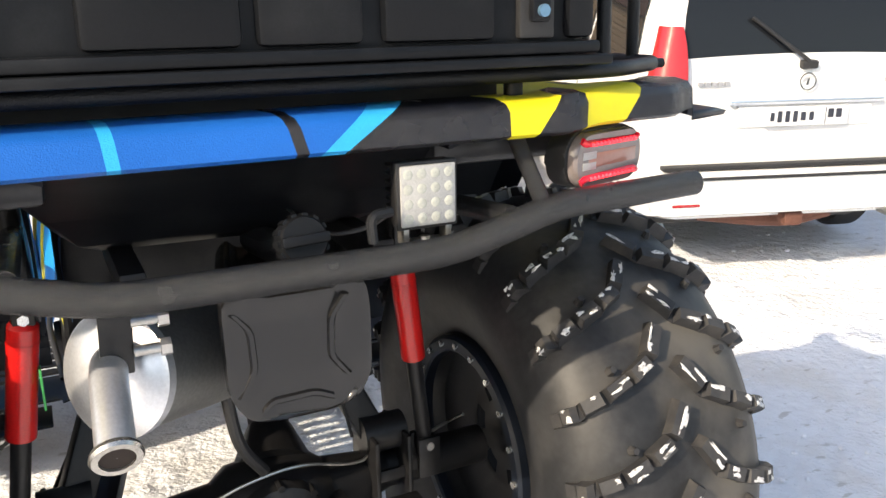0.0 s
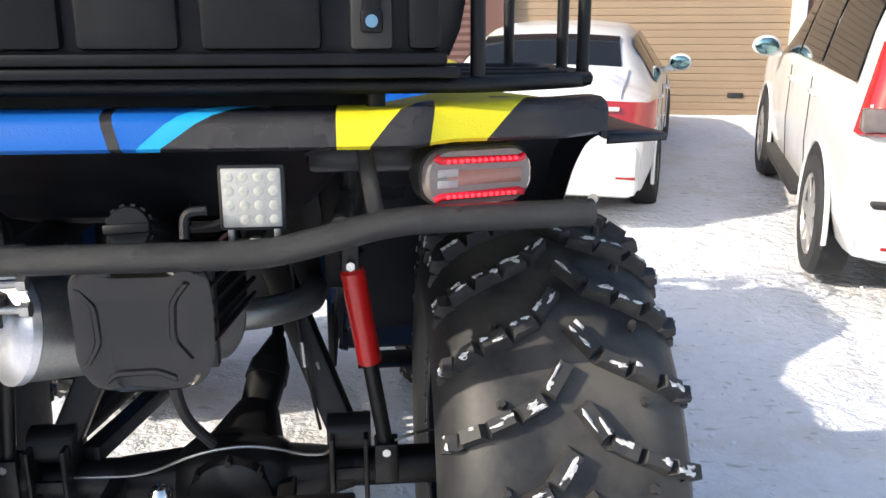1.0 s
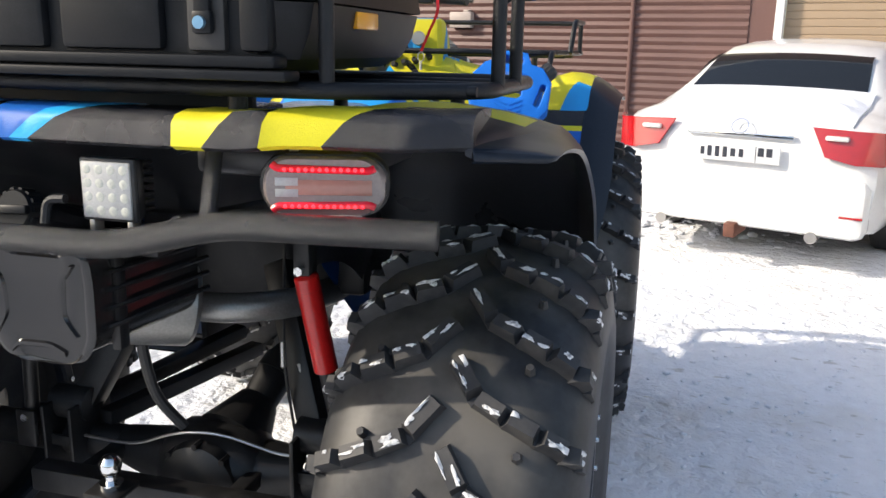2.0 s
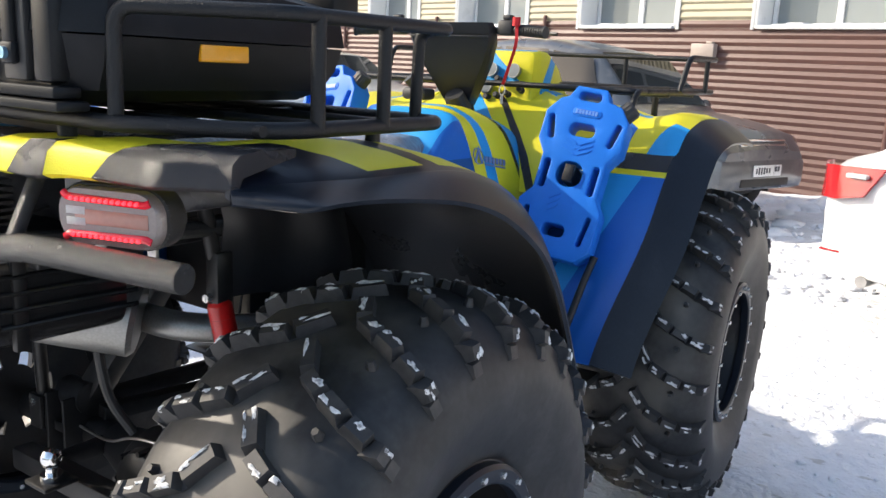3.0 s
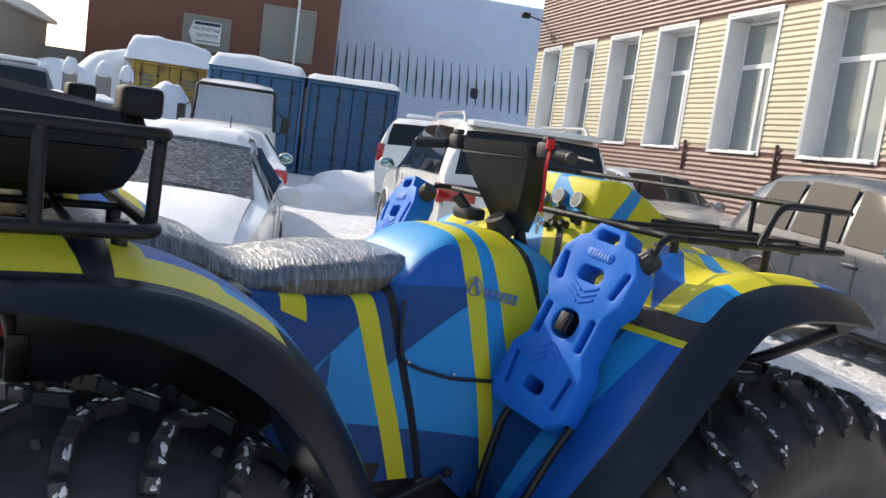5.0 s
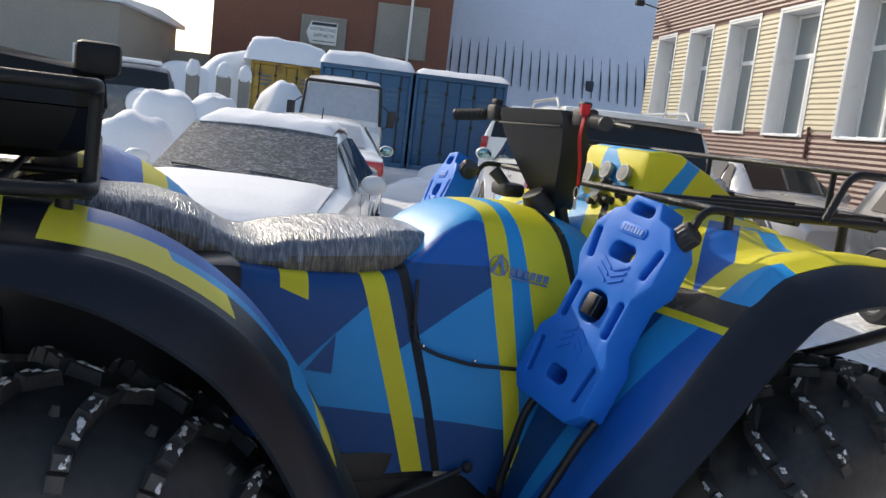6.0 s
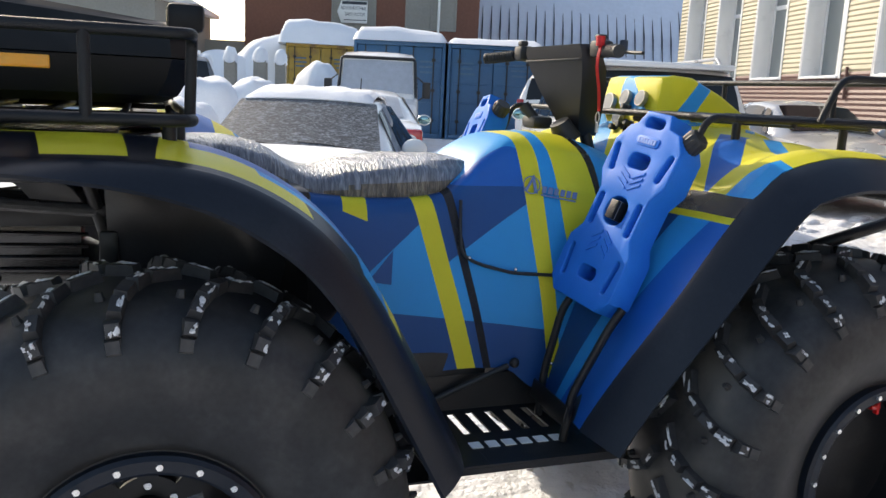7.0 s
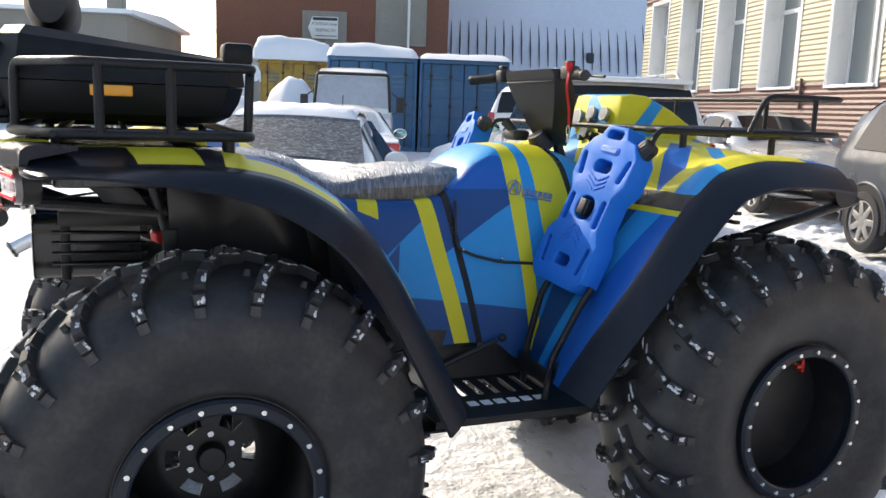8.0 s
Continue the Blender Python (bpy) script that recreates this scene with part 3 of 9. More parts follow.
def heap(name, centre, size, label, seed, material=None, category="snow", lumps=1.0, kind="", blunt=2.0):
    """A soft uneven mound of snow; a higher blunt gives it steeper sides and a flatter top."""
    bm = bmesh.new()
    bmesh.ops.create_icosphere(bm, subdivisions=4, radius=1)
    for v in bm.verts:
        d = v.co / (abs(v.co.x) ** blunt + abs(v.co.y) ** blunt + abs(v.co.z) ** blunt) ** (1 / blunt)
        k = 1 + lumps * (0.16 * noise.noise(d * 1.6 + Vector((seed, 0, 0))) + 0.06 * noise.noise(d * 4 + Vector((0, seed, 0))))
        z = d.z
        if z < 0:
            z *= 0.25
        v.co = Vector((d.x * k * size[0], d.y * k * size[1], z * k * size[2]))
    ob = link(name, bm, material or SNOW_SOFT, smooth=180)
    ob.location = centre
    return tagged(ob, label, category, kind=kind)


def container(m, material, label):
    """A freight container, end doors towards the yard (+x)."""
    top = root("freight_container", m, label, "container", "containers")
    L, W, H = 6.06, 1.22, 2.55
    bm = bmesh.new()
    prof = []
    n = 40
    for k in range(n):
        x = -L + 0.1 + (L - 0.2) * k / n
        o = 0.0 if (k // 2) % 2 else 0.035
        prof.append((x, o))
    for sgn in (-1, 1):
        loft(bm, [[(x, sgn * (W - 0.045 + o), z) for x, o in prof] for z in (0.16, H - 0.1)])
    box(bm, (-L, -W + 0.05, H - 0.06), (-0.05, W - 0.05, H - 0.01))
    box(bm, (-L, -W + 0.05, 0.1), (-0.05, W - 0.05, 0.16))
    box(bm, (-L, -W + 0.05, 0.16), (-L + 0.05, W - 0.05, H - 0.06))
    part("wall", bm, material, top, smooth=0)
    bm = bmesh.new()
    for sgn in (-1, 1):
        a, b = sorted((sgn * (W - 0.08), sgn * (W + 0.005)))
        box(bm, (-0.1, a, 0), (0.02, b, H), 0.01)
        box(bm, (-L, a, 0), (-L + 0.1, b, H), 0.01)
        box(bm, (-L + 0.1, a, H - 0.1), (-0.1, b, H), 0.01)
        box(bm, (-L + 0.1, a, 0), (-0.1, b, 0.15), 0.01)
    box(bm, (-0.1, -W + 0.08, H - 0.11), (0.02, W - 0.08, H), 0.01)
    box(bm, (-0.1, -W + 0.08, 0), (0.02, W - 0.08, 0.15), 0.01)
    part("post_frame", bm, material, top)
    for sgn in (-1, 1):
        bm = bmesh.new()
        a, b = sorted((sgn * 0.012, sgn * (W - 0.09)))
        box(bm, (-0.07, a, 0.16), (-0.03, b, H - 0.12), 0.006)
        for k in range(4):
            z = 0.45 + k * 0.52
            box(bm, (-0.03, a + 0.06, z), (-0.012, b - 0.06, z + 0.06), 0.01)
        door = part("door", bm, material, top)
        for f in (0.3, 0.75):
            y = sgn * W * f
            bm = bmesh.new()
            rod(bm, (0.0, y, 0.1), (0.0, y, H - 0.08), 0.017, seg=8)
            for z in (0.5, 1.3, 2.1):
                box(bm, (-0.028, y - 0.05, z - 0.04), (0.012, y + 0.05, z + 0.04), 0.008)
            part("lock_bar", bm, TRIM, door)
        faded = mat("faded_marking", (0.06, 0.13, 0.22), 0.6, vary=0.3, scale=14)
        for r in range(3):
            wid = 0.12 + 0.14 * random.random()
            bm = bmesh.new()
            box(bm, (-0.028, sgn * 0.72 - wid, 1.75 + r * 0.14), (-0.0105, sgn * 0.72 + wid, 1.80 + r * 0.14))
            part("marking", bm, faded, door, smooth=0)
    return top


def roof_snow(m, lx, ly, h, label, seed):
    bm = bmesh.new()
    n = 26
    rows = []
    for i in range(n + 1):
        row = []
        for j in range(n + 1):
            u, v = i / n, j / n
            e = min(u, 1 - u, v, 1 - v)
            k = smooth01(e / 0.10) ** 0.5
            z = h * k * (0.85 + 0.28 * noise.noise(Vector((u * 2.3 + seed, v * 1.4, 0))) + 0.10 * noise.noise(Vector((u * 7, v * 5, seed))))
            row.append((lx[0] + (lx[1] - lx[0]) * u, ly[0] + (ly[1] - ly[0]) * v, max(z, 0.0) + 0.002))
        rows.append(row)
    loft(bm, rows)
    thick = [bm.verts.new((x, y, 0)) for x in lx for y in ly]
    bm.faces.new((thick[0], thick[1], thick[3], thick[2]))
    ob = link("roof_snow", bm, SNOW_SOFT, smooth=80)
    ob.matrix_world = m
    return tagged(ob, label, "snow", "snow caps")


CONT = Matrix.Translation((-18.95, 8.55, 0.42)) @ Matrix.Rotation(radians(-18), 4, "Z")
for k, off in enumerate((-1.26, 1.26)):
    container(CONT @ Matrix.Translation((0, off, 0)), CONT_BLUE, "blue steel freight container with doors shut" if k else "dark blue steel freight container with faded markings")
    roof_snow(CONT @ Matrix.Translation((0, off, 2.55)), (-6.1, 0.16), (-1.27, 1.27), 0.42 if k == 0 else 0.24, "thick rounded snow lying on a container roof", 3 + 5 * k)
YC = Matrix.Translation((-27.6, 6.5, 0.62)) @ Matrix.Rotation(radians(-8), 4, "Z")
container(YC, CONT_YELLOW, "weathered yellow freight container half buried in snow")
roof_snow(YC @ Matrix.Translation((0, 0, 2.55)), (-6.1, 0.35), (-1.5, 1.5), 0.9, "deep snow lying on a yellow container", 11)


def lettering(words, m, width, height, parent):
    """Raised letters of a line of print, fitted to a width and a height."""
    cu = bpy.data.curves.new("lettering", "FONT")
    cu.body, cu.align_x, cu.extrude, cu.resolution_u = words, "CENTER", 0.004, 3
    ob = bpy.data.objects.new("lettering", cu)
    me = bpy.data.meshes.new_from_object(ob)
    bpy.data.objects.remove(ob)
    xs, ys = [v.co.x for v in me.vertices], [v.co.y for v in me.vertices]
    x0, y0, kx, ky = (min(xs) + max(xs)) / 2, min(ys), width / (max(xs) - min(xs)), height / (max(ys) - min(ys))
    for v in me.vertices:
        v.co = m @ Vector(((v.co.x - x0) * kx, (v.co.y - y0) * ky, v.co.z + 0.004))
    me.materials.append(LETTER)
    ob = new("lettering", me)
    ob.parent = parent
    return ob


def brick_building():
    m = Matrix.Translation((-35.2, 9.4, 0.3)) @ Matrix.Rotation(radians(-18), 4, "Z")
    top = root("brick_building", m, "red brick industrial building behind the containers", "building")
    bm = bmesh.new()
    box(bm, (-14, -5.2, 0), (0, 5.3, 11))
    part("wall", bm, BRICKRED, top, smooth=0)
    bm = bmesh.new()
    box(bm, (-14.2, -5.4, 11.004), (0.2, 5.5, 11.3), 0.03)
    part("roof", bm, TRIM, top)
    for y0, y1, z0, z1 in ((2.0, 4.3, 4.1, 6.4), (2.0, 4.3, 7.4, 9.6), (-1.3, 0.7, 4.0, 5.5), (-4.6, -2.4, 7.4, 9.6)):
        bm = bmesh.new()
        for a, b, c, d in ((y0, y0 + 0.09, z0, z1), (y1 - 0.09, y1, z0, z1), (y0 + 0.09, y1 - 0.09, z0, z0 + 0.09), (y0 + 0.09, y1 - 0.09, z1 - 0.09, z1),
                           ((y0 + y1) / 2 - 0.05, (y0 + y1) / 2 + 0.05, z0 + 0.09, z1 - 0.09)):
            box(bm, (0.003, a, c), (0.07, b, d), 0.01)
        win = part("window", bm, GREYWALL, top)
        bm = bmesh.new()
        box(bm, (0.003, y0 + 0.09, z0 + 0.09), (0.03, y1 - 0.09, z1 - 0.09))
        part("pane", bm, GREYWALL, win, smooth=0)
    bm = bmesh.new()
    rod(bm, (0.1, 3.5, 1), (0.1, 3.5, 11), 0.06)
    part("drain_pipe", bm, WHITEPRINT, top)
    # the white direction sign
    sign = root("direction_sign", m @ Matrix.Translation((0.1, -0.35, 4.75)) @ Matrix.Diagonal((1, 0.68, 0.66, 1)), "white arrow sign with dark lettering on the brick wall", "sign")
    bm = bmesh.new()
    slab(bm, [(-1.0, 0.0), (-0.72, -0.72), (0.98, -0.72), (0.98, 0.75), (-0.72, 0.75)], 0.06, pose(0, 0, 0, 90, 0, 90), 0.01)
    part("board", bm, WHITEPRINT, sign)
    bm = bmesh.new()
    box(bm, (0.061, -0.68, 0.50), (0.068, 0.94, 0.70))
    part("band", bm, LETTER, sign, "dark band along the top")
    bm = bmesh.new()
    box(bm, (0.061, -0.55, -0.545), (0.068, 0.9, -0.495))
    part("text_bar", bm, LETTER, sign, smooth=0)
    lettering("КОНТРАКТНЫЕ", frame_between((0.061, 0.09, 0.15), (0, 1, 0), (0, 0, 1)), 1.66, 0.22, sign)
    lettering("ЗАПЧАСТИ", frame_between((0.061, 0.14, -0.25), (0, 1, 0), (0, 0, 1)), 1.30, 0.22, sign)


brick_building()


def hangar():
    """A big ribbed roof slope under sliding snow."""
    m = Matrix.Translation((-38.9, 23.0, 0.3)) @ Matrix.Rotation(radians(-18), 4, "Z")
    top = root("hangar", m, "large hangar with ribbed steel sides and snow sliding off", "building")
    bm = bmesh.new()
    prof = [(0, 0), (0, 1.2), (-0.8, 4.5), (-3.0, 7.8), (-6.5, 10.0), (-11, 10.8), (-16, 10.0), (-20, 6), (-21, 0)]
    loft(bm, [[(x, y, z) for x, z in prof] for y in (-8.2, 9.0)], caps=True)
    part("roof", bm, ROOFBLUE, top, smooth=60)
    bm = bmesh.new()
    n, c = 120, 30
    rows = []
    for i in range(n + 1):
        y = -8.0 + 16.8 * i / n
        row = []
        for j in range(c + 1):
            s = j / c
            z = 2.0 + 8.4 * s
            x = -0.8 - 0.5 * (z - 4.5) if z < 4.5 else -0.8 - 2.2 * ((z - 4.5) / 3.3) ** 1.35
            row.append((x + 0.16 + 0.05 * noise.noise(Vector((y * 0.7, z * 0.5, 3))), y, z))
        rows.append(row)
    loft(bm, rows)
    # the slope's shade is put into this snow's bluish grey colour
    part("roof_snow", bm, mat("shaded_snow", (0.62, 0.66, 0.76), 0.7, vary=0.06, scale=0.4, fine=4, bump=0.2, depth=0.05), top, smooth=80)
    for k in range(34):
        y = -7.6 + 0.49 * k
        bm = bmesh.new()
        z0 = 4.1 + 0.25 * noise.noise(Vector((k * 0.8, 0, 1))) - 0.02 * k
        z1 = z0 + 2.2 + 0.9 * abs(noise.noise(Vector((k * 0.5, 2, 1))))

        def at(z):
            return (-0.8 - 0.5 * (z - 4.5) if z < 4.5 else -0.8 - 2.2 * ((z - 4.5) / 3.3) ** 1.35) + 0.2

        rod(bm, (at(z0), y, z0), (at((z0 + z1) / 2), y, (z0 + z1) / 2), 0.025, 0.045, seg=6)
        rod(bm, (at((z0 + z1) / 2), y, (z0 + z1) / 2), (at(z1), y, z1), 0.045, 0.012, seg=6)
        part("rib", bm, LETTER, top)
    for y, z, s in ((-7.7, 4.6, 0.32), (-7.0, 4.7, 0.28), (1.6, 4.3, 0.22), (5.4, 4.0, 0.2), (8.0, 3.8, 0.25)):
        bm = bmesh.new()
        box(bm, (at(z) - 0.1, y - s, z - s * 1.8), (at(z) + 0.05, y + s, z + s * 1.8), 0.1)
        part("roof_opening", bm, LETTER, top)


hangar()


def grey_house():
    m = Matrix.Translation((-30.5, -1.0, 0.35)) @ Matrix.Rotation(radians(-14), 4, "Z")
    top = root("grey_house", m, "low grey rendered house with snow on the roof", "building")
    bm = bmesh.new()
    box(bm, (-9, -9, 0), (0, 1.9, 4.25))
    part("wall", bm, GREYWALL, top, smooth=0)
    bm = bmesh.new()
    loft(bm, [[(0.4, y, 4.26), (0.4, y, 4.42), (-4.5, y, 4.62), (-9.5, y, 4.42), (-9.5, y, 4.26)] for y in (-9.4, 2.2)], ring=True, caps=True)
    part("roof", bm, SNOW_SOFT, top)
    for y in (-4.4, 0.4):
        bm = bmesh.new()
        box(bm, (0.003, y, 1.7), (0.06, y + 0.75, 2.7), 0.01)
        win = part("window", bm, UPVC, top)
        bm = bmesh.new()
        box(bm, (0.055, y + 0.08, 1.78), (0.066, y + 0.67, 2.62))
        part("pane", bm, PANE, win, smooth=0)
    bm = bmesh.new()
    box(bm, (-2.6, 0.6, 4.4), (-2.0, 1.2, 6.6), 0.02)
    part("chimney", bm, GREYWALL, top)
    low = far_block("low_shed", (-37, 5.6, 0.3), "long low grey shed behind the house", (-5, -4, 0), (0, 3.5, 3.3), GREYWALL, -14)
    low.name = "low_shed"


grey_house()


def crumbs():
    """Loose lumps and crumbs of snow kicked up on the yard."""
    rng = random.Random(11)
    verts, faces = [], []
    ico = bmesh.new()
    bmesh.ops.create_icosphere(ico, subdivisions=1, radius=1)
    base = [v.co.copy() for v in ico.verts]
    tris = [[v.index for v in f.verts] for f in ico.faces]
    ico.free()
    spots = [(rng.uniform(-1.6, 2.4), rng.uniform(6.6, 9.6), rng.uniform(0.008, 0.055)) for _ in range(620)]
    spots += [(rng.uniform(0.9, 5.0), rng.uniform(-0.5, 6.5), rng.uniform(0.005, 0.018)) for _ in range(1500)]
    spots += [(rng.uniform(-6, 3), rng.uniform(9.0, 11.3), rng.uniform(0.03, 0.14)) for _ in range(260)]
    spots += [(rng.uniform(-4, 0.0), rng.uniform(4.5, 8.0), rng.uniform(0.01, 0.06)) for _ in range(300)]
    for x, y, r in spots:
        z = ground_height(x, y) - 0.012
        o = len(verts)
        turn = rng.uniform(0, 6.28)
        ca, sa = math.cos(turn), math.sin(turn)
        sx, sy, sz = r * rng.uniform(0.7, 1.5), r * rng.uniform(0.6, 1.1), r * rng.uniform(0.35, 0.7)
        for v in base:
            k = rng.uniform(0.75, 1.2)
            a, b = v.x * sx * k, v.y * sy * k
            verts.append((x + a * ca - b * sa, y + a * sa + b * ca, z + v.z * sz * k))
        faces += [[i + o for i in t] for t in tris]
    me = bpy.data.meshes.new("snow_crumb")
    me.from_pydata(verts, [], faces)
    me.shade_smooth()
    me.materials.append(SNOW_SOFT)
    tagged(new("snow_crumb", me), "loose lumps and crumbs of snow on the yard", "snow", kind="stuff")


crumbs()
random.seed(4)
heap("snow_bank", (-24.5, 3.2, 0.35), (2.6, 3.2, 1.0), "ploughed bank of snow in front of the far fence", 1)
heap("snow_bank", (-24.0, 5.9, 0.4), (1.0, 0.95, 2.1), "ploughed bank of snow beside a yellow container", 5)
heap("snow_bank", (-15.0, 2.35, 0.3), (0.8, 0.72, 1.50), "rounded heap of fresh snow in the yard", 2, lumps=0.6, blunt=2.8)
heap("snow_bank", (-15.0, 3.2, 0.3), (0.7, 0.62, 1.48), "narrow heap of fresh snow in the yard", 6, lumps=0.6, blunt=2.8)
heap("snow_bank", (-10.0, 1.80, 0.2), (0.6, 0.66, 1.17), "small steep heap of snow in the yard", 7, lumps=0.7, blunt=2.6)
for y, z, seed in ((3.2, 2.9, 41), (5.1, 3.5, 43), (7.0, 4.1, 45)):
    heap("snow_bank", (-30.0, y, 0.4), (1.3, 1.75, z - 0.4), "snow banked against the brick building", seed, lumps=0.5, blunt=2.6)
heap("snow_bank", (-17.6, 3.4, 0.4), (1.5, 0.9, 0.85), "snow heaped high over a parked car", 8)
heap("snow_bank", (-16.6, 4.7, 0.4), (1.2, 0.8, 0.8), "snow heaped beside a parked van", 9)
heap("snow_bank", (-12.6, 7.0, 0.2), (0.8, 0.8, 0.45), "small heap of snow by a parked car", 12)
heap("snow_bank", (-30, -10, 0.4), (5, 6, 2.4), "long bank of snow along the yard", 15)
heap("snow_bank", (1.4, 11.0, 0.2), (1.6, 0.5, 0.3), "snow swept up against the brown siding", 17)
heap("snow_bank", (-22.6, 8.4, 0.4), (1.8, 1.3, 2.2), "deep snow between the containers", 31)
heap("snow_bank", (-13.6, 7.9, 0.25), (1.3, 0.8, 0.7), "snow pushed up behind a parked car", 33)
heap("snow_bank", (-15.4, 9.6, 0.3), (1.6, 1.0, 0.6), "snow pushed up before the container doors", 35)
far_block("yard_fence", (-31, 4.0, 0.4), "low brown board fence deep in snow", (-0.1, -3, 0), (0.1, 3.4, 1.9), RUST, -14, "fence")
for y, h, w in ((3.2, 1.95, 0.17), (4.1, 2.0, 0.19), (4.72, 1.95, 0.16), (2.5, 1.7, 0.15)):
    post = far_block("gate_post", (-24.0, y, 0.4), "grey concrete gate post capped with snow", (-w, -w, 0), (w, w, h), GREYWALL, -14, "post")
    heap("snow_bank", (-24.0, y, 0.4 + h), (w * 1.25, w * 1.25, 0.42), "rounded cap of snow on a gate post", int(y * 10), lumps=0.6, blunt=2.4)
# behind the camera: plain walls close the yard
far_block("wall_south", (4, -22, 0), "plain grey wall behind the yard", (-30, -0.4, 0), (22, 0, 4.5), GREYWALL, 4, "wall")
far_block("wall_east", (26, 0, 0), "plain grey wall beside the yard", (0, -24, 0), (0.4, 24, 4.5), GREYWALL, 0, "wall")


# ---- the quad bike: x to its right, y forward from the rear axle, z up ----
QUAD = pose(0.265, 1.78, 0, 0, 0, 2.5)
quad = root("quad_bike", QUAD, "large blue, yellow and black all-terrain quad bike on balloon tyres", "quad bike")
AXLE_F, HUB_Z, TRACK = 1.90, 0.622, 0.77


def tyre_point(a, x, lift=0.0):
    """A place on the tread of the tyre, which turns about the x axis: angle a from the top, x across."""
    prof = [(0.0, 0.600), (0.12, 0.596), (0.175, 0.581), (0.215, 0.552), (0.24, 0.505), (0.252, 0.44)]
    ax = abs(x)
    for (x0, r0), (x1, r1) in zip(prof, prof[1:]):
        if ax <= x1:
            r = r0 + (r1 - r0) * (ax - x0) / (x1 - x0)
            break
    else:
        r = 0.44
    return Vector((x, (r + lift) * math.sin(a), (r + lift) * math.cos(a)))


def tyre_mesh():
    bm = bmesh.new()
    half = [(0.272, 0.185), (0.30, 0.205), (0.335, 0.215), (0.38, 0.236), (0.44, 0.248), (0.505, 0.236), (0.546, 0.212), (0.575, 0.172), (0.591, 0.12), (0.597, 0.06)]
    prof = [(r, -x) for r, x in half] + [(0.599, 0.0)] + [(r, x) for r, x in half[::-1]]
    lathe(bm, prof, 72, pose(0, 0, 0, 0, 90, 0))
    return bm


def lug_stations(side, rng):
    """The blocks of one chevron arm, from the middle of the tread over the shoulder and down the sidewall."""
    arms = ((0.010, 0.050, -0.050, 0.045, 0.0130), (0.057, 0.104, 0.060, 0.098, 0.0125), (0.111, 0.158, 0.106, 0.136, 0.0125), (0.165, 0.203, 0.141, 0.158, 0.0130))
    out = []
    for x0, x1, s0, s1, w in arms:
        p, q = tyre_point(-s0, side * x0), tyre_point(-s1, side * x1)
        mid = (p + q) / 2
        k = max(0.0, x1 - 0.12) / 0.1
        n = Vector((side * 0.9 * k, mid.y, mid.z)).normalized() if k else Vector((0, mid.y, mid.z)).normalized()
        out.append((p, q, n, w * rng.uniform(0.92, 1.1), 0.023))
    for j in range(2):
        a = -0.165 - 0.006 * j
        up = Vector((0, math.sin(a), math.cos(a)))
        r0, r1 = 0.560 - 0.033 * j, 0.560 - 0.033 * (j + 1) + 0.005
        p, q = up * r0 + Vector((side * (0.215 + 0.009 * j), 0, 0)), up * r1 + Vector((side * (0.222 + 0.009 * j), 0, 0))
        out.append((p, q, Vector((side, 0, 0)) + up * 0.25, 0.0130, 0.019 - 0.006 * j))
    return out


def lug_mesh(side, seed):
    bm = bmesh.new()
    secs = []
    for p, q, n, w, h in lug_stations(side, random.Random(seed)):
        t = (q - p).normalized()
        n = (n - t * n.dot(t)).normalized()
        b = t.cross(n)
        for c, hh, ww in ((p - t * 0.003, 0.002, 1.2), (p + t * 0.002, h, 1.0), (q - t * 0.002, h, 1.0), (q + t * 0.003, 0.002, 1.2)):
            secs.append([c + b * w * 1.3 - n * 0.02, c + b * w * ww + n * hh, c - b * w * ww + n * hh, c - b * w * 1.3 - n * 0.02])
    loft(bm, secs, ring=True, caps=True)
    return bm


LUGS = 24


def caked_snow(rng):
    """Flakes of packed snow on the tops and edges of the blocks."""
    bm = bmesh.new()
    for side in (-1, 1):
        for k in range(LUGS):
            turn = Matrix.Rotation(-2 * math.pi * (k + (0.5 if side > 0 else 0.0)) / LUGS, 4, "X")
            for j, (p, q, n, w, h) in enumerate(lug_stations(side, rng)):
                if j > 4:
                    break
                ln = (q - p).length
                m = frame_between((p + q) / 2, q - p, n.cross(q - p))
                if m.to_3x3().col[2].dot(n) < 0:
                    m = frame_between((p + q) / 2, q - p, -n.cross(q - p))
                m = turn @ m
                for patch in range(3):
                    if rng.random() > 0.66:
                        continue
                    edge = rng.choice((-1, 1))
                    cx, cy = rng.uniform(-0.4, 0.4) * ln, edge * rng.uniform(0.2, 0.9) * w
                    rx, ry = rng.uniform(0.14, 0.50) * ln, rng.uniform(0.25, 0.7) * w
                    pts = []
                    for e in range(12):
                        t = 2 * math.pi * e / 12
                        f = rng.uniform(0.4, 1.15)
                        x, y = max(-ln / 2, min(ln / 2, cx + f * rx * math.cos(t))), cy + f * ry * math.sin(t)
                        drop = max(0.0, abs(y) - w)
                        y = max(-w, min(w, y)) * (1 + 0.06 * (drop > 0))
                        pts.append(m @ Vector((x, y, h + 0.0012 - drop * 1.6)))
                    c = bm.verts.new(m @ Vector((cx, max(-w, min(w, cy)), h + 0.005)))
                    vs = [bm.verts.new(v) for v in pts]
                    for e in range(12):
                        bm.faces.new((c, vs[e], vs[(e + 1) % 12]))
    return bm


def stud_mesh():
    bm = bmesh.new()
    p = tyre_point(0.06, 0.135)
    rod(bm, p * 0.99, p + Vector((0, p.y, p.z)).normalized() * 0.012, 0.011, 0.007, seg=6)
    return bm


TYRE_MESHES = {}


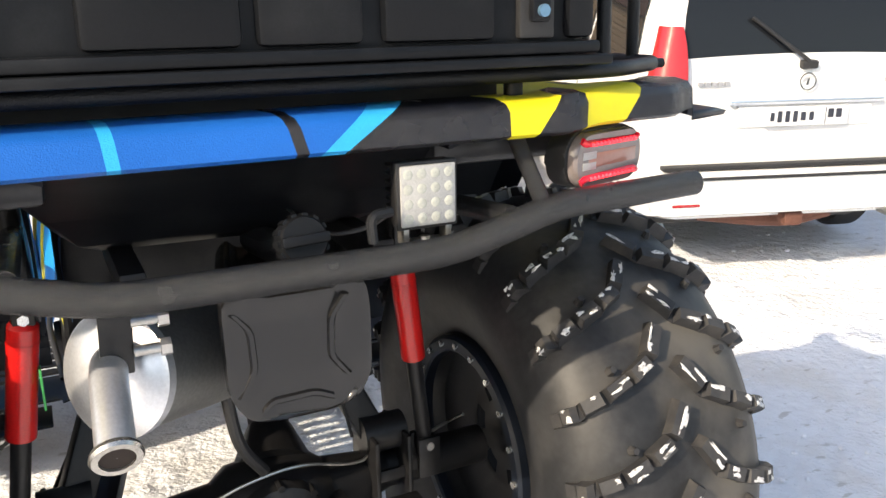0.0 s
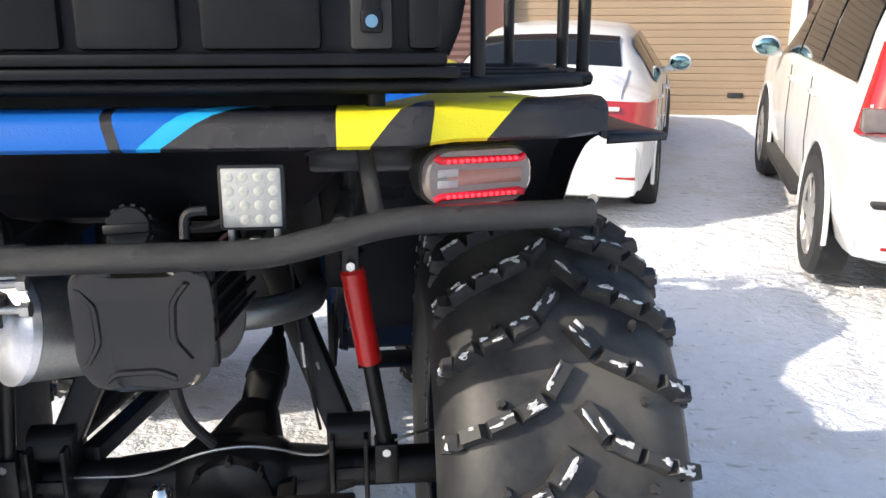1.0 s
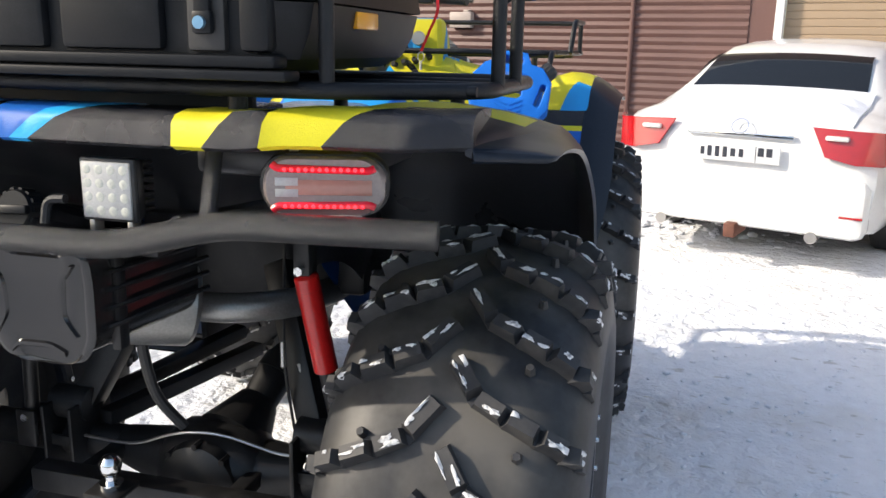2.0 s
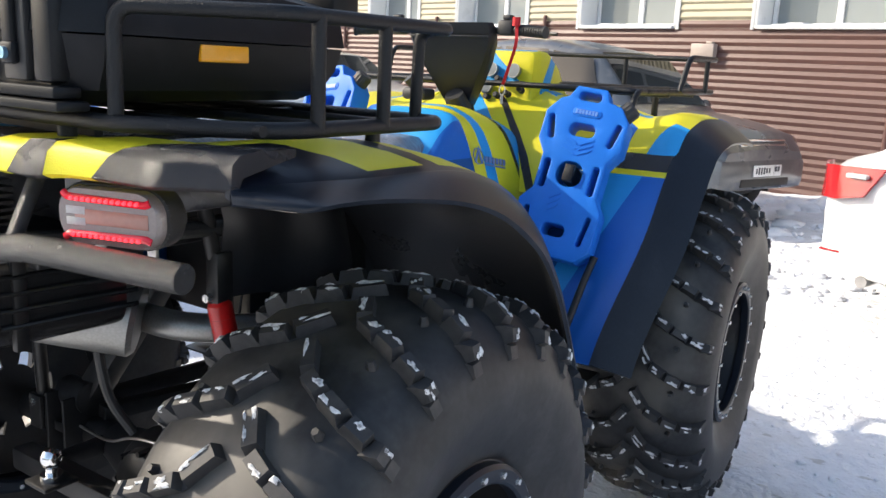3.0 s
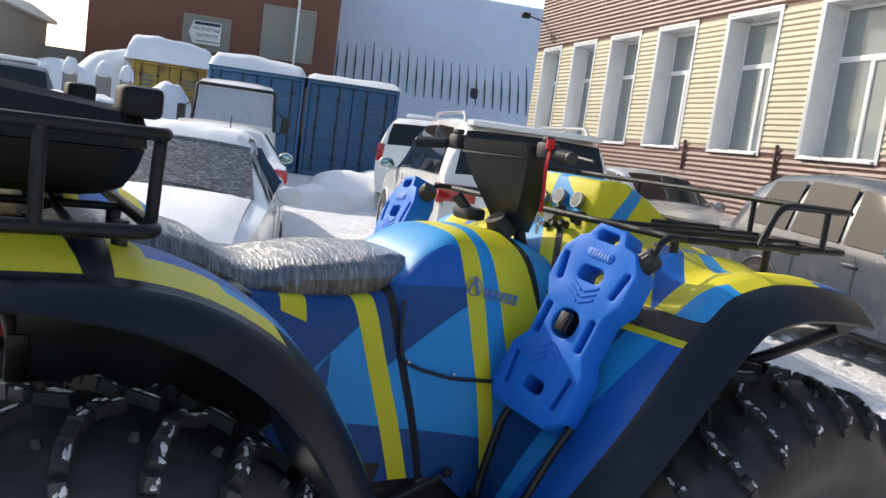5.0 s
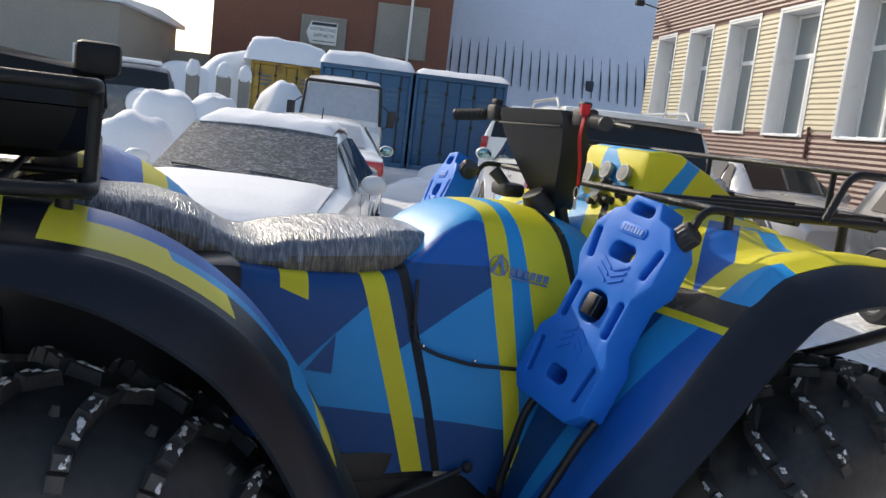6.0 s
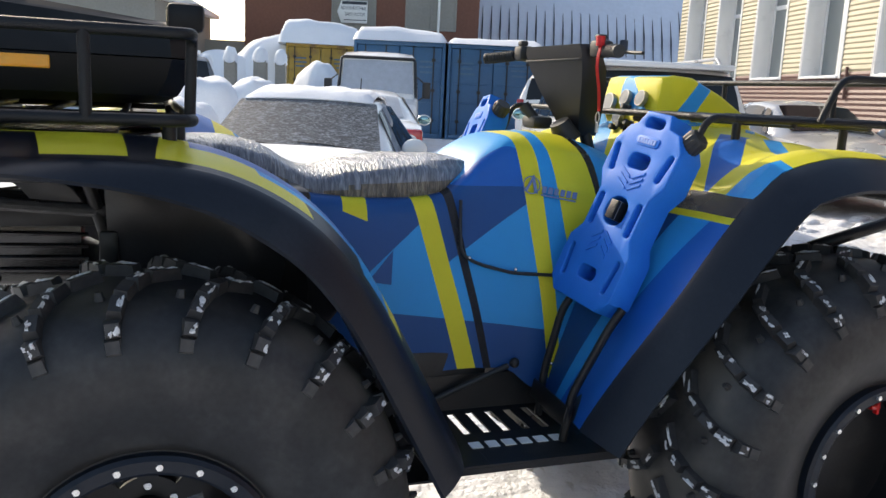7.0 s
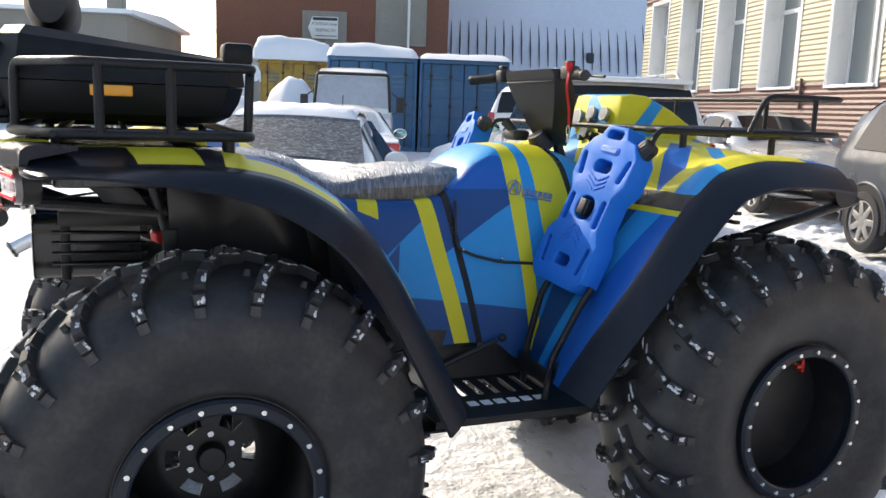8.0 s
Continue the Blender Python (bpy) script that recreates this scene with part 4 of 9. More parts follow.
def shared_part(name, key, maker, material, parent, smooth=35):
    """A part whose mesh is made once and shared."""
    if key not in TYRE_MESHES:
        ob = part(name, maker(), material, parent, smooth=smooth)
        TYRE_MESHES[key] = ob.data
        return ob
    ob = new(name, TYRE_MESHES[key])
    ob.parent = parent
    return ob


def bolt_head():
    bm = bmesh.new()
    bmesh.ops.create_cone(bm, cap_ends=True, segments=6, radius1=0.0085, radius2=0.0075, depth=0.009, matrix=pose(0, 0, 0, 0, 90, 0))
    return bm


def wheel(x, y, turn, spin, front, seed):
    bm = bmesh.new()
    # the barrel, open to the outside
    lathe(bm, [(0.285, 0.19), (0.262, 0.195), (0.246, 0.15), (0.235, 0.05), (0.235, -0.14), (0.262, -0.195), (0.285, -0.19), (0.285, -0.17), (0.25, -0.13), (0.25, 0.1), (0.285, 0.17)], 48, pose(0, 0, 0, 0, 90, 0), wrap=True)
    rim = part("wheel", bm, BLACK, quad)
    rim.matrix_basis = pose(x, y, HUB_Z, 0, 0, turn)
    ty = shared_part("tyre", "tyre", tyre_mesh, RUBBER, rim, 50)
    ty.matrix_basis = pose(0, 0, 0, spin, 0, 0)
    tagged(ty, "chunky low-pressure mud tyre with chevron lugs")
    co = shared_part("caked_snow", "cake", lambda: caked_snow(random.Random(3)), SNOW_CAKE, rim, 60)
    co.matrix_basis = pose(0, 0, 0, spin, 0, 0)
    tagged(co, "dirty snow packed on the tread blocks", kind="stuff")
    for sd in (-1, 1):
        for k in range(LUGS):
            v = (k * 7) % 3
            lug = shared_part("lug", "lug%d%d" % (sd, v), lambda: lug_mesh(sd, v), LUG, ty, 0)
            lug.matrix_basis = Matrix.Rotation(-2 * math.pi * (k + (0.5 if sd > 0 else 0.0)) / LUGS, 4, "X")
            stud = shared_part("stud", "stud", stud_mesh, LUG, ty, 0)
            stud.matrix_basis = Matrix.Rotation(-2 * math.pi * (k + (0.5 if sd > 0 else 0.0)) / LUGS, 4, "X") @ Matrix.Rotation(math.pi if sd < 0 else 0, 4, "Z")
    # the bead rings with their bolts
    for sx in (1, -1):
        bm = bmesh.new()
        lathe(bm, [(0.236, 0.188), (0.236, 0.214), (0.243, 0.219), (0.268, 0.219), (0.277, 0.212), (0.277, 0.188)], 48, pose(0, 0, 0, 0, 90, 0), wrap=True)
        if sx < 0:
            bmesh.ops.scale(bm, vec=(-1, 1, 1), verts=bm.verts)
        part("bead_ring", bm, FLARE, rim)
        for k in range(20):
            a = 2 * math.pi * (k + 0.3) / 20
            b = shared_part("bolt", "bolt", bolt_head, ZINC, rim)
            b.location = (sx * 0.222, 0.256 * math.sin(a), 0.256 * math.cos(a))
    bm = bmesh.new()
    if front:
        lathe(bm, [(0.001, 0.05), (0.235, 0.05), (0.24, 0.06), (0.24, 0.03), (0.001, 0.03)], 40, pose(0, 0, 0, 0, 90, 0))
        part("wheel_disc", bm, BLACK, rim)
        bm = bmesh.new()
        rod(bm, (0.05, 0.06, 0.17), (0.10, 0.075, 0.165), 0.012, seg=10)
        rod(bm, (0.09, 0.07, 0.168), (0.10, 0.05, 0.19), 0.006, seg=8)
        valve = part("valve", bm, mat("brass", (0.55, 0.40, 0.16), 0.3, metal=0.9), rim, "brass air valve")
        bm = bmesh.new()
        box(bm, (0.095, 0.062, 0.158), (0.112, 0.1, 0.172), 0.004)
        box(bm, (0.095, 0.084, 0.142), (0.112, 0.097, 0.2), 0.004)
        part("valve_handle", bm, RED, rim, "small red lever on the air valve")
    else:
        # a small hub disc with slots, deep inside the barrel
        rings = (0.040, 0.090, 0.130, 0.156)
        n = 48
        grid = [[bm.verts.new((-0.105, r * math.sin(2 * math.pi * k / n), r * math.cos(2 * math.pi * k / n))) for k in range(n)] for r in rings]
        for i in range(3):
            for k in range(n):
                if i == 1 and (k % 8) in (2, 3, 4, 5):
                    continue
                bm.faces.new((grid[i][k], grid[i][(k + 1) % n], grid[i + 1][(k + 1) % n], grid[i + 1][k]))
        outer = [bm.verts.new((-0.15, 0.236 * math.sin(2 * math.pi * k / n), 0.236 * math.cos(2 * math.pi * k / n))) for k in range(n)]
        for k in range(n):
            bm.faces.new((grid[3][k], grid[3][(k + 1) % n], outer[(k + 1) % n], outer[k]))
        thicken(bm, 0.010)
        part("wheel_disc", bm, BLACK, rim)
        bm = bmesh.new()
        lathe(bm, [(0.001, -0.055), (0.036, -0.056), (0.041, -0.062), (0.043, -0.105), (0.001, -0.105)], 32, pose(0, 0, 0, 0, 90, 0))
        part("hub_cap", bm, BLACK, rim)
        for k in range(6):
            a = 2 * math.pi * k / 6
            b = shared_part("wheel_nut", "nut", lambda: bolt_head(), ZINC, rim)
            b.location = (-0.092, 0.068 * math.sin(a), 0.068 * math.cos(a))
            b.scale = (1.6, 1.25, 1.25)
    return rim


wheel(TRACK, -0.04, 0, 4, False, 1)
wheel(TRACK, AXLE_F, 3, 11, True, 2)
wheel(-TRACK, -0.04, 180, 7, False, 3)
wheel(-TRACK, AXLE_F, 183, 2, True, 4)


# ---- fenders ----
def arc_normals(arc):
    out = []
    for i, p in enumerate(arc):
        a, b = arc[max(i - 1, 0)], arc[min(i + 1, len(arc) - 1)]
        t = Vector((b[0] - a[0], b[1] - a[1])).normalized()
        out.append(Vector((-t.y, t.x)))
    return out


def resample(points, n):
    """Points spread evenly along a smooth line through the given ones."""
    pts = [Vector(p) for p in points]
    fine = []
    for i in range(len(pts) - 1):
        p0, p1, p2, p3 = pts[max(i - 1, 0)], pts[i], pts[i + 1], pts[min(i + 2, len(pts) - 1)]
        for k in range(12):
            u = k / 12
            fine.append(0.5 * (2 * p1 + (p2 - p0) * u + (2 * p0 - 5 * p1 + 4 * p2 - p3) * u * u + (3 * p1 - p0 - 3 * p2 + p3) * u ** 3))
    fine.append(pts[-1])
    lens = [0.0]
    for a, b in zip(fine, fine[1:]):
        lens.append(lens[-1] + (b - a).length)
    out = []
    for k in range(n):
        s = lens[-1] * k / (n - 1)
        j = max(i for i in range(len(lens)) if lens[i] <= s + 1e-9)
        j = min(j, len(fine) - 2)
        u = (s - lens[j]) / max(lens[j + 1] - lens[j], 1e-9)
        out.append(fine[j].lerp(fine[j + 1], u))
    return out


REAR_ARC = resample([(-0.498, 1.474), (-0.40, 1.477), (-0.22, 1.477), (-0.06, 1.475), (0.05, 1.463), (0.14, 1.440), (0.235, 1.395), (0.32, 1.335), (0.395, 1.255), (0.465, 1.155), (0.55, 1.00), (0.685, 0.745)], 48)


def rear_arc(sx):
    """The line of the rear fender's top; the body sits a little higher on its left springs."""
    return [Vector((y, z + (0.045 * smooth01((y + 0.3) / 0.3) if sx < 0 else 0.0))) for y, z in REAR_ARC]


def fold_x(y):
    return 0.813 + 0.070 * smooth01((y + 0.5) / 0.30)


def rear_fender(sx):
    """The painted top: nearly flat, with an outer face that falls to the fold."""
    arc = rear_arc(sx)
    nor = arc_normals(arc)
    bm = bmesh.new()
    rows = []
    for (y, z), n in zip(arc, nor):
        low = smooth01((y - 0.1) / 0.45)
        xo, xi = fold_x(y), 0.30 + 0.06 * low
        back = smooth01((y + 0.5) / 0.12)
        row = []
        for x, o in ((xi, -0.03), (0.42, 0.012), (0.54, 0.034), (0.62, 0.040), (0.68, 0.039), (0.715, 0.034), (0.775 - 0.035 * (1 - back), 0.027), ((0.775 + xo) / 2, 0.015), (xo, 0.0)):
            row.append((sx * x, y + n.x * o, z + n.y * o))
        rows.append(row)
    loft(bm, rows)
    thicken(bm, 0.006)
    top = part("rear_fender", bm, [NAVY, YELLOW, MID, BLUE], quad, "textured black fender with yellow and blue patches", smooth=50)
    return top, rows, nor


def paint(ob, cuts, rule, mats):
    """Splits a part along planes and gives its pieces the livery's colours."""
    bm = bmesh.new()
    bm.from_mesh(ob.data)
    for p, n in cuts:
        cut(bm, p, n)
    for f in bm.faces:
        f.material_index = rule(f.calc_center_median())
    ob.data.materials.clear()
    for m in mats:
        ob.data.materials.append(m)
    bm.to_mesh(ob.data)
    bm.free()
    ob.data.shade_smooth()
    ob.data.set_sharp_from_angle(angle=radians(50))


def side(y, z, y2, z2):
    """The upright plane that shows as a line from (y, z) to (y2, z2) seen from the side."""
    return ((0, y, z), (0, z2 - z, y - y2))


def ahead(p, y, z, y2, z2):
    """Whether p lies on the forward side of that line."""
    return (p.y - y) * (z2 - z) - (p.z - z) * (y2 - y) > 0


def zones(ob, planes, rule, mats):
    """Splits a part along named planes; rule picks a colour from the planes that a piece lies beyond."""
    bm = bmesh.new()
    bm.from_mesh(ob.data)
    for co, no in planes.values():
        cut(bm, co, no)
    flat = {k: (Vector(co), Vector(no)) for k, (co, no) in planes.items()}
    for f in bm.faces:
        c = f.calc_center_median()
        f.material_index = rule({k: (c - co).dot(no) > 0 for k, (co, no) in flat.items()})
    ob.data.materials.clear()
    for m in mats:
        ob.data.materials.append(m)
    bm.to_mesh(ob.data)
    bm.free()
    ob.data.shade_smooth()
    ob.data.set_sharp_from_angle(angle=radians(50))


def upright(sx, x, y, x2, y2, inward=False):
    """An upright plane through two places of the plan; its far side lies forward, or inward."""
    n = Vector((y - y2, x2 - x, 0))
    if (n.x > 0) == inward if inward else n.y < 0:
        n = -n
    return ((sx * x, y, 0), (sx * n.x, n.y, 0))


def rear_livery(sx):
    ob, rows, nor = rear_fender(sx)
    pl = {
        "a0": upright(sx, 0.72, -0.245, 0.86, -0.225), "a1": upright(sx, 0.72, -0.075, 0.86, -0.064),
        "b0": upright(sx, 0.72, -0.006, 0.86, -0.014), "b1": upright(sx, 0.72, 0.20, 0.86, 0.215), "b2": upright(sx, 0.72, 0.30, 0.86, 0.315),
        "in": ((sx * 0.722, 0, 0), (-sx, 0, 0)), "in2": ((sx * 0.775, 0, 0), (-sx, 0, 0)), "edge": ((sx * 0.848, 0, 0), (sx, 0, 0)), "in3": ((sx * 0.64, 0, 0), (-sx, 0, 0)),
        "c0": ((0, 0.06, 0), (0, 1, 0)), "d0": ((0, 0.43, 0), (0, 1, 0)), "d1": ((0, 0.492, 0), (0, 1, 0)), "d2": ((0, 0.528, 0), (0, 1, 0)),
        "e0": ((0, 0.20, 0), (0, 1, 0)), "e1": ((0, 0.28, 0), (0, 1, 0)), "r": ((0, -0.36, 0), (0, 1, 0)), "r0": upright(sx, 0.60, -0.50, 0.66, -0.38), "r1": upright(sx, 0.74, -0.50, 0.64, -0.36), "ri": ((sx * 0.46, 0, 0), (-sx, 0, 0)),
    }

    def rule(on):
        if not on["r"]:
            return 1 if not on["r1"] and not on["ri"] else 0
        if on["edge"]:
            return 0
        if on["d0"]:
            return 2 if not on["d1"] else (1 if not on["d2"] and not on["in"] else 0)
        if on["in"]:
            if sx < 0 and on["e0"]:
                return 1 if not on["e1"] else 2
            if not on["a0"]:
                return 1 if on["in3"] else 0
            return 3 if on["c0"] else (0 if on["a1"] and not on["b0"] else 1)
        if on["a0"] and not on["a1"]:
            return 1
        if on["b0"]:
            if not on["b1"]:
                return 1
            return 1 if not on["b2"] and not on["in2"] else (2 if on["in2"] else 0)
        return 0

    zones(ob, pl, rule, [FENDER, YELLOW, MID, BLUE])
    # the rubber flare outside the fold
    bm = bmesh.new()
    secs = []
    for (y, z), n in zip(rear_arc(sx), nor):
        down = smooth01((y - 0.05) / 0.35)
        start = min(1.0, max(0.0, (y + 0.498) / 0.036))
        xo = fold_x(y)
        wx, dn = (0.940 + 0.008 * down - xo) * (0.03 + 0.97 * start), 0.014 + 0.066 * smooth01((y + 0.42) / 0.72)
        q = [(xo - 0.012, 0.003), (xo, 0.0015), (xo + wx * 0.35, -dn * 0.22), (xo + wx * 0.75, -dn * 0.62), (xo + wx, -dn), (xo + wx - 0.006, -dn - 0.008),
             (xo + wx * 0.6, -dn * 0.62 - 0.010), (xo + wx * 0.2, -dn * 0.22 - 0.012), (xo - 0.012, -0.010)]
        secs.append([(sx * x, y + n.x * o, z + n.y * o) for x, o in q])
    loft(bm, secs, ring=True, caps=True)
    part("rear_flare", bm, FLARE, quad, "matt black rubber fender flare", smooth=60)
    # the inner liner over the tyre
    bm = bmesh.new()
    secs = []
    for (y, z), n in zip(rear_arc(sx), nor):
        if y < -0.16:
            continue
        secs.append([(sx * 0.34, y - n.x * 0.05, z - n.y * 0.05), (sx * 0.6, y - n.x * 0.03, z - n.y * 0.03), (sx * 0.87, y - n.x * 0.016, z - n.y * 0.016), (sx * 0.905, y - n.x * 0.03, z - n.y * 0.03)])
    loft(bm, secs)
    thicken(bm, 0.004)
    part("fender_liner", bm, LINER, quad, smooth=60)
    # upright inner wall with its moulded step
    bm = bmesh.new()
    secs = []
    for (y, z), n in zip(rear_arc(sx), nor):
        if -0.16 < y < 0.50:
            secs.append([(sx * 0.36, y - n.x * 0.05, z - n.y * 0.05), (sx * (0.375 - 0.025 * math.sin(y * 20)), y * 0.95, max(z - 0.16, 1.02)), (sx * 0.35, y * 0.92, max(z - 0.34, 0.98))])
    loft(bm, secs)
    thicken(bm, 0.004)
    part("inner_panel", bm, LINER, quad, smooth=60)


for s in (1, -1):
    rear_livery(s)


def rear_end():
    # the rounded rear lip across the back
    bm = bmesh.new()
    secs = []
    for k in range(61):
        x = -0.813 + 1.626 * k / 60
        ax = abs(x)
        bulge = 0.010 * math.exp(-((ax - 0.475) / 0.03) ** 2)
        dz = 0.008 * smooth01((ax - 0.45) / 0.1)
        y = -0.598 + 0.035 * smooth01((ax - 0.40) / 0.3) + 0.07 * smooth01((ax - 0.70) / 0.12) - bulge
        z = 1.508 + dz
        secs.append([(x, y + 0.13, z + 0.012), (x, y + 0.05, z + 0.014), (x, y + 0.014, z + 0.008 + bulge), (x, y, z - 0.004), (x, y - 0.004, z - 0.040), (x, y + 0.010, z - 0.047), (x, y + 0.02, z - 0.025), (x, y + 0.13, z)])
    loft(bm, secs, ring=True, caps=True)
    lip = part("rear_lip", bm, NAVY, quad, "blue, black and yellow rear edge of the body", smooth=50)
    # each colour edge: x at the lower rim, and how far it leans aside towards the top
    edges = {"y2l": (-0.61, -0.8), "y2r": (-0.50, -0.1), "c2l": (-0.228, -0.1), "c2r": (-0.211, -0.1), "k0": (0.016, -0.25), "k1": (0.034, -0.25), "c0": (0.063, 1.15), "c1": (0.100, 1.4),
             "y0": (0.357, 0.0), "y1": (0.413, 0.8), "z0": (0.502, 0.15), "z1": (0.586, 0.85)}
    pl = {k: ((x, -0.60, 1.472), (1, -0.35 * lean, -lean)) for k, (x, lean) in edges.items()}

    def rule(on):
        if on["z1"]:
            return 0
        if on["z0"]:
            return 2
        if on["y1"]:
            return 0
        if on["y0"]:
            return 2
        if on["c1"]:
            return 0
        if on["c0"]:
            return 3
        if on["k1"]:
            return 1
        if on["k0"]:
            return 0
        if on["c2r"]:
            return 1
        if on["c2l"]:
            return 3
        if on["y2r"]:
            return 1
        return 2 if on["y2l"] else 0

    zones(lip, pl, rule, [NAVY, BLUE, YELLOW, CYAN])
    bm = bmesh.new()
    box(bm, (-0.31, -0.47, 1.490), (0.31, -0.10, 1.502), 0.004)
    deck = part("rear_deck", bm, NAVY, quad)
    bm = bmesh.new()
    box(bm, (-0.62, -0.45, 1.503), (0.42, -0.43, 1.553), 0.006)
    part("deck_rib", bm, BLACK, deck)
    # moulded black panel behind the bumper, with the filler cap
    bm = bmesh.new()
    secs = []
    for z, hw, y in ((1.465, 0.40, -0.46), (1.42, 0.37, -0.40), (1.36, 0.33, -0.33), (1.31, 0.29, -0.30), (1.285, 0.25, -0.24)):
        secs.append([(-hw, y + 0.12, z), (-hw + 0.03, y, z), (0.0, y - 0.015, z), (hw - 0.03, y, z), (hw, y + 0.12, z)])
    loft(bm, secs)
    thicken(bm, 0.006)
    part("rear_panel", bm, PLASTIC, quad, smooth=50)
    # ribbed underside of the tail, with crosswise slats
    for s in (1, -1):
        bm = bmesh.new()
        box(bm, (min(s * 0.30, s * 0.60), -0.44, 1.40), (max(s * 0.30, s * 0.60), -0.10, 1.455), 0.012)
        part("tail_shield", bm, LINER, quad, "smooth black plastic under the tail")
        bm = bmesh.new()
        tube(bm, rounded([(s * 0.372, -0.20, 1.45), (s * 0.367, -0.179, 1.411), (s * 0.352, -0.112, 1.165)], 0.03), 0.017, 12)
        part("fender_stay", bm, BLACK, quad)
    bm = bmesh.new()
    cap = frame_between((0.028, -0.55, 1.334), (1, 0, 0.05), (0, 0.25, 1))
    lathe(bm, [(0.001, 0.028), (0.033, 0.028), (0.036, 0.022), (0.037, -0.012), (0.027, -0.014), (0.027, -0.06)], 28, cap)
    lid = part("filler_cap", bm, PLASTIC, quad, "ribbed black fuel filler cap")
    bm = bmesh.new()
    box(bm, (-0.036, -0.008, 0.026), (0.036, 0.008, 0.04), 0.004, cap)
    part("grip_bar", bm, PLASTIC, lid)
    for k in range(14):
        a = 2 * math.pi * k / 14
        bm = bmesh.new()
        box(bm, (0.0345, -0.004, -0.01), (0.0395, 0.004, 0.022), 0.0, cap @ Matrix.Rotation(a, 4, "Z"))
        part("rib", bm, PLASTIC, lid)
    bm = bmesh.new()
    tube(bm, rounded([(0.028, -0.5, 1.32), (0.03, -0.42, 1.29), (0.03, -0.25, 1.27)], 0.05), 0.028)
    part("filler_neck", bm, PLASTIC, quad)
    # bumper
    bm = bmesh.new()
    half = [(0.0, -0.612, 1.302), (0.24, -0.612, 1.302), (0.33, -0.610, 1.322), (0.44, -0.604, 1.350), (0.775, -0.552, 1.346)]
    pts = [(-x, y, z) for x, y, z in half[:0:-1]] + half
    tube(bm, rounded(pts, 0.10), 0.0235, 16)
    part("bumper_bar", bm, COARSE, quad, "bent steel tube with rough black powder coat", smooth=60)
    for s in (1, -1):
        bm = bmesh.new()
        tube(bm, [(s * 0.415, -0.60, 1.36), (s * 0.395, -0.53, 1.48)], 0.014, 12)
        tube(bm, rounded([(s * 0.36, -0.60, 1.34), (s * 0.36, -0.35, 1.32), (s * 0.36, -0.1, 1.30)], 0.05), 0.018, 10)
        part("strut", bm, COARSE, quad)
    bm = bmesh.new()
    tube(bm, rounded([(0.12, -0.61, 1.33), (0.12, -0.60, 1.37), (0.155, -0.60, 1.372)], 0.02), 0.008, 8)
    part("hook", bm, POWDER, quad)


rear_end()


def work_light():
    top = root("work_light", QUAD @ pose(0.222, -0.575, 1.335), "square sixteen-diode work lamp, switched off, on the bumper", "lamp")
    bm = bmesh.new()
    box(bm, (-0.05, 0.0, 0.0), (0.05, 0.03, 0.104), 0.010)
    housing = part("housing", bm, BLACK, top)
    for k in range(7):
        z = 0.012 + k * 0.013
        bm = bmesh.new()
        box(bm, (-0.042, 0.029, z), (0.042, 0.062, z + 0.006), 0.001)
        part("cooling_fin", bm, BLACK, housing)
    bm = bmesh.new()
    box(bm, (-0.052, -0.006, -0.001), (0.052, 0.006, 0.105), 0.010)
    part("bezel", bm, TRIM, top)
    bm = bmesh.new()
    box(bm, (-0.046, -0.0105, 0.005), (0.046, -0.004, 0.099), 0.006)
    lens = part("lens", bm, LAMP_PLATE, top, "pale reflector plate behind clear lens")
    for i in range(4):
        for j in range(4):
            bm = bmesh.new()
            lathe(bm, [(0.001, 0.0010), (0.004, 0.0009), (0.0065, 0.0006), (0.008, 0.0)], 14, pose(-0.034 + 0.0227 * i, -0.0105, 0.018 + 0.0227 * j, 90, 0, 0))
            part("diode", bm, LED_OFF, lens)
    bm = bmesh.new()
    for x in (-0.036, 0.036):
        box(bm, (x - 0.005, -0.004, -0.02), (x + 0.005, 0.022, 0.002), 0.002)
    box(bm, (-0.041, -0.004, -0.024), (0.041, 0.022, -0.019), 0.002)
    rod(bm, (0, 0.009, -0.03), (0, 0.009, -0.015), 0.009, seg=6)
    part("bracket", bm, STEEL, top, "bright steel bracket")
    bm = bmesh.new()
    tube(bm, rounded([(-0.02, 0.05, 0.03), (-0.07, 0.06, -0.005), (-0.13, 0.10, -0.02), (-0.15, 0.25, 0.0)], 0.04), 0.004, 8)
    part("cable", bm, TRIM, top)


work_light()


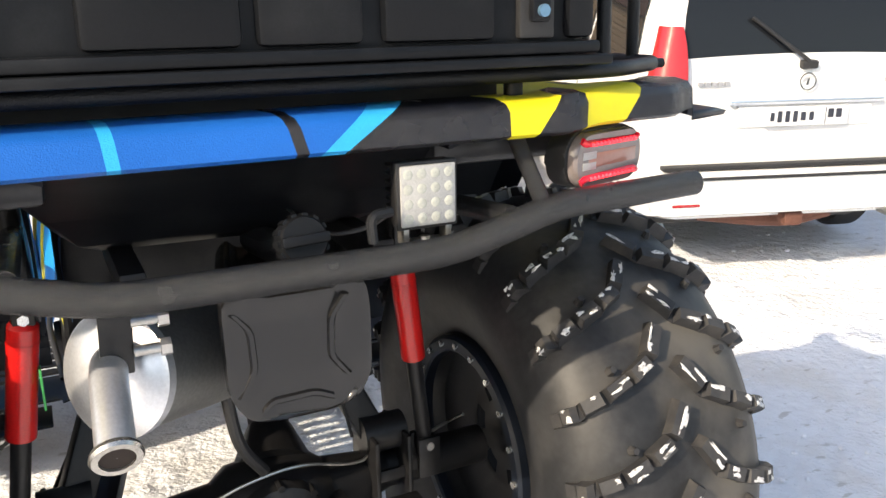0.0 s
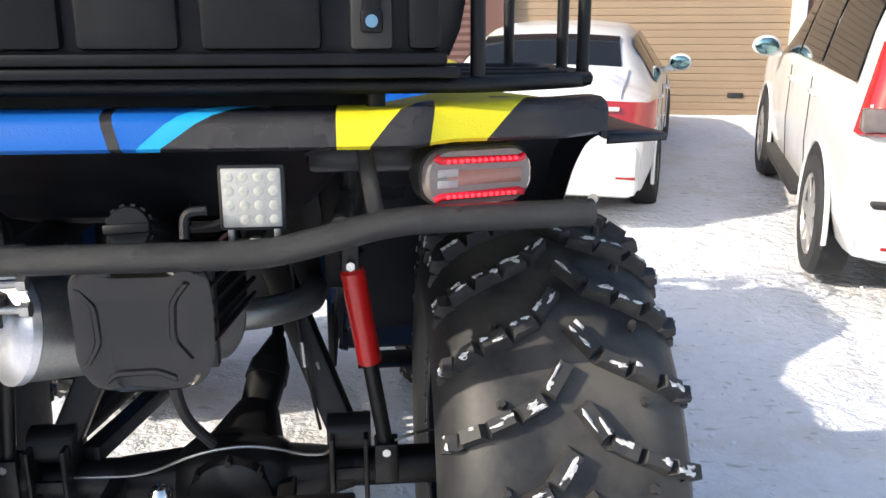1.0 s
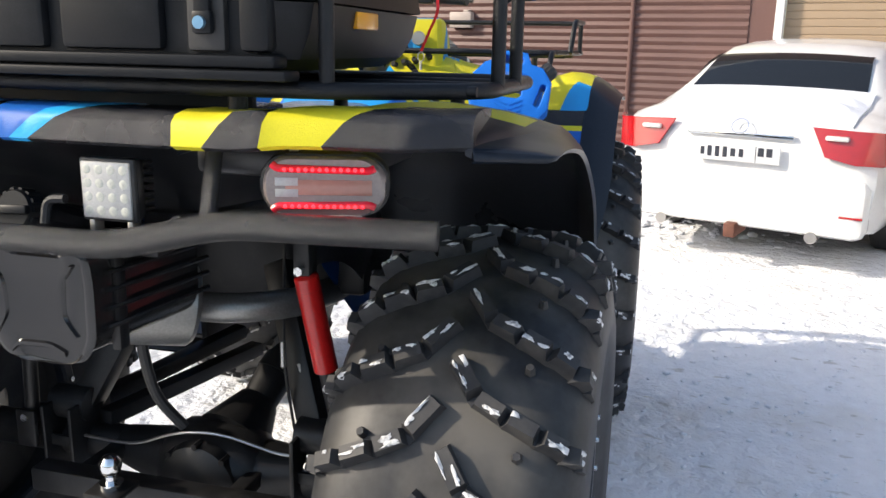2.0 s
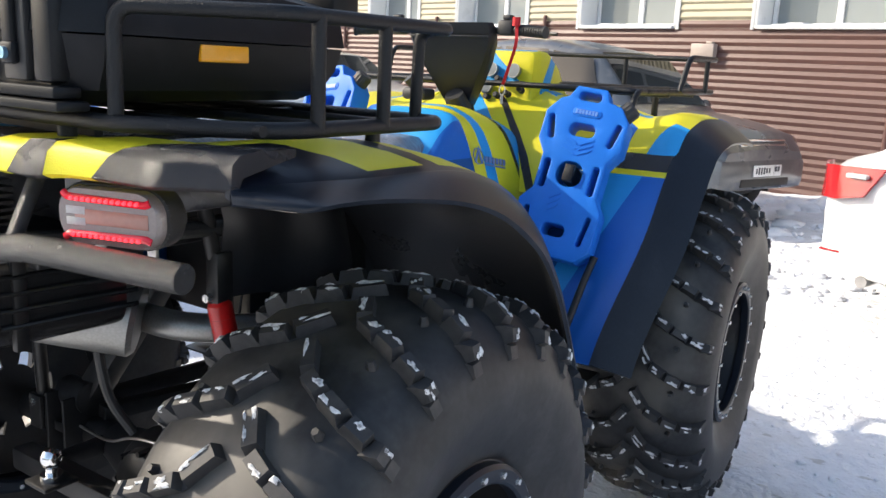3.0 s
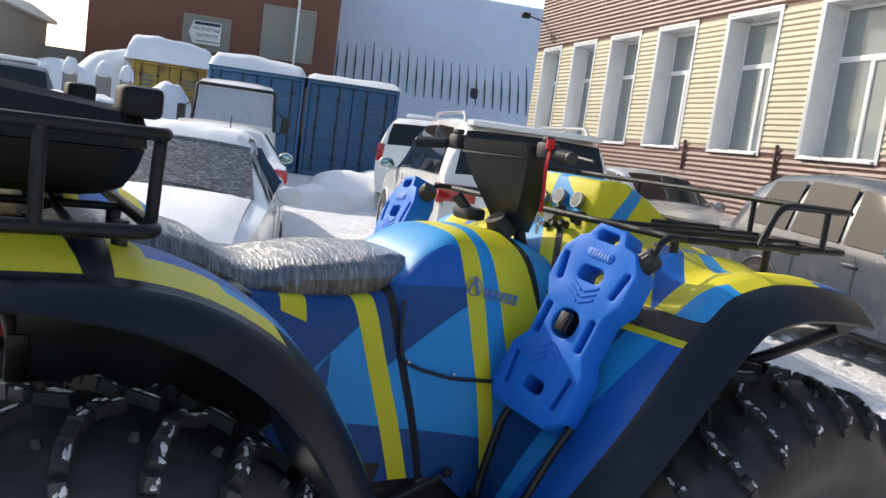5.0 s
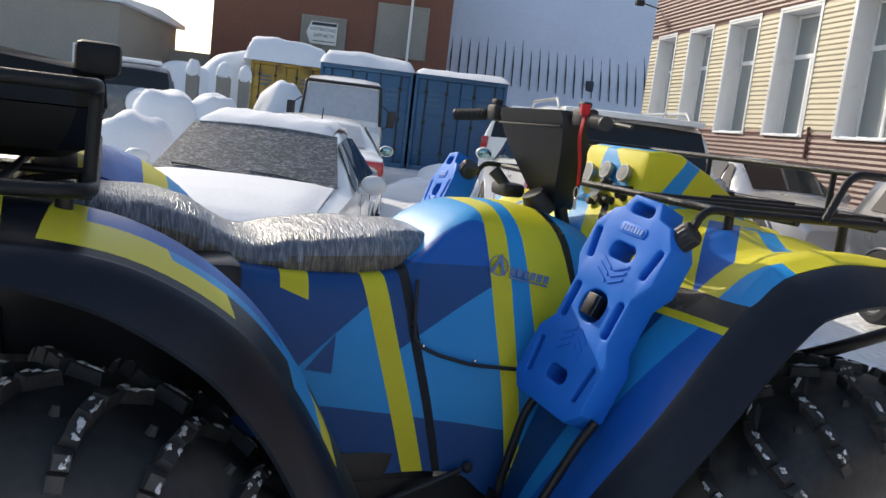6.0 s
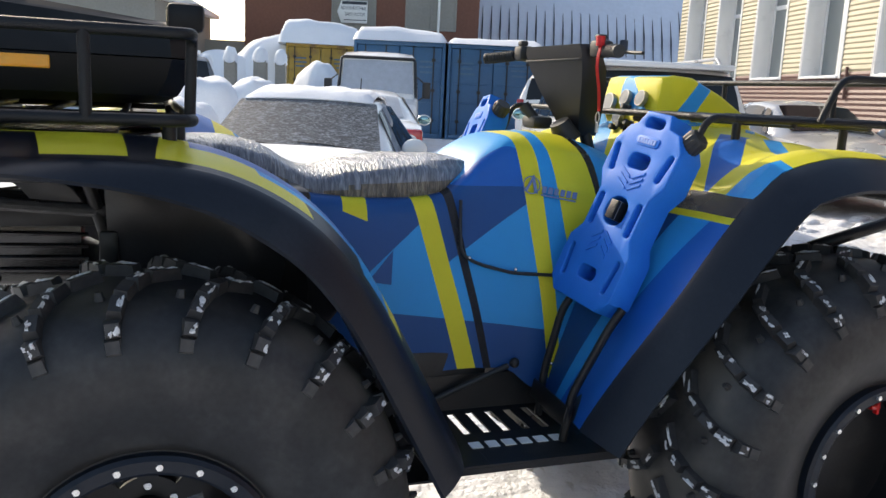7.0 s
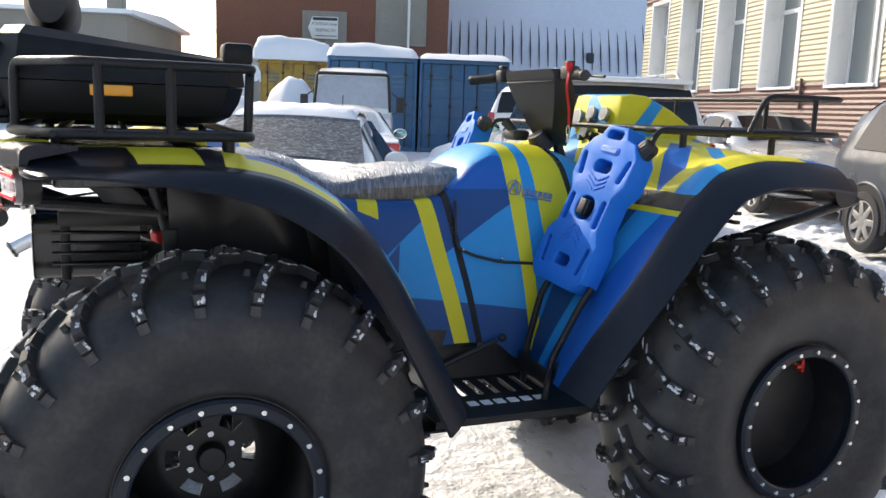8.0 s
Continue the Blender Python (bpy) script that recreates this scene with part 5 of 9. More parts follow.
def tail_light():
    m = QUAD @ Matrix.Translation((0.583, -0.530, 1.409)) @ pose(0, 0, 0, 2, 0, 17)
    top = root("tail_light", m, "rounded rectangular tail lamp with two glowing red strips", "tail light")
    w, h = 0.102, 0.050

    def pill(k, steps=8):
        out = []
        r = h * 0.86 * k
        for cx, cz, a0 in ((w * k - r, h * k - r, 0), (-w * k + r, h * k - r, 90), (-w * k + r, -h * k + r, 180), (w * k - r, -h * k + r, 270)):
            out += [(cx + r * math.cos(radians(a0 + 90 * i / steps)), cz + r * math.sin(radians(a0 + 90 * i / steps))) for i in range(steps + 1)]
        return out

    bm = bmesh.new()
    slab(bm, pill(1.0), 0.045, pose(0, 0.045, 0, 90, 0, 0), 0.006)
    part("housing", bm, TRIM, top)
    bm = bmesh.new()
    loft(bm, [[(x, -0.001, z) for x, z in pill(0.95)], [(x, -0.012, z) for x, z in pill(0.93)], [(x, -0.017, z) for x, z in pill(0.88)]], ring=True, caps=True)
    lens = part("lens", bm, SMOKE_LENS, top, "smoked lens")
    for sg in (1, -1):
        bm = bmesh.new()
        tube(bm, rounded([(-0.080, -0.0160, sg * 0.036), (-0.072, -0.0180, sg * 0.030), (0.070, -0.0180, sg * 0.027), (0.079, -0.0160, sg * 0.031)], 0.01), 0.0062, 10)
        part("light_strip", bm, mat("red_light_guide", (0.85, 0.012, 0.035), 0.2, vary=0.1, coat=0.6), lens, "red light guide")
        for k in range(12):
            bm = bmesh.new()
            rod(bm, (-0.06 + 0.0109 * k, -0.0225, sg * 0.029), (-0.06 + 0.0109 * k, -0.0275, sg * 0.029), 0.0036, 0.0026, seg=8)
            part("led", bm, LED_RED, lens)
    for sg in (1, -1):
        bm = bmesh.new()
        box(bm, (-0.076, -0.0185, sg * 0.009 - 0.0065), (-0.04, -0.0165, sg * 0.009 + 0.0065), 0.003)
        part("reversing_lens", bm, LAMP_PLATE, lens)
    bm = bmesh.new()
    box(bm, (-0.06, -0.0182, -0.012), (0.075, -0.0166, 0.012), 0.001)
    part("indicator_band", bm, mat("amber_band", (0.36, 0.17, 0.13), 0.2, vary=0.1, coat=0.6), lens)
    for x in (-0.05, 0.05):
        for z0, z1 in ((-0.075, -0.03), (0.03, 0.1)):
            bm = bmesh.new()
            box(bm, (x - 0.008, 0.02, z0), (x + 0.008, 0.03, z1), 0.002)
            part("bracket", bm, STEEL, top)


tail_light()


# ---- running gear ----
def running_gear():
    bm = bmesh.new()
    rod(bm, (-0.62, 0, 0.592), (0.62, 0, 0.592), 0.048, seg=20)
    lathe(bm, [(0.001, -0.15), (0.07, -0.14), (0.11, -0.09), (0.118, 0.0), (0.11, 0.09), (0.07, 0.14), (0.001, 0.15)], 24, pose(0.07, -0.02, 0.585, 0, 90, 0))
    lathe(bm, [(0.001, 0.05), (0.07, 0.045), (0.098, 0.03), (0.105, 0.0)], 24, pose(0.07, -0.1, 0.585, 90, 0, 0))
    for k in range(8):
        a = 2 * math.pi * k / 8
        rod(bm, (0.07 + 0.1 * math.cos(a), -0.10, 0.585 + 0.1 * math.sin(a)), (0.07 + 0.1 * math.cos(a), -0.135, 0.585 + 0.1 * math.sin(a)), 0.008, seg=6)
    for s in (-1, 1):
        rod(bm, (0.07 + s * 0.1, -0.02, 0.585), (0.07 + s * 0.28, 0, 0.592), 0.085, 0.05, seg=18)
    part("rear_axle", bm, BLACK, quad, "black live axle with a round differential")
    bm = bmesh.new()
    rod(bm, (0.09, 0.02, 0.64), (0.11, 0.12, 0.70), 0.10, 0.055, seg=18)
    rod(bm, (0.11, 0.115, 0.697), (0.125, 0.19, 0.75), 0.048, 0.052, seg=18)
    rod(bm, (0.125, 0.19, 0.75), (0.135, 0.23, 0.78), 0.056, 0.052, seg=18)
    rod(bm, (0.135, 0.23, 0.78), (0.15, 0.29, 0.83), 0.05, 0.022, seg=18)
    rod(bm, (0.147, 0.28, 0.82), (0.17, 0.6, 1.02), 0.017, seg=12)
    part("pinion_housing", bm, BLACK, quad)
    for s in (-1, 1):
        # shock brackets, arms
        bm = bmesh.new()
        rod(bm, (s * 0.345 - 0.052, -0.02, 0.70), (s * 0.345 + 0.052, -0.02, 0.70), 0.045, seg=18)
        bracket = part("shock_bracket", bm, BLACK, quad)
        for lo, hi in (((s * 0.345 - 0.046, -0.10, 0.47), (s * 0.345 - 0.034, 0.06, 0.715)), ((s * 0.345 + 0.034, -0.10, 0.47), (s * 0.345 + 0.046, 0.06, 0.715)),
                       ((s * 0.345 - 0.045, -0.08, 0.60), (s * 0.345 + 0.045, -0.07, 0.63)),
                       ((s * 0.433 - 0.028, -0.06, 0.60), (s * 0.433 + 0.028, -0.045, 0.70)), ((s * 0.433 - 0.028, -0.105, 0.60), (s * 0.433 + 0.028, -0.09, 0.70))):
            bm = bmesh.new()
            box(bm, lo, hi, 0.004)
            part("bracket_plate", bm, BLACK, bracket)
        bm = bmesh.new()
        up = frame_between((s * 0.335, 0.0, 0.68), (-s * 0.17, 0.16, 0.40), (0, 1, 0))
        box(bm, (0, -0.036, -0.034), (0.46, 0.036, 0.034), 0.008, up)
        part("control_arm", bm, BLACK, quad)
        # frame rail
        bm = bmesh.new()
        box(bm, (s * 0.20 - 0.02, -0.45, 1.24), (s * 0.20 + 0.02, 0.9, 1.29), 0.006)
        part("frame_rail", bm, BLACK, quad)
        # damper: red body above, black rod below
        top, bot = Vector((s * 0.363, -0.13, 1.153)), Vector((s * 0.433, -0.075, 0.681))
        d = (bot - top).normalized()
        bm = bmesh.new()
        rod(bm, top + d * 0.02, top + d * 0.245, 0.0275, seg=20)
        rod(bm, top + d * 0.012, top + d * 0.02, 0.022, 0.0275, seg=20)
        rod(bm, top + d * 0.05, top + d * 0.053, 0.0285, seg=20)
        damper = part("shock_absorber", bm, RED, quad, "red telescopic shock absorber")
        bm = bmesh.new()
        rod(bm, top + d * 0.245, bot - d * 0.02, 0.0185, seg=16)
        rod(bm, bot - Vector((0.02, 0, 0)), bot + Vector((0.02, 0, 0)), 0.019, seg=14)
        part("shock_rod", bm, BLACK, damper, "black lower tube")
        for q in (top, bot):
            bm = bmesh.new()
            rod(bm, q + Vector((0, -0.035, 0)), q + Vector((0, -0.02, 0)), 0.0105, seg=6)
            part("bolt", bm, ZINC, damper)
        bm = bmesh.new()
        box(bm, (top.x - 0.02, top.y - 0.018, top.z - 0.02), (top.x + 0.02, top.y + 0.03, top.z + 0.10), 0.008)
        part("shock_mount", bm, BLACK, damper)
    bm = bmesh.new()
    c = Vector((-0.37, -0.115, 1.02))
    box(bm, (c.x + 0.018, c.y - 0.026, c.z - 0.05), (c.x + 0.022, c.y + 0.0, c.z + 0.03), 0.001)
    part("label", bm, GREEN, quad, "green paper label on the shock absorber")
    # two long links forward to the frame
    for p, q in (((-0.375, 0.0, 0.655), (-0.205, 0.62, 0.70)), ((-0.275, 0.0, 0.655), (-0.15, 0.62, 0.645))):
        bm = bmesh.new()
        d = Vector(q) - Vector(p)
        box(bm, (0, -0.024, -0.021), (d.length, 0.024, 0.021), 0.004, frame_between(p, d, (1, 0, 0)))
        part("trailing_link", bm, BLACK, quad, "square black steel link")
    # engine and frame above the gap
    bm = bmesh.new()
    box(bm, (-0.30, 0.24, 0.93), (0.17, 0.44, 1.36), 0.03)
    part("gearbox", bm, BLACK, quad)
    bm = bmesh.new()
    box(bm, (0.171, 0.26, 0.97), (0.36, 0.40, 1.36), 0.02)
    part("frame_plate", bm, BLACK, quad)
    for s in (1, -1):
        bm = bmesh.new()
        box(bm, (s * 0.285 - 0.012, 0.52, 0.64), (s * 0.285 + 0.012, 0.98, 0.85), 0.008)
        part("sill", bm, BLACK, quad)
    # tow bar
    bm = bmesh.new()
    box(bm, (-0.30, -0.25, 0.575), (0.36, -0.19, 0.635), 0.008)
    tow = part("tow_bar", bm, BLACK, quad)
    bm = bmesh.new()
    box(bm, (-0.085, -0.34, 0.640), (0.005, -0.251, 0.653), 0.006)
    part("ball_plate", bm, BLACK, tow)
    for s in (-1, 1):
        bm = bmesh.new()
        box(bm, (s * 0.2 - 0.02, -0.189, 0.58), (s * 0.2 + 0.02, -0.03, 0.62), 0.006)
        part("tow_arm", bm, BLACK, tow)
    bm = bmesh.new()
    lathe(bm, [(0.001, 0.065), (0.015, 0.062), (0.024, 0.05), (0.0255, 0.04), (0.022, 0.026), (0.014, 0.016), (0.014, 0.0), (0.026, 0.0), (0.026, -0.012), (0.001, -0.012)], 24, pose(-0.040, -0.295, 0.665))
    part("tow_ball", bm, CHROME, quad, "bright steel tow ball")
    # silver brake line, black breather hose, cable
    bm = bmesh.new()
    tube(bm, rounded([(-0.32, -0.05, 0.625), (-0.14, -0.07, 0.63), (0.0, -0.10, 0.70), (0.12, -0.10, 0.715), (0.25, -0.06, 0.66), (0.30, -0.05, 0.655), (0.31, 0.02, 0.74), (0.27, 0.03, 0.86)], 0.06), 0.004, 8)
    tube(bm, rounded([(0.44, -0.06, 0.685), (0.50, -0.05, 0.70), (0.56, -0.03, 0.70)], 0.03), 0.004, 8)
    part("brake_line", bm, STEEL, quad, "bent steel brake line")
    bm = bmesh.new()
    tube(bm, rounded([(-0.04, -0.17, 1.08), (-0.028, -0.16, 0.90), (-0.012, -0.15, 0.81), (0.04, -0.12, 0.73)], 0.08), 0.013, 10)
    part("breather_hose", bm, TRIM, quad)
    bm = bmesh.new()
    tube(bm, rounded([(0.21, 0.10, 1.20), (0.22, 0.06, 1.02), (0.245, 0.0, 0.86), (0.275, -0.01, 0.70)], 0.1), 0.004, 8)
    cable = part("handbrake_cable", bm, TRIM, quad)
    bm = bmesh.new()
    rod(bm, (0.243, 0.002, 0.86), (0.238, 0.012, 0.92), 0.007, seg=8)
    part("adjuster", bm, STEEL, cable, "steel cable adjuster")
    # front axle, engine mass
    bm = bmesh.new()
    rod(bm, (-0.62, AXLE_F, 0.655), (0.62, AXLE_F, 0.655), 0.045, seg=18)
    lathe(bm, [(0.001, -0.13), (0.08, -0.11), (0.115, 0.0), (0.08, 0.11), (0.001, 0.13)], 20, pose(0.0, AXLE_F, 0.655, 0, 90, 0))
    part("front_axle", bm, BLACK, quad)
    bm = bmesh.new()
    box(bm, (-0.22, 0.85, 0.80), (0.22, 1.55, 1.2), 0.05)
    part("engine", bm, BLACK, quad)


running_gear()


def exhaust():
    bm = bmesh.new()
    m = Matrix.Translation((-0.243, -0.425, 1.128)) @ Vector((0.318, 0.300, -0.085)).to_track_quat("Z", "Y").to_matrix().to_4x4()
    lathe(bm, [(0.001, 0.0), (0.092, 0.006), (0.098, 0.012), (0.098, 0.44), (0.088, 0.452), (0.001, 0.455)], 36, m)
    muffler = part("muffler", bm, SATIN, quad, "satin steel cylindrical silencer")
    bm = bmesh.new()
    lathe(bm, [(0.001, -0.022), (0.05, -0.02), (0.08, -0.012), (0.093, 0.0), (0.102, 0.004), (0.102, 0.02), (0.098, 0.024)], 40, m)
    part("end_cap", bm, DOMED, muffler, "bright domed steel end cap")
    bm = bmesh.new()
    pts = rounded([(-0.236, -0.41, 1.15), (-0.252, -0.49, 1.172), (-0.261, -0.628, 1.0975)], 0.05)
    tube(bm, pts, 0.027, 20)
    pipe = part("tail_pipe", bm, DOMED, muffler, "bare steel outlet pipe")
    bm = bmesh.new()
    lathe(bm, [(0.024, 0.0), (0.033, 0.0), (0.036, 0.005), (0.034, 0.012), (0.024, 0.012)], 28, frame_between((-0.261, -0.636, 1.093), (1, 0, 0), (0, 0.47, -0.886)), wrap=True)
    part("outlet_ring", bm, STEEL, pipe, "flared steel outlet rim")
    # the pipe end is closed; a dark disc stands for its shaded hollow
    bm = bmesh.new()
    lathe(bm, [(0.0005, 0.0), (0.0245, 0.0)], 24, frame_between((-0.261, -0.6325, 1.0948), (1, 0, 0), (0, 0.47, -0.886)))
    part("pipe_bore", bm, mat("dark_bore", (0.03, 0.02, 0.016), 0.9), pipe, "dark disc standing for the shaded hollow of the outlet")
    bm = bmesh.new()
    slab(bm, [(-0.024, 0.0), (0.022, 0.0), (0.027, 0.115), (-0.020, 0.115)], 0.007, frame_between((-0.238, -0.49, 1.155), (1, 0, 0), (0, -0.15, 1)), 0.002)
    box(bm, (-0.250, -0.50, 1.175), (-0.222, -0.42, 1.20), 0.004)
    part("hanger", bm, BLACK, muffler, "dark steel hanger plate")
    for z in (1.19, 1.235):
        bm = bmesh.new()
        rod(bm, (-0.215, -0.505, z), (-0.165, -0.505, z), 0.008, seg=12)
        rod(bm, (-0.178, -0.505, z), (-0.163, -0.505, z), 0.014, seg=6)
        part("bolt", bm, STEEL, muffler)
    # the moulded black case beside it
    bm = bmesh.new()
    out = [(-0.104, 0.09), (-0.078, 0.115), (-0.062, 0.095), (0.055, 0.095), (0.073, 0.115), (0.098, 0.098), (0.104, 0.05), (0.102, -0.06), (0.078, -0.10), (0.046, -0.11), (-0.046, -0.11), (-0.078, -0.10), (-0.102, -0.06)]
    c = (0.012, -0.535, 1.155)
    shape = rounded([(x, z, 0) for x, z in out], 0.02, 3, True)
    secs = []
    for y, k in ((0.004, 0.93), (0.0, 0.965), (0.006, 1.0), (0.03, 1.0), (0.20, 0.95), (0.33, 0.90)):
        secs.append([(c[0] + p.x * k + 0.45 * (1 - k), c[1] + y, c[2] + p.y * (0.5 + 0.5 * k)) for p in shape])
    loft(bm, secs, ring=True, caps=True)
    case = part("air_box", bm, GLOSSY, quad, "moulded black plastic case with rounded corners", smooth=50)
    f = frame_between((c[0], c[1] + 0.003, c[2]), (1, 0, 0), (0, 0, 1))
    for line in ([(-0.082, 0.075), (-0.058, 0.045), (-0.055, -0.02), (-0.078, -0.06)], [(0.080, 0.080), (0.055, 0.048), (0.052, -0.018), (0.078, -0.052)],
                 [(-0.055, -0.082), (-0.040, -0.068), (0.030, -0.066), (0.060, -0.080)]):
        bm = bmesh.new()
        w = Vector((0.010, 0.0)) if abs(line[1][0]) > 0.05 else Vector((0.0, 0.010))
        sg = -1 if line[1][0] < 0 and w.x else 1
        a = rounded([Vector((x, y, 0)) for x, y in line], 0.012)
        loft(bm, [[f @ Vector((p.x, p.y, -0.002)), f @ Vector((p.x + sg * w.x * 0.35, p.y - w.y * 0.35, 0.0045)), f @ Vector((p.x + sg * w.x, p.y - w.y, 0.0045)), f @ Vector((p.x + sg * w.x * 1.5, p.y - w.y * 1.5, -0.002))] for p in a], ring=True, caps=True)
        part("embossing", bm, GLOSSY, case)
    for z in (0.055, 0.02, -0.015, -0.05):
        bm = bmesh.new()
        tube(bm, [(c[0] + 0.108, c[1] + 0.06, c[2] + z), (c[0] + 0.149, c[1] + 0.35, c[2] + z * 0.95)], 0.006, 8)
        part("side_rib", bm, GLOSSY, case)
    bm = bmesh.new()
    box(bm, (c[0] + 0.095, c[1] + 0.085, c[2] - 0.105), (c[0] + 0.116, c[1] + 0.115, c[2] + 0.10), 0.004)
    part("strap", bm, BLACK, case)
    bm = bmesh.new()
    tube(bm, rounded([(-0.01, -0.07, 1.02), (0.14, -0.06, 1.015), (0.26, 0.05, 1.01), (0.25, 0.45, 0.95), (0.2, 0.9, 0.92)], 0.12), 0.036, 18)
    part("front_pipe", bm, SATIN, quad, "dull grey steel exhaust pipe")


exhaust()


# ---- body, seat, front ----
BODY = [  # y, then half-width and height from the crown down to the sill
    (0.16, [(0.0, 1.40), (0.18, 1.40), (0.25, 1.36), (0.28, 1.26), (0.29, 1.17), (0.28, 1.08)]),
    (0.45, [(0.0, 1.33), (0.18, 1.33), (0.25, 1.305), (0.275, 1.15), (0.285, 0.99), (0.285, 0.84)]),
    (0.78, [(0.0, 1.325), (0.18, 1.325), (0.245, 1.30), (0.27, 1.15), (0.29, 0.98), (0.295, 0.79)]),
    (0.89, [(0.0, 1.385), (0.18, 1.378), (0.235, 1.33), (0.265, 1.15), (0.295, 0.98), (0.30, 0.79)]),
    (0.963, [(0.0, 1.455), (0.182, 1.445), (0.226, 1.372), (0.26, 1.17), (0.30, 0.98), (0.305, 0.79)]),
    (1.05, [(0.0, 1.508), (0.165, 1.497), (0.212, 1.43), (0.26, 1.20), (0.305, 0.98), (0.315, 0.78)]),
    (1.13, [(0.0, 1.522), (0.12, 1.512), (0.21, 1.44), (0.275, 1.21), (0.32, 0.98), (0.33, 0.72)]),
    (1.25, [(0.0, 1.525), (0.10, 1.515), (0.22, 1.44), (0.29, 1.22), (0.34, 0.98), (0.35, 0.68)]),
    (1.36, [(0.0, 1.505), (0.10, 1.495), (0.22, 1.43), (0.30, 1.22), (0.35, 1.0), (0.36, 0.66)]),
    (1.47, [(0.0, 1.465), (0.10, 1.458), (0.215, 1.40), (0.30, 1.20), (0.345, 1.0), (0.355, 0.70)]),
]


def subdivided(stations, ny, nx):
    """Smooth in-between stations and points of a lofted body."""
    lines = []
    for k in range(len(stations[0][1])):
        lines.append([Vector((s[1][k][0], s[0], s[1][k][1])) for s in stations])

    def cat(p0, p1, p2, p3, u):
        return 0.5 * (2 * p1 + (p2 - p0) * u + (2 * p0 - 5 * p1 + 4 * p2 - p3) * u * u + (3 * p1 - p0 - 3 * p2 + p3) * u ** 3)

    dense = []
    for line in lines:
        out = []
        for i in range(len(line) - 1):
            for k in range(ny):
                out.append(cat(line[max(i - 1, 0)], line[i], line[i + 1], line[min(i + 2, len(line) - 1)], k / ny))
        out.append(line[-1])
        dense.append(out)
    rows = []
    for j in range(len(dense[0])):
        col = [d[j] for d in dense]
        row = []
        for i in range(len(col) - 1):
            for k in range(nx):
                row.append(cat(col[max(i - 1, 0)], col[i], col[i + 1], col[min(i + 2, len(col) - 1)], k / nx))
        row.append(col[-1])
        rows.append(row)
    return rows


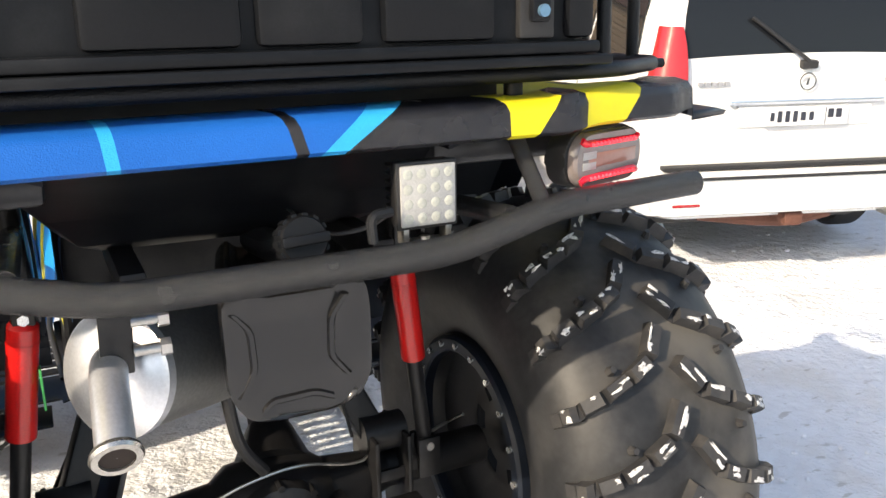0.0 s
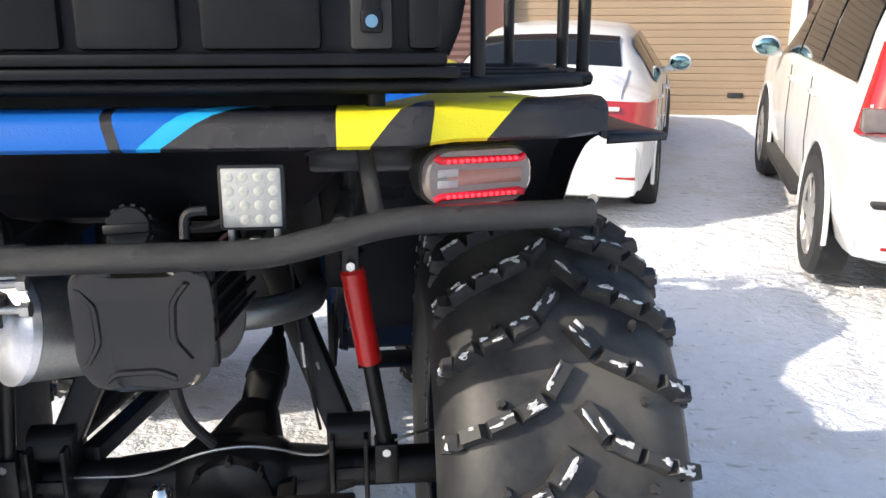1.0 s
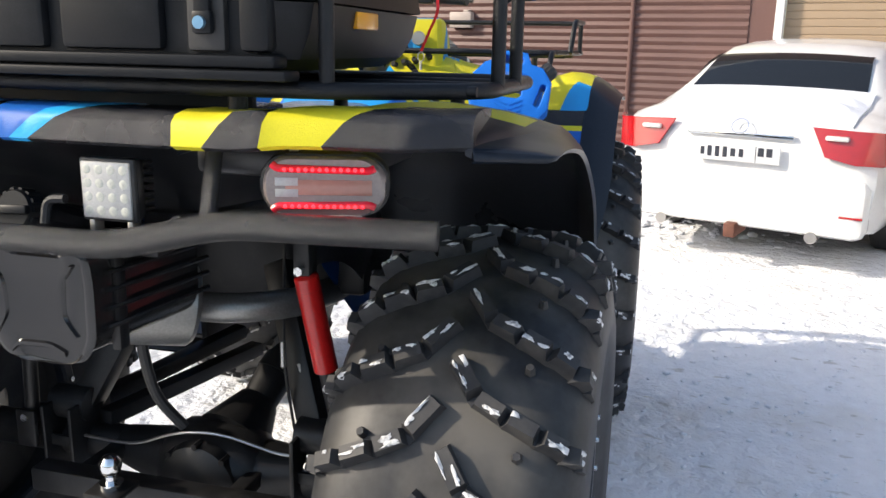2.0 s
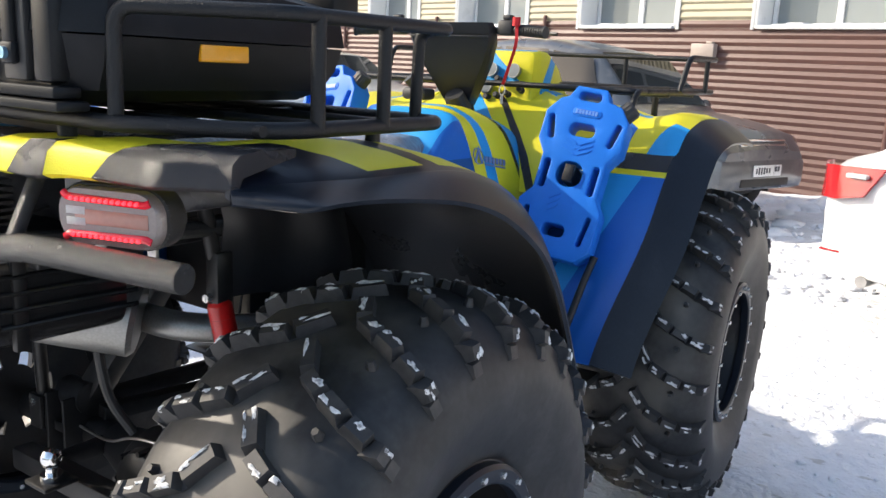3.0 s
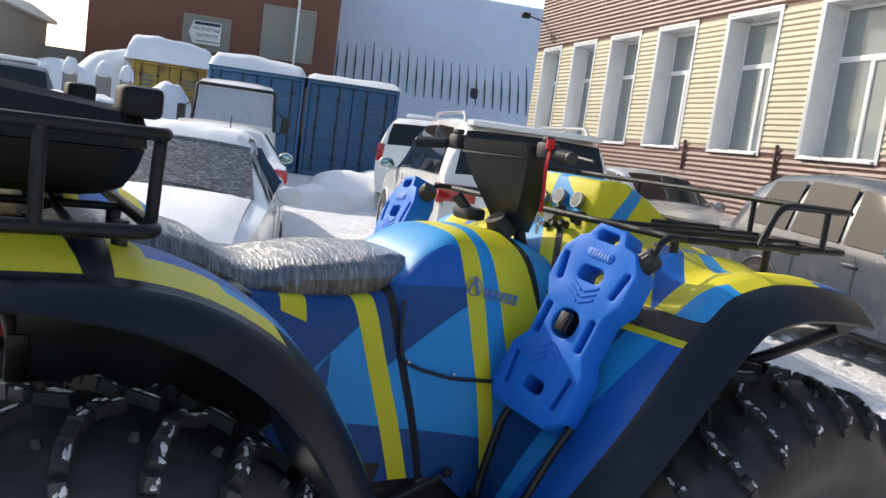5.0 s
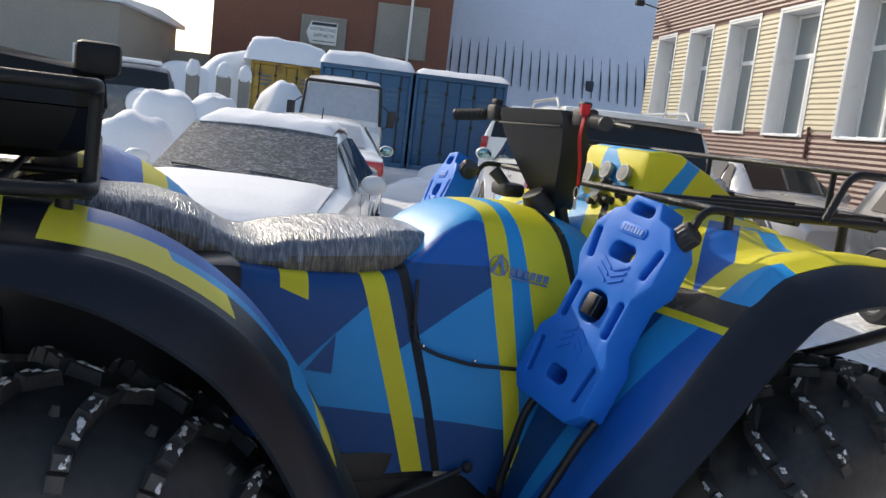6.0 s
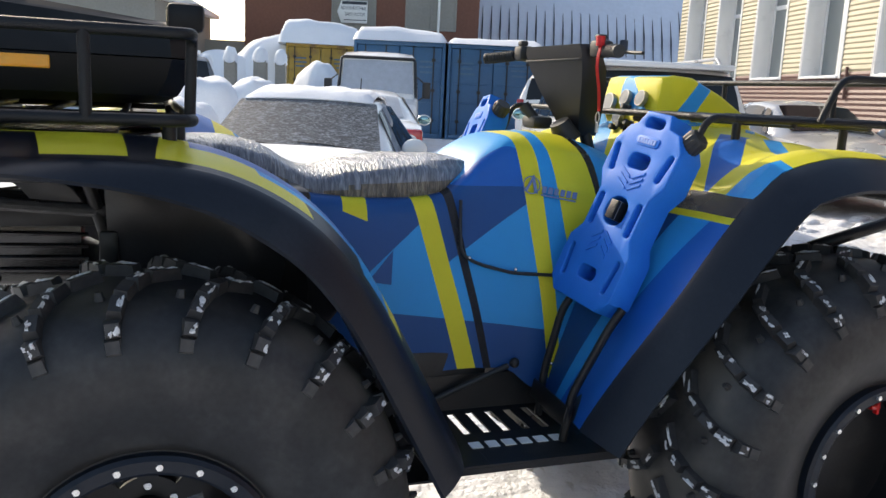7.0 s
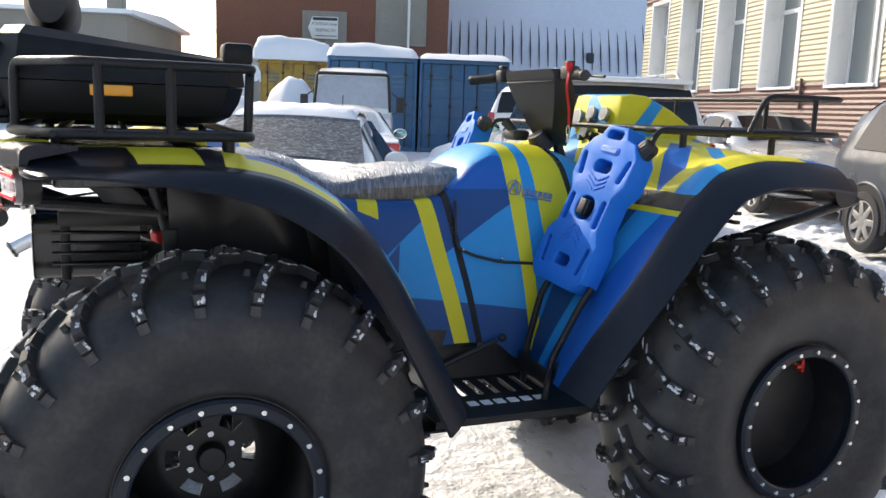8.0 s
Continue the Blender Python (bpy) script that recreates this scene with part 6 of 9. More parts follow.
def body():
    rows = subdivided(BODY, 4, 4)
    full = [[Vector((-p.x, p.y, p.z)) for p in r[:0:-1]] + list(r) for r in rows]
    bm = bmesh.new()
    loft(bm, full)
    ob = part("body_shell", bm, DEEP, quad, "blue body with yellow stripes, light blue facets and a hump coloured as sunlit", smooth=50)
    s1, s1b = (0.727, 1.32, 0.883, 0.78), (0.792, 1.32, 0.943, 0.78)
    k0, k1 = (0.832, 1.33, 0.968, 0.785), (0.862, 1.33, 0.992, 0.785)
    a0, a1 = (1.078, 1.53, 1.188, 0.70), (1.144, 1.53, 1.228, 0.68)
    b0, b1 = (1.188, 1.53, 1.270, 0.95), (1.305, 1.53, 1.386, 1.15)
    c1 = (1.34, 1.53, 1.40, 1.1)
    d0, d1 = (0.647, 1.153, 0.744, 1.241), (0.713, 0.97, 1.152, 0.914)
    e0 = (0.905, 1.168, 1.069, 1.279)
    y0, y1, y2 = (0.512, 1.32, 0.512, 1.2), (0.585, 1.32, 0.588, 1.2), (0.512, 1.285, 0.588, 1.254)
    v0, v1, v2 = (0.588, 1.075, 0.672, 1.175), (0.588, 1.075, 0.672, 1.062), (0.668, 1.20, 0.660, 1.05)
    lines = [s1, s1b, k0, k1, a0, a1, b0, b1, c1, d0, d1, e0, y0, y1, y2, v0, v1, v2]

    def over(p, ln):
        return p.z > ln[1] + (ln[3] - ln[1]) * (p.y - ln[0]) / (ln[2] - ln[0])

    def rule(p):
        f = [ahead(p, *ln) for ln in lines]
        # "ahead" of a line that runs downwards is its forward side with the sign turned
        fwd = [not v for v in f]
        if fwd[0] and not fwd[1]:
            return 1
        if fwd[2] and not fwd[3]:
            return 3
        if not fwd[0]:
            if 0.512 < p.y < 0.5865 and p.z < 1.33 and over(p, y2) and abs(p.x) > 0.2:
                return 1
            if p.y < 0.668 and over(p, v1) and not over(p, v0):
                return 0
            return 2 if over(p, d1) and not over(p, d0) else 0
        if fwd[4] and not fwd[5]:
            return 1
        if fwd[6] and not fwd[7] and p.z > 0.97:
            return 1
        if fwd[7] and not fwd[8]:
            return 3
        if fwd[5]:
            return 2
        if not over(p, d1):
            return 0
        # sunlight on the hump's rear slope is coloured in as lighter blue
        if p.z > 1.36 and p.y > 0.8:
            return 2 if abs(p.x) < 0.19 else 4
        return 0 if over(p, e0) else 2

    paint(ob, [side(*ln) for ln in lines] + [((0, 0, 1.36), (0, 0, 1)), ((0.19, 0, 0), (1, 0, 0)), ((-0.19, 0, 0), (1, 0, 0))], rule, [DEEP, YELLOW, MID, NAVY, BLUE])
    for s in (1, -1):
        # the cover's rubber seam
        pts = [(s * 0.258, 0.880, 1.32), (s * 0.268, 0.880, 1.22), (s * 0.280, 0.884, 1.150), (s * 0.290, 0.94, 1.122), (s * 0.302, 1.05, 1.094), (s * 0.316, 1.19, 1.086)]
        bm = bmesh.new()
        tube(bm, rounded(pts, 0.03), 0.0055, 8)
        part("cover_seam", bm, TRIM, quad)
        for y, z, x in ((0.908, 1.143, 0.285), (1.059, 1.106, 0.302), (1.19, 0.80, 0.338)):
            bm = bmesh.new()
            bmesh.ops.create_uvsphere(bm, u_segments=10, v_segments=6, radius=0.006, matrix=Matrix.Translation((s * x, y, z)))
            part("screw", bm, ZINC, quad)
        # mark: a ring with a pointed sign and a row of plain bars
        bm = bmesh.new()
        f = frame_between((s * 0.243, 1.122, 1.365), (0.12 * s, s, -0.17), (-0.32 * s, 0, 1)) @ Matrix.Translation((0, 0, 0.004))
        lathe(bm, [(0.026, 0.0), (0.029, 0.0), (0.029, 0.002), (0.026, 0.002)], 28, f, wrap=True)
        slab(bm, [(-0.024, -0.024), (-0.014, -0.024), (0.002, 0.012), (0.012, -0.024), (0.024, -0.024), (0.004, 0.036)], 0.002, f)
        for k in range(6):
            x = 0.036 + k * 0.021
            slab(bm, [(x, -0.018), (x + 0.015, -0.018), (x + 0.017, 0.004), (x + 0.002, 0.004)], 0.002, f)
        slab(bm, [(0.036, -0.028), (0.155, -0.028), (0.155, -0.023), (0.036, -0.023)], 0.002, f)
        part("emblem", bm, mat("emblem_grey", (0.13, 0.18, 0.34), 0.35, coat=0.4), quad)


body()


def seat():
    prof = [  # y, crown, half-width, base
        (-0.10, 1.455, 0.17, 1.40), (0.0, 1.478, 0.20, 1.40), (0.12, 1.484, 0.215, 1.385), (0.22, 1.480, 0.215, 1.355), (0.30, 1.462, 0.21, 1.335), (0.36, 1.425, 0.20, 1.32), (0.42, 1.397, 0.19, 1.315),
        (0.47, 1.394, 0.195, 1.31), (0.54, 1.414, 0.205, 1.305), (0.66, 1.432, 0.205, 1.30), (0.82, 1.440, 0.192, 1.305), (0.93, 1.436, 0.165, 1.325), (0.985, 1.405, 0.11, 1.355)]
    bm = bmesh.new()
    rows = []
    pts = resample([(y, z) for y, z, w, b in prof], 60)
    for p in pts:
        y = p.x
        i = max(k for k in range(len(prof)) if prof[k][0] <= y + 1e-6)
        i = min(i, len(prof) - 2)
        u = smooth01((y - prof[i][0]) / (prof[i + 1][0] - prof[i][0]))
        w, b = prof[i][2] * (1 - u) + prof[i + 1][2] * u, prof[i][3] * (1 - u) + prof[i + 1][3] * u
        row = []
        for k in range(29):
            a = math.pi * k / 28
            x = -math.cos(a)
            e = abs(x) ** 0.55 * (1 if x > 0 else -1)
            s = math.sin(a) ** 0.5
            puff = 1 + 0.035 * noise.noise(Vector((x * 3, y * 9, 2))) + 0.022 * noise.noise(Vector((x * 5, y * 24, 7)))
            row.append((e * w * (1.0 + 0.06 * math.sin(a)) * puff, y, b + (p.y - b) * s * puff))
        rows.append(row)
    loft(bm, rows, ring=True, caps=True)
    # faces near the crown take the pale sheen colour, lower ones the brown
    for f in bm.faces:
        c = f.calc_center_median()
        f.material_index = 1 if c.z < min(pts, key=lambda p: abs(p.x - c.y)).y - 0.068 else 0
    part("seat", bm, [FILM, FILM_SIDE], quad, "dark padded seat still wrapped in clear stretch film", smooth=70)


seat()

FRONT_ARC = resample([(1.085, 0.74), (1.145, 0.84), (1.255, 1.015), (1.385, 1.21), (1.489, 1.347), (1.55, 1.415), (1.62, 1.468), (1.767, 1.504), (1.90, 1.507), (2.03, 1.50), (2.13, 1.484)], 36)
FRONT_IN = resample([(0.335, 1.17, 0.70), (0.345, 1.22, 0.90), (0.355, 1.29, 1.10), (0.36, 1.36, 1.28), (0.34, 1.44, 1.42), (0.27, 1.56, 1.53), (0.23, 1.70, 1.575), (0.20, 1.88, 1.565), (0.20, 2.04, 1.54), (0.20, 2.18, 1.48)], 36)


def front_fold_x(z):
    return 0.745 + 0.057 * smooth01((z - 0.74) / 0.46)



def front_fender(sx):
    nor = arc_normals(FRONT_ARC)
    bm = bmesh.new()
    rows = []
    for i, (p, n, q) in enumerate(zip(FRONT_ARC, nor, FRONT_IN)):
        o = Vector((front_fold_x(p.y), p.x, p.y))
        row = []
        up = smooth01((i - 15) / 8)
        for k in range(13):
            u = k / 12
            b = q.lerp(o, u)
            lift = -0.012 * math.sin(math.pi * u) * (1 - up) - up * (0.025 * math.sin(math.pi * u))
            ridge = up * 0.022 * (math.exp(-((u - 0.42) / 0.10) ** 2) + 1.2 * math.exp(-((u - 0.86) / 0.12) ** 2))
            b = b + Vector((0, n.x, n.y)) * (lift + ridge)
            row.append((sx * b.x, b.y, b.z))
        rows.append(row)
    loft(bm, rows)
    thicken(bm, 0.006)
    ob = part("front_fender", bm, YELLOW, quad, "blue and yellow front fender", smooth=50)
    pl = {
        "z0": ((0, 0, 1.322), (0, 0, 1)), "z1": ((0, 0, 1.340), (0, 0, 1)), "z2": ((0, 1.25, 1.368), (0, -0.10, 1)), "fr": ((0, 1.60, 0), (0, 1, 0)),
        "x1": ((sx * 0.50, 0, 0), (sx, 0, 0)), "x2": ((sx * 0.56, 0, 0), (sx, 0, 0)), "s0": ((sx * 0.43, 0, 0.74), (sx, 0, -0.28)), "s1": ((sx * 0.48, 0, 0.74), (sx, 0, -0.40)),
        "t0": ((0, 1.18, 0.72), (0, 1, -0.42)), "t1": ((0, 1.205, 0.72), (0, 1, -0.42)),
        "rim": upright(sx, 0.64, 1.36, 0.765, 1.68, True), "rim2": ((sx * 0.76, 0, 0), (-sx, 0, 0)), "rf": ((0, 1.64, 0), (0, 1, 0)), "rg": ((0, 1.98, 0), (0, 1, 0)),
        "m0": ((sx * 0.5, 1.60, 0), (sx * 0.9, 1, 0)), "m1": ((sx * 0.5, 1.72, 0), (sx * 0.9, 1, 0)), "m2": ((sx * 0.5, 1.80, 0), (sx * 0.5, 1, 0)), "m3": ((sx * 0.5, 1.87, 0), (sx * 0.5, 1, 0)),
        "w0": ((sx * 0.32, 0, 0), (sx, 0, 0)), "w1": ((sx * 0.62, 0, 0), (sx, 0, 0)),
    }

    def rule(on):
        if not on["fr"]:
            if not on["z0"]:
                if not on["x2"] and on["t0"] and not on["t1"]:
                    return 2
                if not on["s0"]:
                    return 4
                return 2 if not on["s1"] else 1
            if not on["z1"]:
                return 0 if on["x1"] else 3
            if not on["z2"]:
                return 3
        if not on["rim2"] or not on["rim"]:
            return 2 if not on["rf"] else (0 if not on["rg"] else 1)
        if on["w0"] and not on["w1"]:
            if on["m0"] and not on["m1"]:
                return 1
            if on["m2"] and not on["m3"]:
                return 2
        return 0

    zones(ob, pl, rule, [YELLOW, BLUE, MID, NAVY, DEEP])
    bm = bmesh.new()
    secs = []
    for i, ((y, z), n) in enumerate(zip(FRONT_ARC, nor)):
        d = 1 - smooth01((y - 1.2) / 0.45)
        fx = front_fold_x(z)
        w, dn = 0.112, 0.074 - 0.014 * d
        q = [(fx - 0.012, 0.006), (fx + 0.004, 0.004), (fx + w * 0.35, -dn * 0.22), (fx + w * 0.75, -dn * 0.66), (fx + w, -dn), (fx + w - 0.006, -dn - 0.009), (fx + w * 0.6, -dn * 0.66 - 0.011), (fx + w * 0.2, -dn * 0.22 - 0.012), (fx - 0.012, -0.012)]
        secs.append([(sx * x, y + n.x * o, z + n.y * o) for x, o in q])
    loft(bm, secs, ring=True, caps=True)
    part("front_flare", bm, FLARE, quad, "matt black rubber fender flare", smooth=60)
    bm = bmesh.new()
    secs = []
    for (y, z), n, q in zip(FRONT_ARC, nor, FRONT_IN):
        secs.append([(sx * q.x, q.y - n.x * 0.03, q.z - n.y * 0.03), (sx * 0.6, y - n.x * 0.035, z - n.y * 0.035), (sx * front_fold_x(z), y - n.x * 0.03, z - n.y * 0.03)])
    loft(bm, secs)
    thicken(bm, 0.004)
    part("fender_liner", bm, LINER, quad, smooth=60)


for s in (1, -1):
    front_fender(s)


def hood():
    bm = bmesh.new()
    rows = []
    for k in range(17):
        y = 1.34 + 0.92 * k / 16
        i = min(range(len(FRONT_IN)), key=lambda j: abs(FRONT_IN[j].y - y) if FRONT_IN[j].y > 1.33 else 9)
        w, z = FRONT_IN[i].x + 0.02, FRONT_IN[i].z
        row = []
        for j in range(13):
            u = -1 + 2 * j / 12
            row.append((u * w, y, z + 0.025 * (1 - u * u) + (0.012 if abs(u) < 0.5 else 0) - 0.004))
        rows.append(row)
    loft(bm, rows)
    thicken(bm, 0.006)
    ob = part("hood", bm, YELLOW, quad, "yellow hood with blue flashes", smooth=50)

    def rule(p):
        v = p.y + 0.8 * p.x
        return 1 if 1.46 < v < 1.54 or 1.86 < v < 1.95 or 2.12 < v < 2.16 else (2 if 1.60 < v < 1.63 else 0)

    paint(ob, [((0, c, 0), (0.8, 1, 0)) for c in (1.46, 1.54, 1.86, 1.95, 2.12, 2.16, 1.60, 1.63)], rule, [YELLOW, MID, NAVY])
    # front grille under the hood edge
    bm = bmesh.new()
    for k in range(6):
        box(bm, (-0.2, 2.22 + 0.004 * k, 1.20 + 0.04 * k), (0.2, 2.25 + 0.004 * k, 1.215 + 0.04 * k), 0.003)
    part("grille", bm, TRIM, quad)


hood()


def dash():
    bm = bmesh.new()
    secs = []
    for y, w, z0, z1 in ((1.605, 0.172, 1.50, 1.70), (1.615, 0.182, 1.50, 1.725), (1.66, 0.188, 1.50, 1.735), (1.74, 0.184, 1.51, 1.73), (1.88, 0.162, 1.53, 1.675), (2.02, 0.12, 1.54, 1.61), (2.08, 0.08, 1.54, 1.575)):
        dy = -0.05 if y < 1.65 else 0.0
        t = 0.055 if y < 1.63 else 0.0
        secs.append([(-w - 0.02, y + dy, z0), (-w, y + t * 0.6 + dy, (z0 + z1) / 2), (-w + 0.008, y + t + dy, z1 - 0.010), (-w * 0.9, y + t + dy, z1), (w * 0.9, y + t + dy, z1), (w - 0.008, y + t + dy, z1 - 0.010), (w, y + t * 0.6 + dy, (z0 + z1) / 2), (w + 0.02, y + dy, z0)])
    loft(bm, secs, ring=True, caps=True)
    ob = part("dash_pod", bm, YELLOW, quad, "yellow instrument pod with blue patches", smooth=45)

    def rule(p):
        if p.y < 1.645:
            v = p.x * 0.8 + (p.z - 1.62)
            return 1 if (-0.03 < v < 0.10 and p.z > 1.6 and p.x > -0.06) or v < -0.13 else 0
        v = p.y + 0.9 * (1.75 - p.z)
        return 1 if 1.80 < v < 1.88 or (1.64 < v < 1.69 and p.x < 0.1) else 0

    cuts = [((0, 1.645, 0), (0, 1, 0)), ((0, 0, 1.6), (0, 0, 1)), ((-0.06, 0, 0), (1, 0, 0))]
    cuts += [((0, 0, 1.62 + c), (0.8, 0, 1)) for c in (-0.03, 0.10, -0.13)] + [((0, c, 1.75), (0, 1, -0.9)) for c in (1.80, 1.88, 1.64, 1.69)]
    paint(ob, cuts, rule, [YELLOW, MID])
    face = frame_between((0, 1.574, 1.62), (1, 0, 0), (0, 0.30, 1))
    for x, z, r in ((-0.097, 0.012, 0.038), (0.006, 0.036, 0.027), (0.107, 0.035, 0.027), (-0.002, -0.036, 0.025)):
        bm = bmesh.new()
        g = face @ Matrix.Translation((x, z, 0.0))
        lathe(bm, [(r * 1.02, -0.01), (r * 1.06, 0.002), (r * 1.03, 0.008), (r * 0.93, 0.008), (r * 0.9, 0.004)], 28, g)
        gauge = part("gauge", bm, SATIN, quad, "round dial with a bright rim")
        bm = bmesh.new()
        lathe(bm, [(0.0001, 0.008), (r * 0.92, 0.007), (r * 0.95, 0.0)], 28, g)
        part("dial", bm, glass("dial_glass", (0.24, 0.26, 0.27), 0.08), gauge)
    for x, z in ((0.02, -0.078), (0.062, -0.068), (0.105, -0.059), (0.16, -0.041), (0.055, -0.004)):
        bm = bmesh.new()
        g = face @ Matrix.Translation((x, z, 0.0))
        lathe(bm, [(0.0001, 0.034), (0.009, 0.034), (0.012, 0.028), (0.009, 0.012), (0.013, 0.008), (0.013, 0.0)], 14, g)
        part("switch", bm, TRIM, quad)


dash()


def handlebar():
    M = pose(-0.02, 1.335, 1.795, 0, -1, 10)
    bm = bmesh.new()
    tube(bm, rounded([M @ Vector(p) for p in ((-0.37, -0.07, -0.012), (-0.20, -0.005, 0.002), (-0.14, 0.015, -0.01), (0.14, 0.015, -0.01), (0.20, -0.005, 0.002), (0.37, -0.07, -0.012))], 0.05), 0.012, 14)
    rod(bm, M @ Vector((0, 0.03, -0.02)), (0, 1.46, 1.45), 0.022, seg=14)
    bar = part("handlebar", bm, BLACK, quad, "black steel handlebar")
    for s in (1, -1):
        bm = bmesh.new()
        a, b = M @ Vector((s * 0.375, -0.072, -0.012)), M @ Vector((s * 0.255, -0.026, -0.002))
        d = b - a
        prof = [(0.001, -0.004), (0.020, -0.003), (0.021, 0.004)]
        for k in range(11):
            h = d.length * (0.05 + 0.085 * k)
            prof += [(0.0172, h), (0.0205, h + 0.001), (0.0205, h + 0.005), (0.0172, h + 0.006)]
        prof += [(0.0172, d.length), (0.001, d.length)]
        lathe(bm, prof, 18, Matrix.Translation(a) @ d.to_track_quat("Z", "Y").to_matrix().to_4x4())
        part("grip", bm, TRIM, bar, "ribbed rubber grip")
        bm = bmesh.new()
        c = M @ Vector((s * 0.218, -0.012, 0.002))
        box(bm, (c.x - 0.032, c.y - 0.028, c.z - 0.024), (c.x + 0.032, c.y + 0.03, c.z + 0.03), 0.012)
        box(bm, (c.x - 0.015, c.y - 0.02, c.z + 0.03), (c.x + 0.02, c.y + 0.01, c.z + 0.048), 0.006)
        part("switch_box", bm, TRIM, bar)
        bm = bmesh.new()
        tube(bm, rounded([c + Vector((0, 0.02, 0)), c + Vector((s * 0.05, 0.075, -0.005)), c + Vector((s * 0.17, 0.05, -0.012))], 0.03), 0.006, 8)
        part("brake_lever", bm, BLACK, bar)
    # the pouch under the bar
    bm = bmesh.new()
    secs = []
    for z, w, d in ((0.022, 0.165, 0.03), (0.0, 0.175, 0.042), (-0.05, 0.165, 0.055), (-0.12, 0.135, 0.06), (-0.19, 0.095, 0.055), (-0.25, 0.062, 0.045), (-0.28, 0.045, 0.035)):
        lean = 0.36 * (-z)
        secs.append([M @ Vector(p) for p in ((-w, -0.02 + lean, z), (-w * 0.9, -0.03 - d * 0.3 + lean, z), (w * 0.9, -0.03 - d * 0.3 + lean, z), (w, -0.02 + lean, z), (w * 0.9, d + lean, z), (-w * 0.9, d + lean, z))])
    loft(bm, secs, ring=True, caps=True)
    part("handlebar_bag", bm, VINYL, bar, "black wedge-shaped vinyl bag with a flap", smooth=50)
    bm = bmesh.new()
    box(bm, (-0.155, -0.048, -0.03), (0.155, -0.040, -0.023), 0.002, M)
    part("zip", bm, TRIM, bar)
    # steering column boot and brake reservoir
    bm = bmesh.new()
    rod(bm, (0.0, 1.37, 1.50), (0.0, 1.33, 1.56), 0.05, 0.035, seg=16)
    part("column_boot", bm, TRIM, quad)
    bm = bmesh.new()
    box(bm, (-0.21, 1.28, 1.53), (-0.10, 1.36, 1.575), 0.015)
    rod(bm, (-0.14, 1.31, 1.56), (-0.17, 1.27, 1.61), 0.016, 0.022, seg=12)
    part("gear_lever", bm, TRIM, quad)
    # red kill-switch lanyard
    bm = bmesh.new()
    a = M @ Vector((0.262, -0.052, 0.02))
    pts = resample([a, a + Vector((0.01, -0.015, -0.07)), a + Vector((-0.035, 0.025, -0.15)), a + Vector((-0.07, 0.05, -0.215))], 14)
    loft(bm, [[p + Vector((-0.005, 0, 0)), p + Vector((0.005, 0.003, 0)), p + Vector((0.005, 0.006, 0)), p + Vector((-0.005, 0.003, 0))] for p in pts], ring=True, caps=True)
    rod(bm, a + Vector((0, 0, -0.01)), a + Vector((0, 0, 0.02)), 0.014, seg=12)
    part("lanyard", bm, STRAP, bar, "red safety lanyard")
    bm = bmesh.new()
    e = pts[-1]
    tube(bm, [e + Vector((0.012 * math.cos(t), 0, -0.02 + 0.018 * math.sin(t))) for t in (2 * math.pi * k / 12 for k in range(12))], 0.0022, 6, True)
    rod(bm, e + Vector((0, 0, -0.038)), e + Vector((0, 0, -0.07)), 0.005, seg=8)
    part("clip", bm, STEEL, bar)


handlebar()


